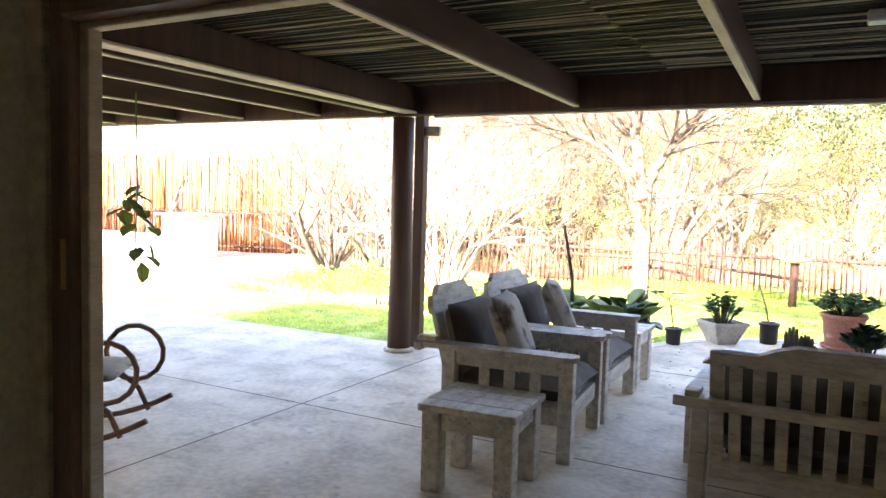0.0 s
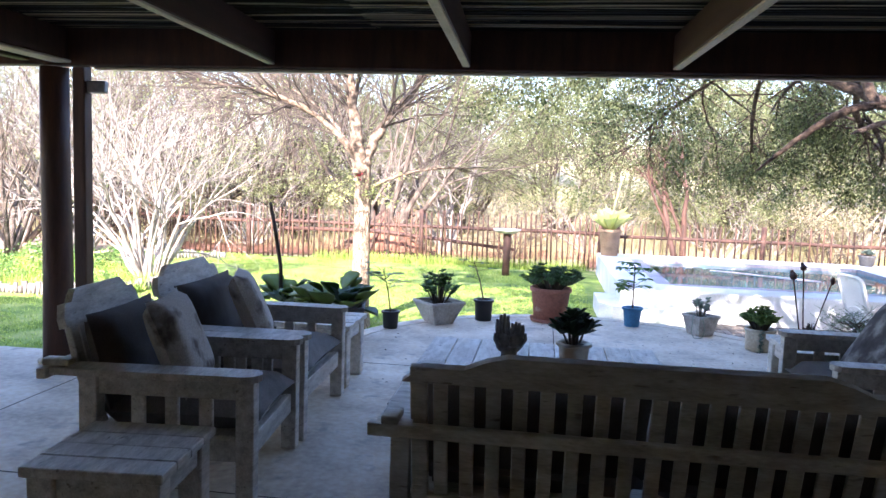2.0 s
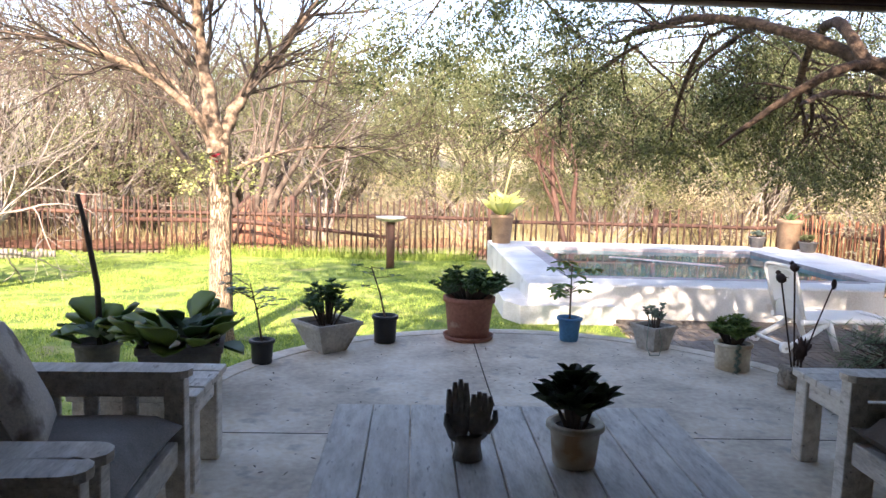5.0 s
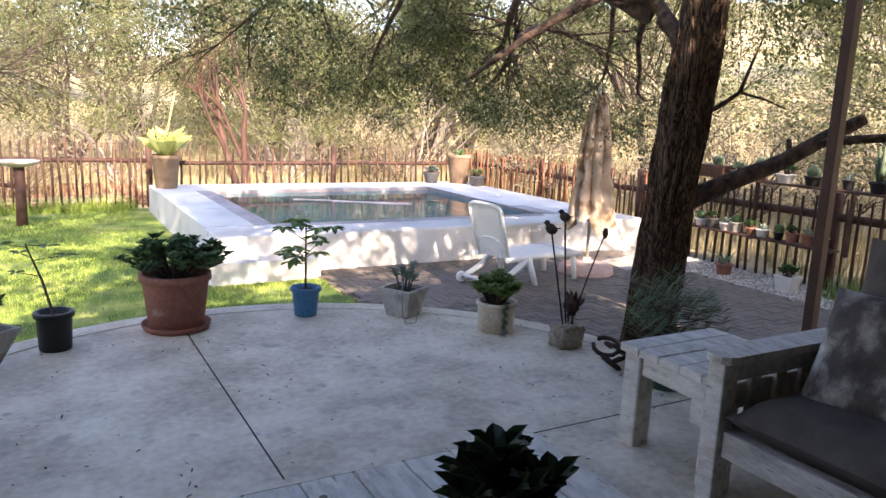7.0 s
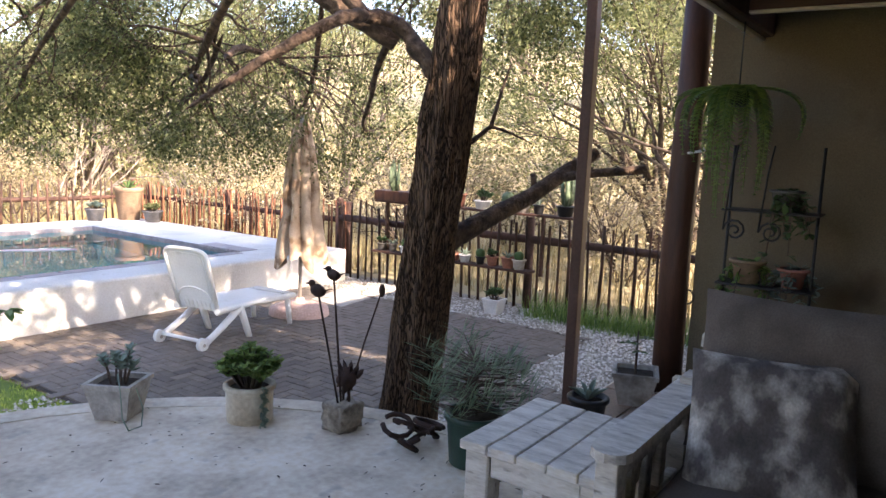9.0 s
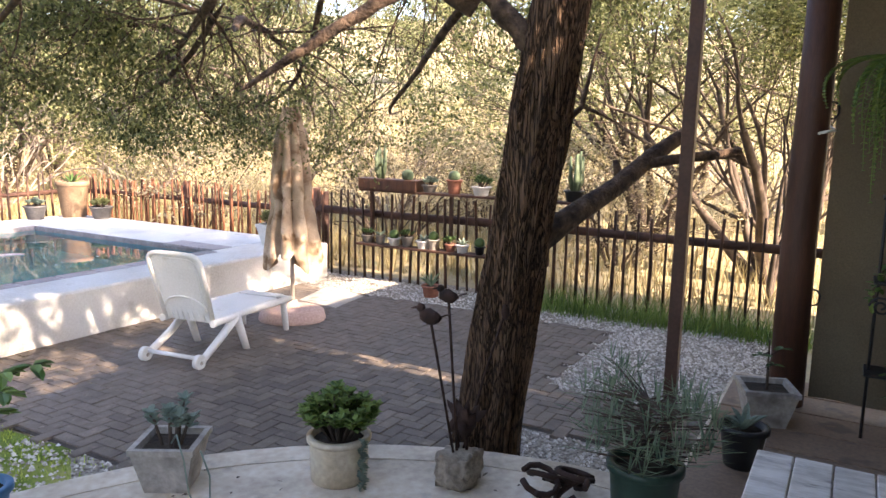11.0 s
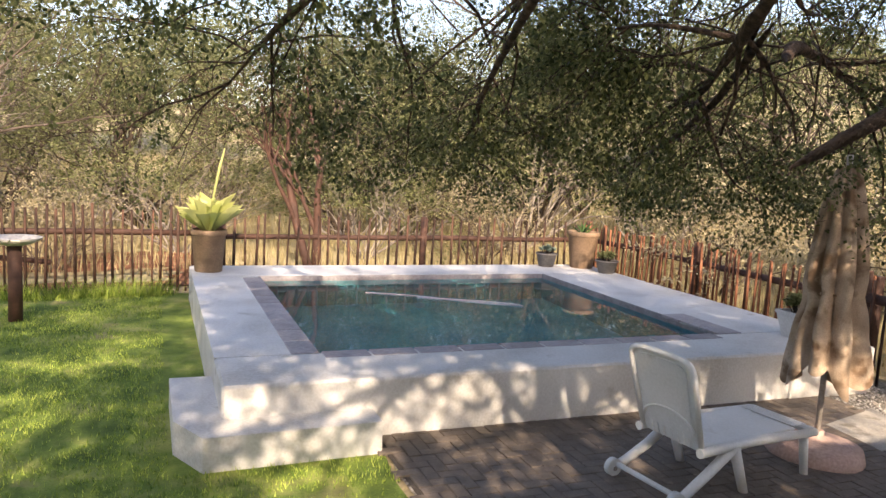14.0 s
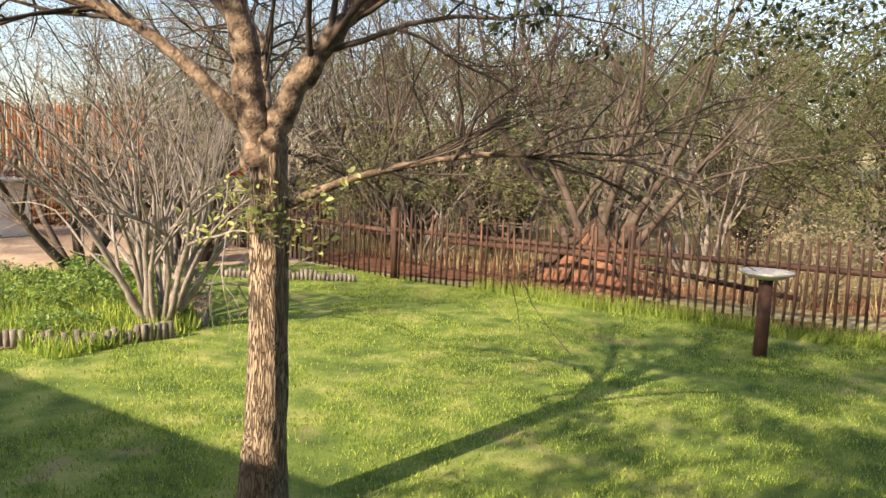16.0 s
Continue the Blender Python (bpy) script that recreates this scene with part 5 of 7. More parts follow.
def paddles(n, length, width, spread, seed, mat=None):
    def grow_it(t, z, r):
        rr = random.Random(seed)
        lf, gr = Mesh(), Mesh()
        for k in range(n):
            a = rr.uniform(0, math.tau)
            q = rr.uniform(0.1, 1)
            p = Vector((math.cos(a) * spread * q, math.sin(a) * spread * q, z + rr.uniform(0.0, 0.2) * (1.2 - q)))
            w = Vector((math.cos(a), math.sin(a), rr.uniform(-0.2, 1.5)))
            side = w.cross(Vector((0, 0, 1))).normalized()
            nrm = side.cross(w.normalized())
            s = rr.uniform(0.7, 1.15)
            ring = [(0, 0.04), (0.2, 0.16), (0.45, 0.4), (0.7, 0.5), (0.9, 0.36), (1.0, 0.0), (0.9, -0.36), (0.7, -0.5), (0.45, -0.4), (0.2, -0.16), (0, -0.04)]
            wn = w.normalized()
            top = [p + wn * (u * length * s) + side * (v * width * s) + nrm * (abs(v) * 0.25 * width + 0.012 - 0.1 * u * u * length) for u, v in ring]
            mid = p + wn * (0.6 * length * s) + nrm * (0.012 - 0.036 * length)
            m = len(top)
            lf.add(top + [mid, ] + [q2 - nrm * 0.014 for q2 in top], [(i, (i + 1) % m, m) for i in range(m)] + [(i, m + 1 + i, m + 1 + (i + 1) % m, (i + 1) % m) for i in range(m)] + [tuple(m + 1 + i for i in reversed(range(m)))], True)
        rosette(gr, Vector((0.05, -0.12, z + 0.08)), 22, 0.16, 0.08, rr, 0.9, 0.3)
        rosette(gr, Vector((0.12, -0.1, z + 0.06)), 16, 0.12, 0.06, rr, 0.9, 0.3)
        part("paddle_leaves", lf, mat or leaf_big, t, "large round fleshy green leaves")
        part("rosette", gr, leaf_grey, t, "grey-green succulent rosette")
    return grow_it


def spikes(n, length, width, mat, seed, rise=1.0):
    def grow_it(t, z, r):
        rr = random.Random(seed)
        m = Mesh()
        rosette(m, Vector((0, 0, z)), n, length, width, rr, rise, 0.4)
        part("foliage", m, mat, t)
    return grow_it


def ball(r, mat):
    def grow_it(t, z, _):
        m = Mesh()
        m.lathe([(r * math.sin(math.pi * (k + 0.5) / 10), z + r * 0.85 - r * math.cos(math.pi * (k + 0.5) / 10)) for k in range(10)], 20, wobble=0.05)
        part("cactus", m, mat, t)
    return grow_it


def columns(n, high, seed):
    def grow_it(t, z, r):
        rr = random.Random(seed)
        for k in range(n):
            x, y = rr.uniform(-0.07, 0.07), rr.uniform(-0.07, 0.07)
            hh = high * rr.uniform(0.6, 1.0)
            part("column", Mesh().tube([(x * 0.4, y * 0.4, z), (x, y, z + hh * 0.35), (x * 1.1, y * 1.1, z + hh)], [0.024, 0.03, 0.012], 8), cactus_mat, t)
    return grow_it


potted(-0.48, 8.3, 0, ("square", 0.105, 0.19, 0.23, grey_pot), jade(0.3, 0.2, 22, 0.06, seed=1), "square tapered cement pot with a leafy jade shrub", 40)
potted(-0.05, 8.58, 0, ("round", 0.085, 0.095, 0.22, black_plastic), sapling(0.42, 5, 0.07, leaf_jade, 2, (-0.12, 0.02), 0.2), "black nursery pot with a thin bent sapling")
potted(0.634, 8.756, 0, ("saucer", 0.165, 0.205, 0.36, terracotta), jade(0.26, 0.33, 60, 0.06, seed=3), "large terracotta pot and saucer with a jade plant")
potted(1.476, 8.745, 0, ("round", 0.075, 0.095, 0.2, blue_pot_mat), sapling(0.46, 15, 0.1, leaf_big, 4, (0.0, 0.0), 0.22, 0.4, -0.35, 0.35), "small blue plastic pot with a broad-leaved seedling")
sq = potted(2.11, 8.51, 0, ("square", 0.085, 0.125, 0.2, grey_pot), jade(0.2, 0.1, 6, 0.05, leaf_grey, seed=5), "square cement pot with small grey succulents", 30)
part("runner", Mesh().tube([(-0.05, -0.02, 0.2), (-0.13, -0.07, 0.27), (-0.2, -0.12, 0.2), (-0.24, -0.15, 0.08), (-0.22, -0.17, 0.012), (-0.15, -0.2, 0.012), (-0.11, -0.19, 0.09), (-0.12, -0.16, 0.2)], 0.0035, 5), leaf_grey, sq, "thin wiry runner looping to the floor")
cp = potted(2.52, 7.96, 0, ("round", 0.12, 0.125, 0.2, cream_pot), jade(0.21, 0.17, 70, 0.042, leaf_spiky, seed=6), "cream glazed pot with bushy green succulent")
trail = Mesh()
for k in range(26):
    rosette(trail, Vector((-0.03 + 0.01 * math.sin(k), -0.14, 0.2 - 0.0085 * k)), 4, 0.03, 0.014, rnd, 0.2)
part("trailing_stem", trail, leaf_grey, cp, "hanging grey-green trailing stem")
potted(2.84, 6.75, 0, ("round", 0.115, 0.135, 0.25, green_plastic), sapling(0.28, 120, 0.13, leaf_papyrus, 7, (0.0, 0.0), 0.27, 0.04, 0.5, 0.1), "dark green plastic pot with feathery papyrus")
potted(3.55, 6.49, 0.012, ("round", 0.075, 0.1, 0.19, black_plastic), spikes(12, 0.13, 0.035, leaf_grey, 8), "black plastic pot with a small aloe")
potted(4.16, 6.46, 0.012, ("square", 0.085, 0.128, 0.2, grey_pot), sapling(0.26, 3, 0.06, leaf_jade, 9, (0.02, 0.0), 0.08), "square cement pot with a small seedling", 20)
potted(-1.22, 7.2, 0, ("square", 0.19, 0.235, 0.34, dark_pot), paddles(30, 0.23, 0.24, 0.3, 10, leaf_paddle), "large square dark grey planter of paddle-leaved succulents", 12)
potted(-0.89, 7.9, 0, ("round", 0.07, 0.08, 0.17, black_plastic), sapling(0.42, 12, 0.09, leaf_grey, 11, (-0.08, 0.0), 0.2, 0.3), "small black nursery pot with a leafy seedling")
sp = potted(-1.86, 7.5, 0, ("round", 0.12, 0.14, 0.24, dark_pot), paddles(16, 0.24, 0.24, 0.14, 12, leaf_paddle), "dark pot of paddle leaves with a tall flower stalk")
part("stalk", Mesh().tube([(0.02, 0, 0.2), (0.0, 0.02, 0.6), (-0.06, 0.02, 0.95), (-0.1, 0.0, 1.18)], [0.022, 0.02, 0.018, 0.014], 8), twig_brown, sp, "tall dark flower stalk")
potted(0.74, 5.24, 0.402, ("round", 0.075, 0.09, 0.15, cream_pot), jade(0.17, 0.1, 12, 0.085, leaf_dark, seed=13), "small pale pot with a dark leafy plant")
potted(8.3, 18.35, -0.18, ("round", 0.2, 0.27, 0.64, tan_pot), spikes(10, 0.3, 0.05, leaf_jade, 14, 1.4), "tall tan pot on the pool coping")
potted(7.68, 18.5, -0.18, ("round", 0.13, 0.18, 0.24, dark_pot), jade(0.14, 0.15, 20, 0.06, leaf_grey, seed=15), "dark bowl with grey-green succulents on the pool coping")
potted(8.42, 17.75, -0.18, ("round", 0.13, 0.19, 0.22, dark_pot), jade(0.15, 0.18, 24, 0.07, leaf_bush, seed=16), "dark bowl with yellow-green succulents on the pool coping")
yp = potted(2.02, 18.2, -0.18, ("round", 0.19, 0.24, 0.6, tan_pot), spikes(44, 0.66, 0.24, leaf_lime, 17, 1.3), "tall tan pot with a yellow-green agave at the pool corner")
part("flower_spike", Mesh().tube([(0, 0, 0.55), (0.06, 0, 1.1), (0.14, 0.02, 1.5), (0.2, 0.02, 1.75)], [0.012, 0.016, 0.02, 0.008], 8), leaf_lime, yp, "pale tall flower spike")
potted(8.0, 13.35, -0.18, ("square", 0.11, 0.17, 0.3, white_glaze), jade(0.25, 0.16, 26, 0.07, leaf_bush, seed=18), "white square pot with green shrub behind the umbrella")

def rough_block(lx, ly, lz):
    """A quarried block with chipped, uneven faces, standing on z = 0."""
    vs, ids, fs, n = [], {}, [], 7
    for axis in range(3):
        for side in (-1, 1):
            for i in range(n):
                for j in range(n):
                    loop = []
                    for a, b in ((i, j), (i + 1, j), (i + 1, j + 1), (i, j + 1)):
                        p = [0, 0, 0]
                        p[axis], p[(axis + 1) % 3], p[(axis + 2) % 3] = side * n, 2 * a - n, 2 * b - n
                        key = tuple(p)
                        if key not in ids:
                            v = Vector(key) / n
                            v = v * (0.72 + 0.28 / max(v.length * 0.72, 0.72)) * (1 + 0.2 * noise.noise(v * 1.7) + 0.1 * noise.noise(v * 4.0))
                            ids[key] = len(vs)
                            vs.append((v.x * lx / 2, v.y * ly / 2, max((v.z + 1) * lz / 2, 0)))
                        loop.append(ids[key])
                    fs.append(loop if side > 0 else loop[::-1])
    return Mesh().add(vs, fs, True)


# stone block with rusty metal birds: one mesh for the stone, one for the sculpture
stn = solid("stone_block", rough_block(0.165, 0.14, 0.14), rock, "rough brown stone block on the slab edge", "stone", m=pose(2.75, 7.5, 0.0))
bs2 = Mesh()
for dx, dy, hh, s in ((-0.1, 0.1, 0.6, 0.72), (-0.04, 0.05, 0.68, 0.62)):
    bs2.tube([(dx * 0.2, dy * 0.2, 0.0), (dx * 0.6, dy * 0.6, hh * 0.5), (dx, dy, hh)], 0.006, 6)
    bs2.blob((dx, dy, hh), (0.04 * s, 0.07 * s, 0.045 * s), 10, 6, 0.35, 3.0, hh)
    bs2.blob((dx, dy + 0.06 * s, hh + 0.045 * s), (0.024 * s, 0.028 * s, 0.026 * s), 8, 6)
    bs2.tube([(dx, dy + 0.08 * s, hh + 0.045 * s), (dx, dy + 0.125 * s, hh + 0.035 * s)], [0.011 * s, 0.002], 6)
    bs2.leaf((dx, dy - 0.05 * s, hh), (0, -1, 0.35), (0, 0, 1), 0.1 * s, 0.05 * s)
bs2.tube([(0.02, 0, 0.0), (0.08, -0.06, 0.32), (0.13, -0.12, 0.58)], 0.005, 6)
bs2.blob((0.135, -0.125, 0.6), (0.018, 0.018, 0.035), 8, 6, 0.3, 3.0, 2)
bs2.blob((0.02, 0, 0.13), (0.035, 0.05, 0.06), 14, 10, 1.1, 4.0, 7)
bs2.tube([(0.02, 0.02, 0), (0.02, 0.02, 0.1)], 0.007, 6)
bs2.tube([(0.02, -0.02, 0), (0.02, -0.02, 0.1)], 0.007, 6)
for k in range(5):
    bs2.leaf((0.03, -0.03 + 0.015 * k, 0.13), (0.1, -0.9 + 0.4 * k, 0.9), (1, 0, 0), 0.1, 0.035)
solid("metal_sculpture", bs2, rust, "rusty metal garden ornament on thin rods on the stone", "ornament", m=pose(2.75, 7.5, 0.13))
hs = thing("horseshoe_ornament", pose(2.8, 7.08, 0.0), "rusty iron ornament of linked horseshoes on the slab", "ornament")
for k in range(6):
    ang = k * 1.1
    c = Vector((0.09 * math.cos(ang), 0.07 * math.sin(ang), 0.02 + 0.03 * (k % 3)))
    e = Euler((0.5 * math.sin(k * 2), 0.6 * math.cos(k), k)).to_matrix()
    part("horseshoe", Mesh().tube([c + e @ Vector((0.075 * math.cos(a), 0.075 * math.sin(a), 0)) + Vector((0, 0, 0.03)) for a in [radians(20 + 32 * j) for j in range(11)]], 0.013, 6), rust, hs)

# ---- canvas blind and plants at the veranda end ----
bl = Mesh()
n = 26
vs = []
for i in range(n + 1):
    y = 6.28 - 2.2 * i / n
    for j in range(11):
        z = 0.06 + 2.36 * j / 10
        vs.append((4.56 + 0.018 * math.sin(i * 1.3) * (1 - j / 12) + 0.012 * noise.noise(Vector((y * 2, z * 2, 1))), y, z))
bl.add(vs, [(i * 11 + j, i * 11 + j + 1, (i + 1) * 11 + j + 1, (i + 1) * 11 + j) for i in range(n) for j in range(10)], True)
bl.add([(v[0] + 0.006, v[1], v[2]) for v in vs], [(i * 11 + j, (i + 1) * 11 + j, (i + 1) * 11 + j + 1, i * 11 + j + 1) for i in range(n) for j in range(10)], True)
blind = thing("canvas_blind", pose(0, 0, 0), "beige drop-down canvas blind at the veranda end", "blind")
part("sheet", bl, blind_mat, blind)
for z in (0.62, 1.62):
    part("tie_ring", Mesh().tube([(4.55, 6.3 + 0.03 * math.cos(a), z + 0.045 * math.sin(a)) for a in [radians(40 * k) for k in range(10)]], 0.006, 6), black_plastic, blind)
stand = thing("plant_stand", pose(4.2, 5.8, 0), "black iron plant stand with terracotta pots", "plant stand")
for dx, dy in ((0, 0.22), (0, -0.22)):
    part("upright", Mesh().tube([(dx, dy, 0), (dx, dy, 0.8), (dx, dy, 1.55)], 0.008, 6), black_plastic, stand)
for z in (0.35, 0.8, 1.2):
    part("tier", Mesh().span((-0.1, -0.24, z), (0.1, 0.24, z + 0.012)), black_plastic, stand)
for y, z, r in ((0.16, 1.1, 0.06), (-0.02, 1.1, 0.06), (0.2, 0.7, 0.05)):
    curl = [(-0.11, y + r * (1 - k / 22) * math.cos(k * 0.62), z + r * (1 - k / 22) * math.sin(k * 0.62)) for k in range(19)]
    part("scroll", Mesh().tube(curl, 0.006, 6), black_plastic, stand, "curled iron scroll")
for y in (0.22, 0.04):
    part("stay", Mesh().tube([(-0.11, y, 1.1), (-0.11, y - 0.02, 1.4), (-0.1, y - 0.04, 1.55)], 0.005, 6), black_plastic, stand)


def trailing(n, long, leaf, mat, seed):
    """Stems that rise a little and hang far over the rim."""
    def grow_it(t, z, r):
        q = random.Random(seed)
        st, lf = Mesh(), Mesh()
        for k in range(n):
            a, ln = q.uniform(0, math.tau), long * q.uniform(0.4, 1.1)
            pts = [Vector((math.cos(a) * r * (0.2 + 1.5 * u), math.sin(a) * r * (0.2 + 1.5 * u), z + 0.3 * ln * u - 1.1 * ln * u * u)) for u in [i / 9 for i in range(10)]]
            st.tube(pts, 0.003, 4, False)
            for p in pts[1:]:
                for i in range(2):
                    lf.leaf(p, (q.uniform(-1, 1), q.uniform(-1, 1), q.uniform(-0.8, 0.4)), (0, 0, 1), leaf * q.uniform(0.6, 1.2), leaf * 0.6)
        part("stem", st, twig_brown, t)
        part("foliage", lf, mat, t)
    return grow_it


for k, (z, y, r, ln) in enumerate(((0.812, 0.1, 0.085, 0.34), (0.812, -0.13, 0.07, 0.22), (1.212, -0.06, 0.075, 0.4), (0.362, 0.03, 0.08, 0.3))):
    potted(4.2, 5.8 + y, z, ("round", r * 0.72, r, r * 1.5, (tan_pot, terracotta, dark_pot, terracotta)[k]), trailing(12, ln, 0.055, (leaf_big, leaf_grey, leaf_jade, leaf_jade)[k], 60 + k), ("tan clay pot with trailing leafy plant on the iron stand", "small terracotta pot with trailing succulent on the iron stand", "dark pot with long hanging plant on the iron stand", "terracotta pot with drooping plant on the lowest tier")[k])
fern = thing("hanging_fern", pose(4.0, 5.98, 1.72), "hanging basket fern with long drooping green fronds", "fern")
part("basket", Mesh().lathe([(0.03, 0.02), (0.06, 0.04), (0.075, 0.1), (0.065, 0.1)], 18), black_plastic, fern)
part("hanger", Mesh().tube([(0, 0, 0.09), (0, 0, 0.62)], 0.004, 5), black_plastic, fern)
fr = random.Random(8)
for k in range(34):
    a, ln, fall = fr.uniform(0, math.tau), fr.uniform(0.12, 0.36), fr.uniform(0.3, 0.8)
    ff, pts = Mesh(), []
    for j in range(17):
        u = j / 16
        pts.append(Vector((math.cos(a) * ln * math.sin(u * 1.9), math.sin(a) * ln * math.sin(u * 1.9), 0.1 + 0.16 * u - fall * u * u)))
    ff.tube(pts, [0.003] * 16 + [0.001], 3, False)
    for j in range(2, 17):
        for s in (-1, 1):
            w = (pts[j] - pts[j - 1]).normalized()
            side = Vector((-math.sin(a), math.cos(a), 0)) * s
            for half in (0, 0.5):
                ff.leaf(pts[j].lerp(pts[j - 1], half), side + w * 0.6, (0.3, 0.2, 1), 0.075 * (1.15 - j / 16), 0.016)
    part("frond", ff, leaf_big, fern)
door_plant = thing("hanging_plant", pose(-2.2, 2.45, 1.25), "hanging green leafy vine by the doorway", "plant")
dp = Mesh()
for k in range(16):
    dp.leaf((rnd.uniform(-0.05, 0.06), rnd.uniform(-0.05, 0.05), rnd.uniform(-0.15, 0.2)), (rnd.uniform(-1, 1), rnd.uniform(-1, 1), -0.6), (0, 0, 1), 0.1, 0.07)
dp.tube([(0, 0, 0.6), (0.01, 0, 0.2), (-0.01, 0, -0.15)], 0.004, 5)
part("vine", dp, leaf_big, door_plant)
lamp = solid("ceiling_light", Mesh().span((-0.13, -0.06, 0), (0.13, 0.06, 0.06), 0.01), white_glaze, "small white ceiling light on the reeds", "lamp", m=pose(0.75, 4.5, 2.35))

# ---- garden things ----
bb = thing("birdbath", pose(-0.3, 17.55, LAWN), "birdbath with a pale bowl on a dark log post", "birdbath")
part("post", Mesh().tube([(0, 0, -0.02), (0.005, 0, 0.5), (0, 0, 0.98)], [0.085, 0.08, 0.085], 14), rail_mat, bb)
part("bowl", Mesh().lathe([(0.1, 0.96), (0.2, 0.98), (0.3, 1.03), (0.32, 1.06), (0.29, 1.06), (0.2, 1.02), (0.02, 1.01)], 26), pale_stone, bb, "shallow pale stone bowl")

um = thing("garden_umbrella", pose(6.42, 11.62, LAWN), "folded faded canvas garden umbrella in a pink base", "umbrella")
part("base", Mesh().lathe([(0.36, 0), (0.38, 0.03), (0.36, 0.12), (0.22, 0.17), (0.06, 0.19), (0.05, 0.24), (0.03, 0.24)], 28, wobble=0.02), pink_base, um, "pink cement umbrella base")
part("pole", Mesh().tube([(0, 0, 0.2), (0, 0, 2.5)], 0.024, 10), grey_pot, um, "grey pole")
cn = Mesh()
rows2, ns = 26, 96
vs = []
for i in range(rows2 + 1):
    u = i / rows2
    r = 0.085 + 0.17 * u ** 0.6 - 0.03 * math.exp(-((u - 0.62) / 0.07) ** 2) + 0.06 * max(u - 0.7, 0)
    for k in range(ns):
        a = math.tau * k / ns
        fold = abs(math.sin(4 * a + 0.5 * math.sin(2 * a) + 0.5 * u)) ** 0.7
        f = 0.62 + 0.62 * fold * (0.5 + 0.5 * min(u * 2.5, 1)) + 0.14 * noise.noise(Vector((math.cos(a) * 3, math.sin(a) * 3, u * 5)))
        vs.append((r * f * math.cos(a + 0.25 * u), r * f * math.sin(a + 0.25 * u), 2.4 - 1.62 * u - 0.12 * u * fold - 0.1 * u * math.sin(3 * a + 1)))
cn.add(vs, [(i * ns + k, i * ns + (k + 1) % ns, (i + 1) * ns + (k + 1) % ns, (i + 1) * ns + k) for i in range(rows2) for k in range(ns)], True)
part("canopy", cn, canvas, um, "faded folded canvas canopy with deep pleats")
part("tie", Mesh().tube([(0.155 * math.cos(a), 0.155 * math.sin(a), 1.39) for a in [math.tau * k / 20 for k in range(21)]], 0.01, 6), canvas, um)


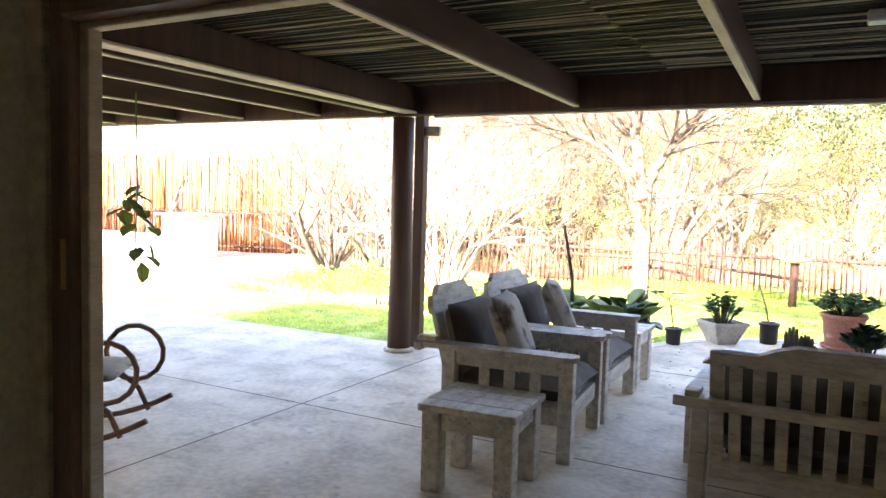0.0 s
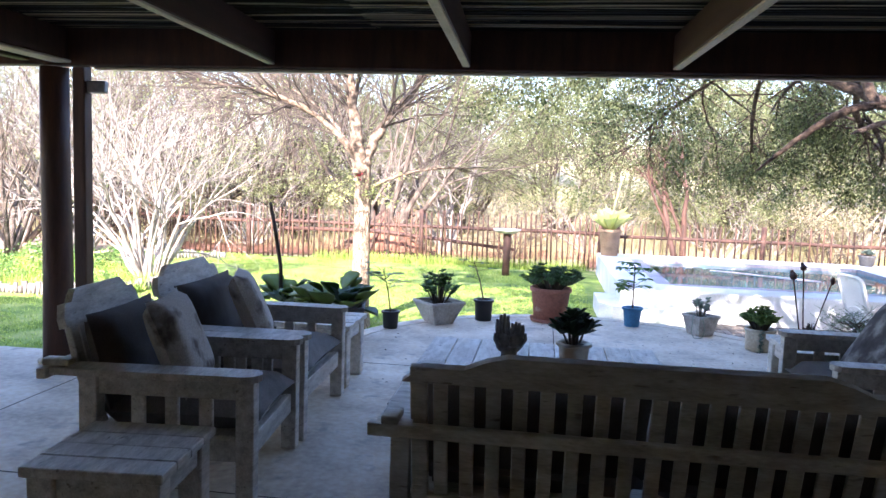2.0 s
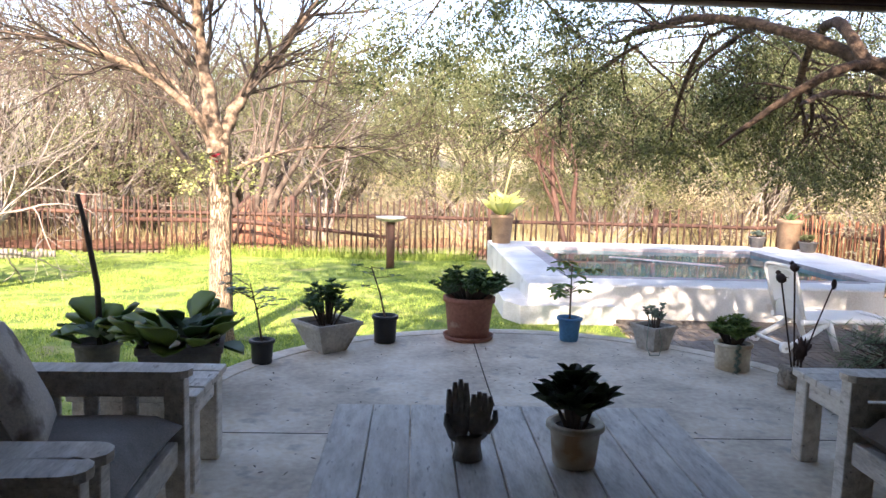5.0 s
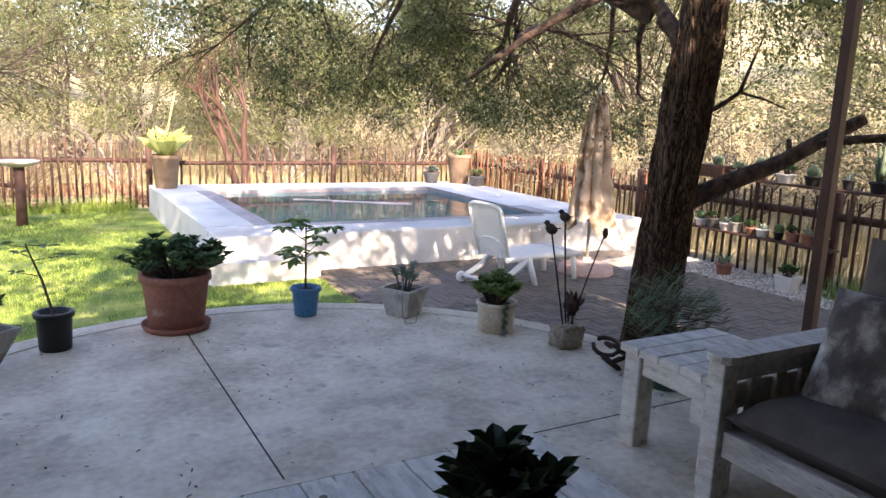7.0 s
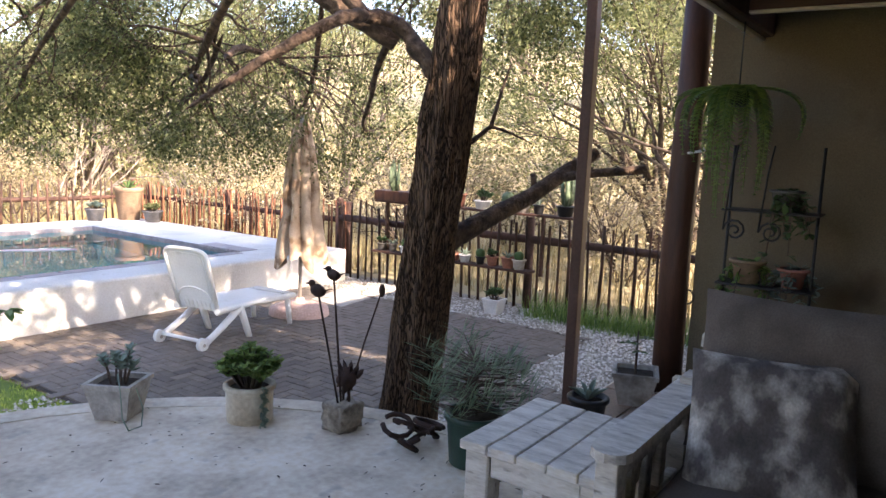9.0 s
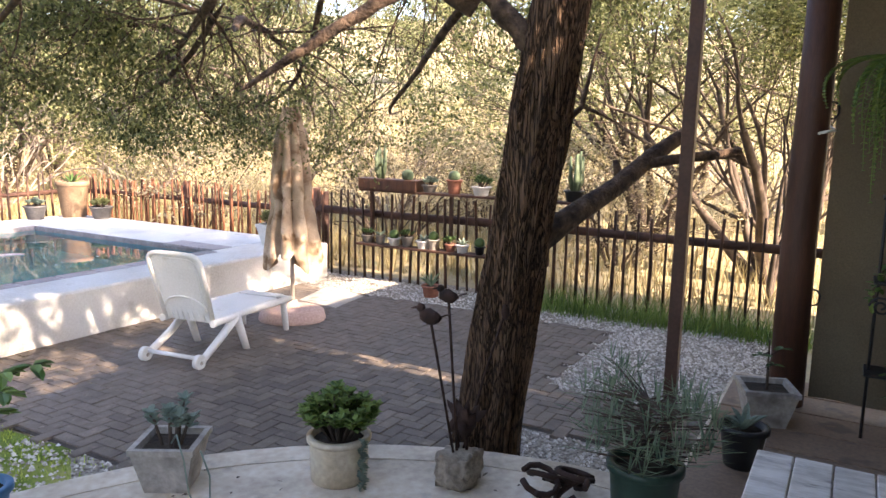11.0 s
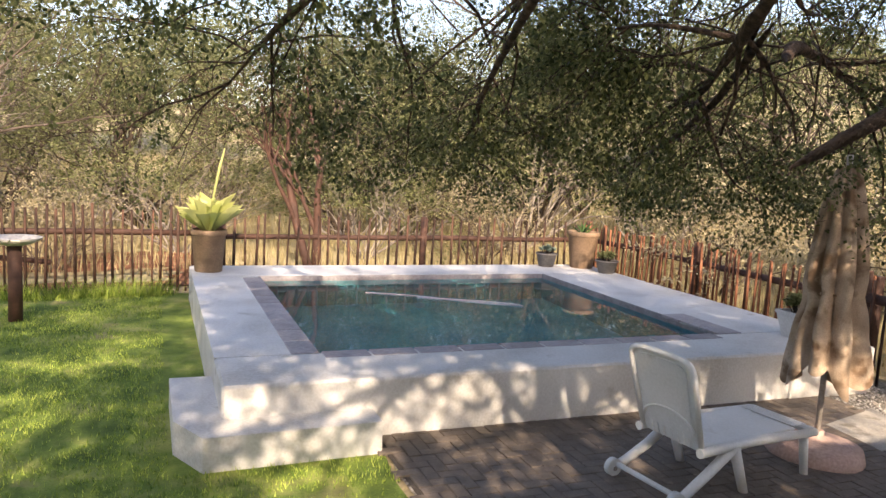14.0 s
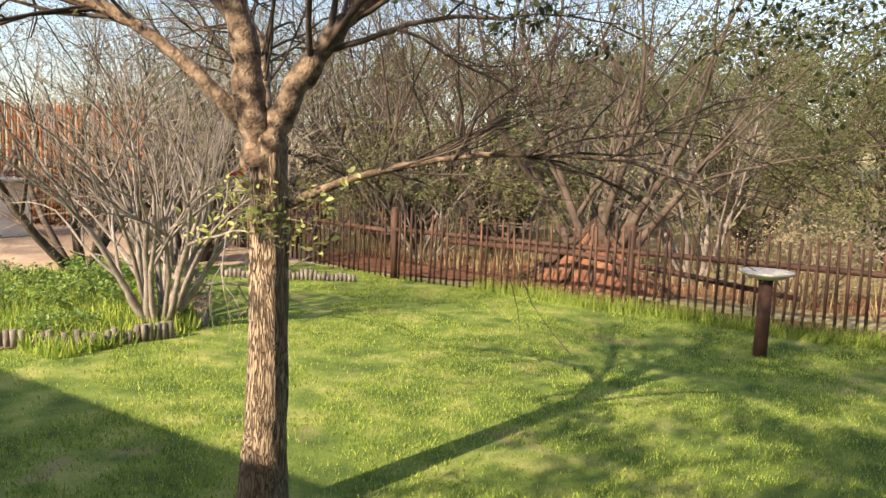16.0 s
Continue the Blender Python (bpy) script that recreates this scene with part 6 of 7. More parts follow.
def lounger():
    """A white resin sun lounger with a raised back, rear wheels and angled legs; its foot end points to +x."""
    t = thing("sun_lounger", pose(4.89, 11.45, LAWN + 0.03, 0, 0, 8), "white resin sun lounger with raised back on two wheels", "sun lounger")
    for s in (-1, 1):
        y = s * 0.29
        part("side_rail", Mesh().tube([(-0.15, y, 0.36), (0.4, y, 0.37), (1.12, y, 0.34)], [0.034, 0.036, 0.032], 10), white_plastic, t)
        part("rear_leg", Mesh().tube([(0.2, y, 0.36), (-0.05, y, 0.2), (-0.33, y * 1.05, 0.06)], [0.04, 0.037, 0.033], 10), white_plastic, t)
        part("mid_leg", Mesh().tube([(0.2, y, 0.36), (0.34, y * 1.02, 0.0)], [0.042, 0.034], 10), white_plastic, t)
        part("front_leg", Mesh().tube([(1.02, y * 0.9, 0.34), (1.06, y * 0.95, 0.0)], [0.036, 0.03], 10), white_plastic, t)
        wh = part("wheel", Mesh().tube([(-0.36, y * 1.05 - 0.025, 0.066), (-0.36, y * 1.05 + 0.025, 0.066)], 0.066, 18), white_plastic, t)
        part("hub", Mesh().tube([(-0.36, y * 1.05 - 0.03, 0.058), (-0.36, y * 1.05 + 0.03, 0.058)], 0.018, 10), grey_pot, wh)
    part("axle", Mesh().tube([(-0.34, -0.3, 0.09), (-0.34, 0.3, 0.09)], 0.02, 8), white_plastic, t)
    part("foot_bar", Mesh().span((1.08, -0.3, 0.315), (1.15, 0.3, 0.365), 0.015), white_plastic, t)
    part("seat", Mesh().add([], []).box((0.42, 0, 0.375), (1.0, 0.52, 0.025), 0.01), white_plastic, t, "flat white seat panel")
    for k in range(5):
        part("slat", Mesh().span((0.93 + 0.03 * k - 0.35 * 0, -0.24, 0.388), (0.95 + 0.03 * k, 0.24, 0.394), 0.002), white_plastic, t)
    lean = Matrix.Rotation(radians(-17), 3, "Y")
    o = Vector((-0.1, 0, 0.36))
    ring, q = [], 20
    for k in range(q + 1):
        a = math.pi * k / q
        ring.append((0.29 * math.copysign(abs(math.cos(a)) ** 0.45, math.cos(a)), 0.56 + 0.13 * math.sin(a) ** 0.6))
    ring = [(0.27, 0.0)] + ring + [(-0.27, 0.0)]
    q = len(ring)

    def panel(scale, x0, x1, lift=0.0):
        m = Mesh()
        pts = [(y * scale, lift + (z - 0.33) * scale + 0.33) for y, z in ring]
        m.add([o + lean @ Vector((x0, y, z)) for y, z in pts] + [o + lean @ Vector((x1, y, z)) for y, z in pts],
              [tuple(range(q)), tuple(range(2 * q - 1, q - 1, -1))] + [(i, q + i, q + (i + 1) % q, (i + 1) % q) for i in range(q)])
        return m

    part("backrest", panel(1.0, -0.012, 0.012), white_plastic, t, "rounded white backrest")
    part("back_panel", panel(0.8, -0.02, -0.0125, 0.03), white_plastic, t)
    rimp = [o + lean @ Vector((-0.01, y, z)) for y, z in ring]
    part("back_rim", Mesh().tube(rimp, 0.024, 8), white_plastic, t)
    arcp = [o + lean @ Vector((-0.024, 0.24 * math.cos(a), 0.12 + 0.14 * math.sin(a))) for a in [math.pi * k / 12 for k in range(13)]]
    part("back_rib", Mesh().tube(arcp, 0.01, 6), white_plastic, t)
    for k in range(7):
        y = -0.18 + 0.06 * k
        part("back_slot", Mesh().box(o + lean @ Vector((-0.016, y, 0.08)), (0.012, 0.02, 0.15), 0.004, lean), white_plastic, t)
    return t


lounger()

# shelves of pots on the fence
for nm, z, y0, y1 in (("upper", 0.62, 8.95, 12.3), ("lower", -0.16, 9.6, 12.35)):
    solid("fence_shelf", Mesh().span((8.62, y0, z), (8.84, y1, z + 0.03)), rail_mat, "dark plank shelf fixed along the stick fence", "shelf")
for y in (9.5, 10.9, 12.2):
    solid("shelf_bracket", Mesh().span((8.78, y - 0.02, -0.2), (8.84, y + 0.02, 0.62)), rail_mat, "dark timber upright holding the fence shelves", "bracket")
pl = solid("planter_box", Mesh().span((8.6, 11.35, 0.65), (8.86, 12.3, 0.8), 0.008), dark_wood, "dark timber planter box on the fence shelf", "planter")
potted(8.73, 11.98, 0.72, ("round", 0.05, 0.06, 0.08, dark_wood), columns(9, 0.5, 3), "column cactus clump in the planter box")
potted(8.73, 11.55, 0.72, ("round", 0.05, 0.06, 0.08, dark_wood), ball(0.085, cactus_mat), "round grey-green cactus in the planter box")
up = [(11.2, dark_pot, 0.1, 0.1), (10.82, terracotta, 0.1, 0.19), (10.42, white_glaze, 0.12, 0.12), (10.02, black_plastic, 0.11, 0.13), (9.76, grey_pot, 0.08, 0.12), (9.54, black_plastic, 0.075, 0.13)]
for k, (y, pm, r, h) in enumerate(up):
    plant = (jade(0.1, 0.13, 16, 0.05, leaf_grey, 20 + k), ball(0.08, cactus_mat), jade(0.14, 0.15, 14, 0.06, leaf_jade, 22), ball(0.085, cactus_mat), ball(0.06, cactus_mat), spikes(8, 0.12, 0.03, leaf_grey, 5))[k]
    potted(8.73, y, 0.65, ("round", r * 0.75, r, h, pm), plant, ("shallow dark bowl of succulents on the fence shelf", "terracotta pot with round cactus on the fence shelf", "white bowl with dark succulent on the fence shelf", "black pot with round green cactus on the fence shelf", "grey pot with small cactus on the fence shelf", "black pot with small aloe on the fence shelf")[k])
pmats = [dark_pot, dark_pot, white_glaze, dark_pot, white_glaze, grey_pot, terracotta, white_glaze, black_plastic, terracotta, terracotta, grey_pot]
rr = random.Random(77)
for k in range(12):
    y = 12.2 - 0.22 * k + rr.uniform(-0.035, 0.035)
    r = rr.uniform(0.065, 0.1)
    pn = (jade(0.1, 0.09, 10, 0.05, leaf_jade, 30 + k), spikes(12, 0.13, 0.03, leaf_grey, 30 + k), ball(0.07, leaf_jade))[k % 3]
    potted(8.73, y, -0.13, ("round", r * 0.75, r, rr.uniform(0.1, 0.15), pmats[k]), pn, {"terracotta": "small terracotta pot of succulents on the lower shelf", "white_pot": "small white pot of succulents on the lower shelf"}.get(pmats[k].name, "small dark pot of succulents on the lower shelf"))
potted(8.3, 10.9, LAWN + 0.016, ("round", 0.09, 0.12, 0.16, terracotta), spikes(14, 0.22, 0.03, leaf_papyrus, 51), "terracotta pot with grassy plant on the gravel")
potted(8.3, 9.9, LAWN + 0.016, ("square", 0.09, 0.12, 0.2, white_glaze), jade(0.14, 0.14, 16, 0.06, leaf_jade, 52), "small pale square pot on the gravel")
potted(8.73, 9.15, 0.65, ("round", 0.09, 0.12, 0.14, black_plastic), columns(12, 0.52, 9), "black pot with a tall column cactus clump on the fence shelf")

# white braai wall in the yard, far left
br = thing("braai", pose(-18.2, 17.6, LAWN), "low white plastered outdoor fireplace wall in the yard", "fireplace")
part("wall", Mesh().span((-4.0, -1.6, 0), (0.3, -1.1, 0.75), 0.03), plaster, br)
part("block", Mesh().span((-0.4, -1.1, 0), (0.9, 0.1, 1.35), 0.03), plaster, br)
part("firebox", Mesh().span((-0.25, -1.125, 0.75), (0.55, -1.1, 1.25), 0.004), dark_pot, br, "grey steel fire door")
part("top_slab", Mesh().span((-0.6, -1.25, 1.352), (1.2, 0.2, 1.43), 0.01), grey_pot, br)

# log-roll edging of the garden bed
edge = thing("log_edging", pose(0, 0, LAWN), "short log edging round the garden bed", "edging")
rr = random.Random(5)
epath = [(-11.2, 12.5), (-9.0, 11.95), (-7.3, 12.0), (-6.5, 12.7), (-6.2, 13.6)]
epath2 = [(-9.3, 16.9), (-8.1, 17.6), (-7.2, 18.2)]
log_kinds = [Mesh().tube([(0, 0, 0), (0, 0, hh)], rr.uniform(0.03, 0.038), 8).data("log", twig_grey) for hh in (0.16, 0.19, 0.22, 0.14)]
for path in (epath, epath2):
    for (xa, ya), (xb, yb) in zip(path, path[1:]):
        m = int(math.hypot(xb - xa, yb - ya) / 0.075)
        for k in range(m):
            ob = new("log", rr.choice(log_kinds))
            ob.parent = edge
            ob.matrix_basis = pose(xa + (xb - xa) * k / m, ya + (yb - ya) * k / m, 0, rr.uniform(-4, 4), rr.uniform(-4, 4), 0)


# ---- growth round the garden ----
rr = random.Random(101)
protos = {
    "thorn": bush("thorn_tree", pose(-3.9, 21.6, LAWN), 51, "bare grey thorn tree behind the fence", 7, 7.5, 0.13, leaf_bush, 5, 0.05, 4, twig_brown, 0.7, 0.2, 0.55),
    "grey": bush("dry_shrub", pose(-9.5, 22.5, LAWN), 52, "leafless grey shrub in the veld", 9, 5.6, 0.07, leaf_bush, 1, 0.05, 4, twig_grey, 0.65, 0.2, 0.5),
    "leafy": bush("leafy_tree", pose(8.6, 27.5, LAWN), 53, "yellow-green leafy bush tree behind the fence", 7, 7.6, 0.12, leaf_bush, 48, 0.075, 3, twig_brown, 0.7, 0.34, 0.5),
    "low": bush("veld_shrub", pose(8.0, 22.0, LAWN), 54, "low twiggy shrub with dry leaves", 9, 2.2, 0.03, leaf_dry, 12, 0.05, 3, twig_brown, 0.7, 0.2, 0.7),
    "pale": bush("veld_bush", pose(-0.4, 25.6, LAWN), 55, "rounded pale green bush in the dry grass", 9, 3.6, 0.045, leaf_bush, 20, 0.07, 3, twig_grey, 0.7, 0.26, 0.6),
    "green": bush("green_tree", pose(11.5, 26.0, height(11.5, 26)), 56, "leafy green bush tree on the bank", 7, 6.6, 0.1, leaf_bush, 48, 0.08, 3, twig_brown, 0.7, 0.34, 0.5),
}


def plant_many(kind, spots, lo=0.8, hi=1.25):
    for x, y in spots:
        s = rr.uniform(lo, hi)
        copy_thing(protos[kind], pose(x, y, height(x, y) - 0.03, 0, 0, rr.uniform(0, 360)) @ Matrix.Scale(s, 4))


plant_many("thorn", [(-12.2, 21.9), (-8.0, 24.8), (-11.0, 24.0), (-14.5, 27.5), (-9.2, 22.2), (-18.5, 23.5), (-7.0, 23.0), (-12.5, 25.0), (-6.0, 28.5), (-17.0, 27.0), (-10, 32)], 0.85, 1.2)
plant_many("grey", [(-5.2, 25.0), (-2.4, 22.6), (-13.5, 22.8), (-16.0, 24.5), (-8.5, 27.0), (-21.0, 25.5), (-3.5, 30.5), (-12, 29), (-15, 30)], 0.8, 1.3)
# The last three stand out of view, added to shade the cane screen.
plant_many("leafy", [(-20.0, 30.0), (10.0, 30.0), (3.5, 33.0), (-4.5, 36.0), (-24, 27), (-12, 36), (15.5, 19.5), (-22.5, 11.0), (-19.5, 8.5), (-26, 13)], 0.8, 1.25)
plant_many("low", [(-0.4, 21.5), (10.6, 17.6), (11.4, 13.6), (14.0, 13.0), (12.0, 9.5), (20.0, 18.0), (-11.0, 21.6), (24.0, 15.0), (19.0, 5.5)], 0.8, 1.3)
plant_many("pale", [(9.5, 23.5), (-7.8, 21.2), (12.8, 22.2), (14.8, 25.5), (-1.8, 32.0), (18.5, 27.0), (22.0, 24.0), (20, 14), (25, 28), (30, 24), (-18, 23)], 0.8, 1.3)
plant_many("green", [(8.2, 33.0), (15.5, 30.0), (21.0, 33.0), (-8.0, 38.0), (12.2, 7.2), (-17.0, 36.0), (28.0, 34.0), (35, 24)], 0.8, 1.3)
protos["far"] = bush("hill_tree", pose(44, 20, height(44, 20)), 57, "distant grey-green tree on the hillside", 6, 7.0, 0.1, leaf_bush, 48, 0.2, 2, twig_brown, 0.7, 0.5, 0.5)
plant_many("far", [(40 + 9.5 * (k % 7) + rr.uniform(-3, 3), -14 + 12 * (k // 7) + rr.uniform(-5, 5)) for k in range(0, 56, 2)], 0.7, 1.3)
plant_many("leafy", [(0.8, 27.0), (5.8, 26.0), (-2.5, 28.0), (14.0, 9.5), (16.5, 6.0)], 0.75, 0.95)
plant_many("pale", [(1.8, 23.2), (5.6, 23.0), (3.2, 29.0), (-4.6, 23.6), (7.6, 25.2), (14.2, 15.5), (14.5, 11.5), (17.0, 8.0)], 0.8, 1.2)
plant_many("far", [(-30 + 7 * k + rr.uniform(-2, 2), 50 + rr.uniform(-5, 12)) for k in range(12)], 0.9, 1.5)
plant_many("far", [(-13 + 2.6 * k + rr.uniform(-1, 1), 36 + rr.uniform(-2, 10)) for k in range(15)], 0.55, 0.95)
plant_many("thorn", [(-11.2, 17.8), (-13.6, 19.2), (-10.9, 15.2)], 0.62, 0.78)
plant_many("grey", [(-10.0, 16.4), (-12.6, 17.6)], 0.75, 0.9)
rt = bush("red_bark_tree", pose(4.1, 20.9, LAWN), 61, "slim tree with reddish sunlit trunk behind the pool fence", 2, 5.0, 0.1, leaf_bush, 8, 0.08, 4, rail_mat, 0.6, 0.28, 0.12)
bush("yard_tree", pose(-20.6, 18.2, LAWN), 62, "pale-trunked bare tree in the dirt yard", 2, 5.5, 0.13, leaf_dry, 1, 0.05, 4, twig_grey, 0.6, 0.25, 0.3)
bush("bank_tree", pose(10.6, 7.0, height(10.6, 7.0)), 63, "slim leafy tree outside the stick fence", 3, 4.8, 0.055, leaf_tree, 56, 0.06, 4, twig_brown, 0.6, 0.26, 0.3)
md = thing("soil_mound", pose(-3.9, 21.2, LAWN - 0.1), "reddish earth mound with exposed thorn tree roots", "mound")
heap, q = Mesh(), 34
vs = []
for i in range(13):
    for k in range(q):
        a, u = math.tau * k / q, i / 12
        p = Vector((math.cos(a) * 1.75 * u, math.sin(a) * 0.85 * u, 0))
        vs.append((p.x, p.y, 1.15 * (1 - u) ** 1.3 + 0.3 * (1 - u) * noise.noise(Vector((p.x * 3, p.y * 3, 2))) + 0.06 * noise.noise(p * 9)))
heap.add(vs, [(i * q + k, i * q + (k + 1) % q, (i + 1) * q + (k + 1) % q, (i + 1) * q + k) for i in range(12) for k in range(q)], True)
part("earth_body", heap, red_earth, md)
for k in range(18):
    a, r = rr.uniform(math.pi, math.tau), rr.uniform(0.02, 0.05)
    pts = [Vector((math.cos(a) * 1.9 * u, math.sin(a) * 0.95 * u, 1.3 * (1 - u) ** 1.4 + rr.uniform(-0.06, 0.08))) for u in (0.02, 0.2, 0.4, 0.6, 0.8, 1.0)]
    part("root", Mesh().tube(pts, [r, r, r * 0.9, r * 0.7, r * 0.5, r * 0.3], 7), limb_bark if k % 3 else rail_mat, md)
# Reddish soil in a dark tone that also stands in for tree shade.
soil_x, soil_y = [-10 + 0.5 * k for k in range(25)], [19.55 + 0.3 * k for k in range(13)]
litter = Mesh().add([(x, y + 0.25 * math.sin(x), height(x, y + 0.25 * math.sin(x)) + 0.03 + 0.05 * noise.noise(Vector((x * 2, y * 2, 5)))) for x in soil_x for y in soil_y],
                    [(i * 13 + j, (i + 1) * 13 + j, (i + 1) * 13 + j + 1, i * 13 + j + 1) for i in range(24) for j in range(12)], True)
solid("bare_soil", litter, red_earth, "bare reddish soil behind the fence, its dark tone painting tree shade", "soil", "structure")
lg = solid("fallen_log", Mesh().tube([(-6.6, 20.3, -0.05), (-4, 20.25, -0.02), (-2.2, 20.2, -0.16), (-0.2, 20.1, -0.34)], [0.05, 0.06, 0.05, 0.04], 8), rail_mat, "long reddish log lying behind the fence", "log")


def blades(name, spots, lo, hi, width, material, label, category, lean=0.4, seed=1):
    """Many single grass blades on the ground at spots (n x 2)."""
    q = np.random.default_rng(seed)
    n = len(spots)
    z = np.array([height(x, y) for x, y in spots]) if np.ptp(spots[:, 0]) > 20 or spots[:, 1].max() > 19.6 or spots[:, 0].max() > 9.3 else np.full(n, LAWN + 0.012)
    a = q.uniform(0, math.tau, n)
    h = q.uniform(lo, hi, n)
    dx, dy = np.cos(a) * width / 2, np.sin(a) * width / 2
    b = q.uniform(0, math.tau, n)
    k = q.uniform(0, lean, n) * h
    v = np.empty((n, 3, 3))
    v[:, 0] = np.stack([spots[:, 0] - dx, spots[:, 1] - dy, z - 0.01], 1)
    v[:, 1] = np.stack([spots[:, 0] + dx, spots[:, 1] + dy, z - 0.01], 1)
    v[:, 2] = np.stack([spots[:, 0] + np.cos(b) * k, spots[:, 1] + np.sin(b) * k, z + h], 1)
    me = bpy.data.meshes.new(name)
    me.vertices.add(3 * n)
    me.vertices.foreach_set("co", v.ravel())
    me.loops.add(3 * n)
    me.loops.foreach_set("vertex_index", np.arange(3 * n))
    me.polygons.add(n)
    me.polygons.foreach_set("loop_start", np.arange(0, 3 * n, 3))
    me.materials.append(material)
    me.update(calc_edges=True)
    return tagged(new(name, me), label, category, kind="stuff")


gen = np.random.default_rng(5)


def scatter(n, x0, x1, y0, y1, power=1.0):
    return np.stack([gen.uniform(x0, x1, n), y0 + (y1 - y0) * gen.uniform(0, 1, n) ** power], 1)


lawn_spots = scatter(250000, -9.0, 2.95, 6.4, 19.2, 1.25)
keep = ~((lawn_spots[:, 0] > 1.4) & (lawn_spots[:, 1] > 12.5)) & ~((lawn_spots[:, 0] < -6.2) & (lawn_spots[:, 1] > 12.0) & (lawn_spots[:, 1] < 17) & (lawn_spots[:, 0] < -12.6 + 0.4 * lawn_spots[:, 1]))
bare_patch = np.array([noise.noise(Vector((x * 0.9, y * 0.9, 3.0))) for x, y in lawn_spots])
keep &= ~((bare_patch > 0.12) & (gen.uniform(0, 1, len(lawn_spots)) < 0.8))
blades("lawn_grass", lawn_spots[keep], 0.01, 0.045, 0.013, blade_green, "short green lawn grass blades", "grass", 0.9, 2)
far = np.concatenate([scatter(22000, -24, 10, 20.6, 42, 1.2), np.stack([9.4 + 26 * gen.uniform(0, 1, 34000) ** 1.4, gen.uniform(2, 34, 34000)], 1)])
blades("veld_grass", far, 0.15, 0.7, 0.022, blade_dry, "tall dry straw-coloured veld grass", "grass", 0.5, 3)
tuft = [np.stack([gen.normal(x, 0.16, 260), gen.normal(y, 0.1, 260)], 1) for x, y in [(-5 + 0.42 * k, 19.0 + 0.1 * math.sin(k)) for k in range(16)]]
blades("fence_grass", np.concatenate(tuft), 0.08, 0.32, 0.012, blade_green, "lush green grass tufts along the fence foot", "grass", 0.9, 4)
tuft = [np.stack([gen.normal(x, 0.12, 200), gen.normal(y, 0.14, 200)], 1) for x, y in [(8.55, 6.6 + 0.3 * k) for k in range(10)]]
blades("border_grass", np.concatenate(tuft), 0.1, 0.36, 0.014, leaf_big, "dark green strappy plants along the fence foot", "grass", 0.9, 6)
bedq = scatter(16000, -11.3, -6.3, 12.1, 16.3)
bedq = bedq[(bedq[:, 1] < 13.4 - 0.62 * (bedq[:, 0] + 6.3) + 0.6) & (bedq[:, 1] > 12.1 + 0.0 * bedq[:, 0])]
blades("bed_plants", bedq, 0.04, 0.3, 0.03, blade_green, "green leafy plants filling the garden bed", "plants", 0.8, 7)
gs = bush("garden_shrub", pose(-8.3, 13.6, LAWN), 91, "low leafy green shrub in the garden bed", 9, 0.75, 0.012, leaf_big, 9, 0.06, 2, twig_brown, 0.8, 0.08, 0.8)
for x, y, sc in ((-7.2, 12.7, 0.7), (-9.4, 14.6, 1.2), (-9.0, 12.8, 0.8), (-7.9, 14.9, 1.1), (-10.2, 13.6, 1.0), (-7.0, 13.9, 0.6)):
    copy_thing(gs, pose(x, y, LAWN + 0.02, 0, 0, rr.uniform(0, 360)) @ Matrix.Scale(sc, 4))
peb = Mesh()
for k in range(11000):
    x, y = rr.uniform(5.9, 8.8), rr.uniform(6.7, 8.4)
    if k % 3 == 0:
        x, y = rr.uniform(7.9, 8.85), rr.uniform(8.4, 13.2)
    elif k % 7 == 0:
        x, y = rr.uniform(3.9, 4.95), rr.uniform(6.8, 8.3)
    elif k % 11 == 0:
        x, y = rr.uniform(2.4, 2.98), rr.uniform(9.3, 11)
    s = rr.uniform(0.008, 0.022)
    a = rr.uniform(0, 3)
    c, q = math.cos(a) * s, math.sin(a) * s
    peb.add([(x + c, y + q, LAWN + 0.02), (x - q, y + c, LAWN + 0.018), (x - c, y - q, LAWN + 0.02), (x + q, y - c, LAWN + 0.018), (x, y, LAWN + 0.022 + s * 0.7)], [(0, 1, 4), (1, 2, 4), (2, 3, 4), (3, 0, 4)])
solid("gravel_stones", peb, pebble_mat, "loose pale gravel stones", "gravel", "stuff")
lit = Mesh()
for k in range(260):
    x, y = rr.uniform(-0.8, 2.9), rr.uniform(5.9, 8.7)
    if (x - 0.95) ** 2 + (y - 6.88) ** 2 > 4.4:
        continue
    lit.leaf((x, y, 0.004), (rr.uniform(-1, 1), rr.uniform(-1, 1), rr.uniform(0, 0.3)), (0, 0, 1), rr.uniform(0.008, 0.035), rr.uniform(0.005, 0.014))
solid("leaf_litter", lit, twig_brown, "small fallen dry leaves on the slab", "litter", "stuff")

sheet("paving_patch", wavy([(7.05, 11.5), (7.78, 11.6), (8.02, 12.36), (7.12, 12.12)], 0.03, 0.2), LAWN + 0.041, grey_pot, "pale cement patch in the brick paving by the umbrella", "patch", 0.02)

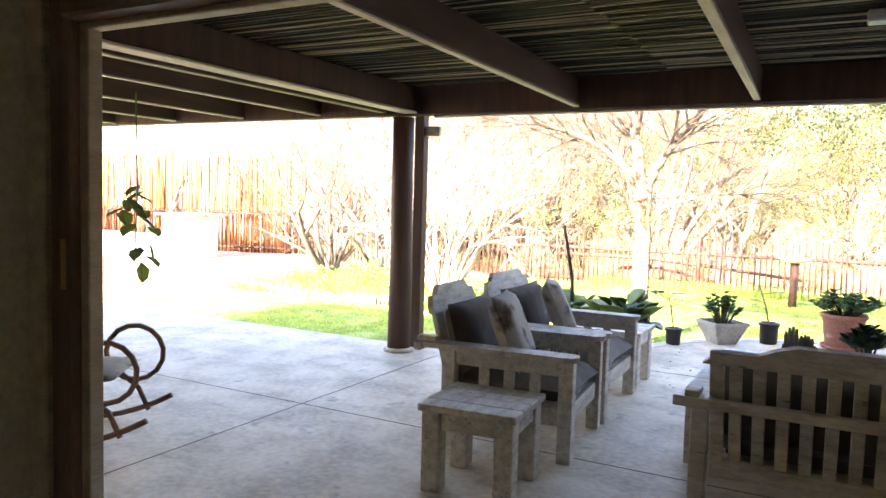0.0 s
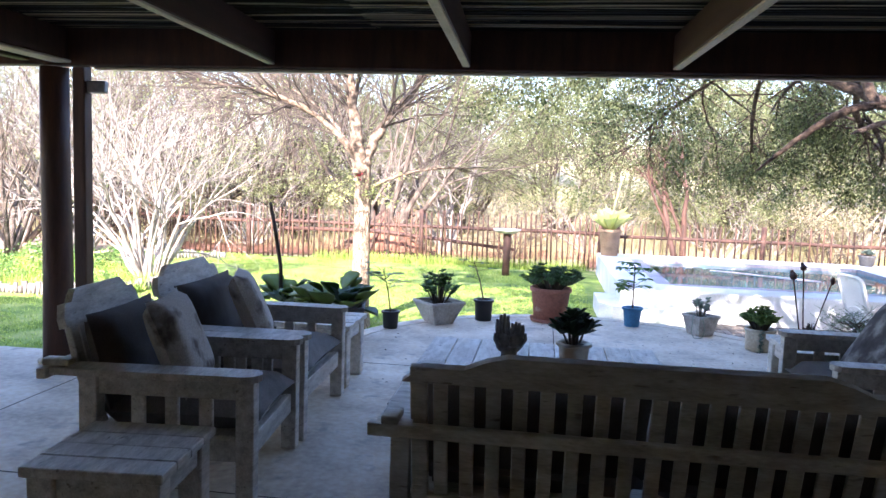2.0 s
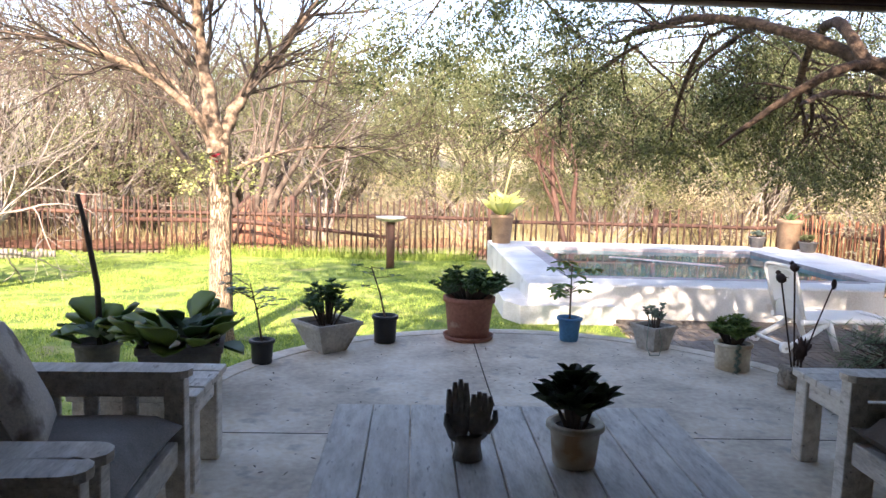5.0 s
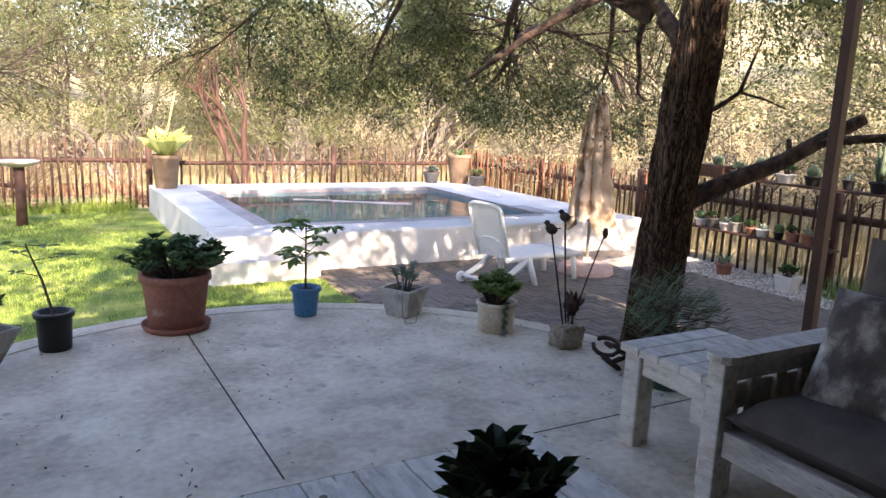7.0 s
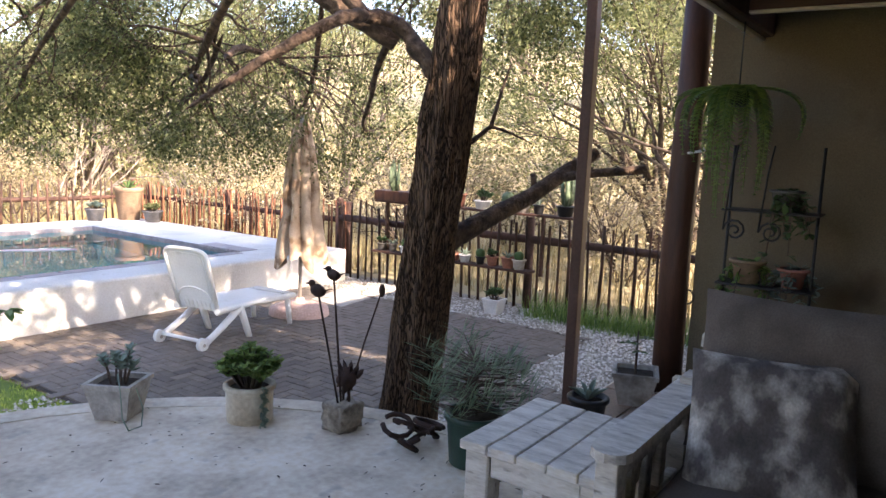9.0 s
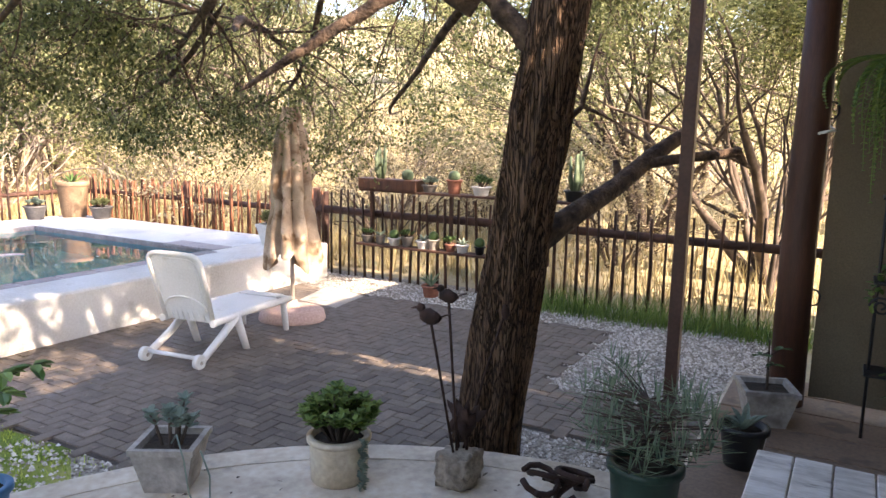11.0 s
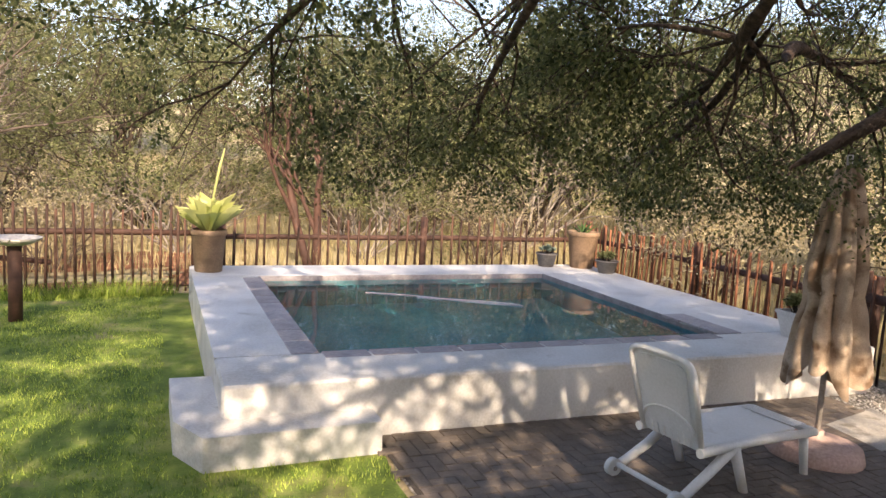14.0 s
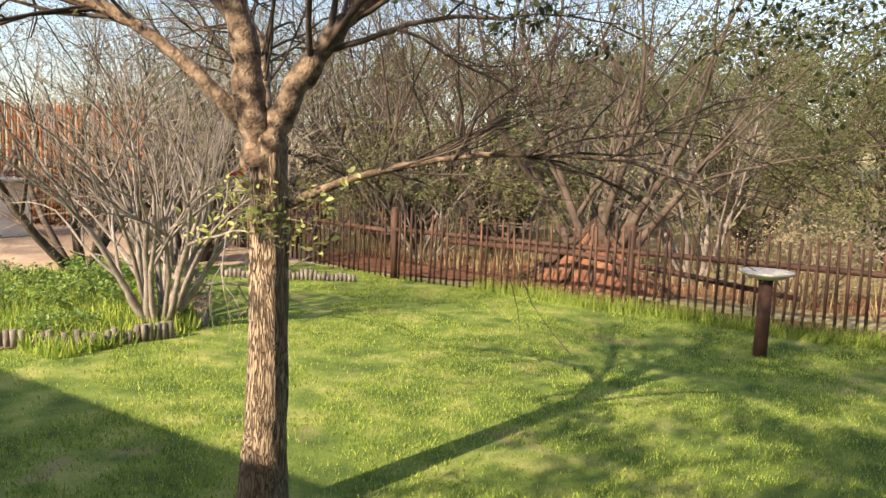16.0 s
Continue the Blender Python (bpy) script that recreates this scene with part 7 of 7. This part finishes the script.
# ---- brick paving ----
sheet("paving_bed", [(2.98, 7.2), (4.2, 7.2), (4.2, 8.36), (4.95, 8.36), (4.95, 6.74), (5.86, 6.74), (5.86, 8.36), (7.9, 8.36), (7.9, 13.3), (2.98, 13.3)], LAWN + 0.02, sand, "sand joints under the brick paving", "paving")
paving = thing("paving", pose(0, 0, LAWN), "dark brown brick paving in herringbone", "paving", kind="structure")
W = 0.104
flat = Mesh().box((W, W / 2, 0.018), (2 * W - 0.006, W - 0.006, 0.036), 0.004).data("brick", brick_mat)
tall = Mesh().box((W / 2, W, 0.018), (W - 0.006, 2 * W - 0.006, 0.036), 0.004).data("brick", brick_mat)


def paved(x, y):
    if 2.98 <= x <= 7.9 and 8.36 <= y <= 13.3:
        return True
    return (4.95 <= x <= 5.86 and 6.74 <= y <= 8.36) or (2.98 <= x <= 4.2 and 7.9 <= y <= 8.36)


count, rest = 0, Mesh()
for i in range(int(2.9 / W), int(8.0 / W)):
    for j in range(int(6.7 / W), int(13.4 / W)):
        d = (i - j) % 4
        if d not in (0, 3):
            continue
        x, y = i * W, j * W
        cx, cy = (x + W, y + W / 2) if d == 0 else (x + W / 2, y + W)
        if not paved(cx, cy):
            continue
        up = rr.uniform(-0.003, 0.003)
        if 3.0 < cx < 5.6 and 8.4 < cy < 10.75 and count < 300:
            ob = new("brick", flat if d == 0 else tall)
            ob.parent = paving
            ob.matrix_basis = pose(x, y, up, rr.uniform(-0.5, 0.5), rr.uniform(-0.5, 0.5))
            count += 1
        else:
            e, t2, h2 = 0.003, 0.004, 0.036 + up
            sx, sy = (2 * W, W) if d == 0 else (W, 2 * W)
            rest.add([(x + e, y + e, 0), (x + sx - e, y + e, 0), (x + sx - e, y + sy - e, 0), (x + e, y + sy - e, 0), (x + e, y + e, h2 - t2), (x + sx - e, y + e, h2 - t2), (x + sx - e, y + sy - e, h2 - t2), (x + e, y + sy - e, h2 - t2),
                      (x + e + t2, y + e + t2, h2), (x + sx - e - t2, y + e + t2, h2), (x + sx - e - t2, y + sy - e - t2, h2), (x + e + t2, y + sy - e - t2, h2)],
                     [(0, 1, 5, 4), (1, 2, 6, 5), (2, 3, 7, 6), (3, 0, 4, 7), (4, 5, 9, 8), (5, 6, 10, 9), (6, 7, 11, 10), (7, 4, 8, 11), (8, 9, 10, 11)])
tagged(part("bricks", rest, brick_mat, paving), kind="stuff")
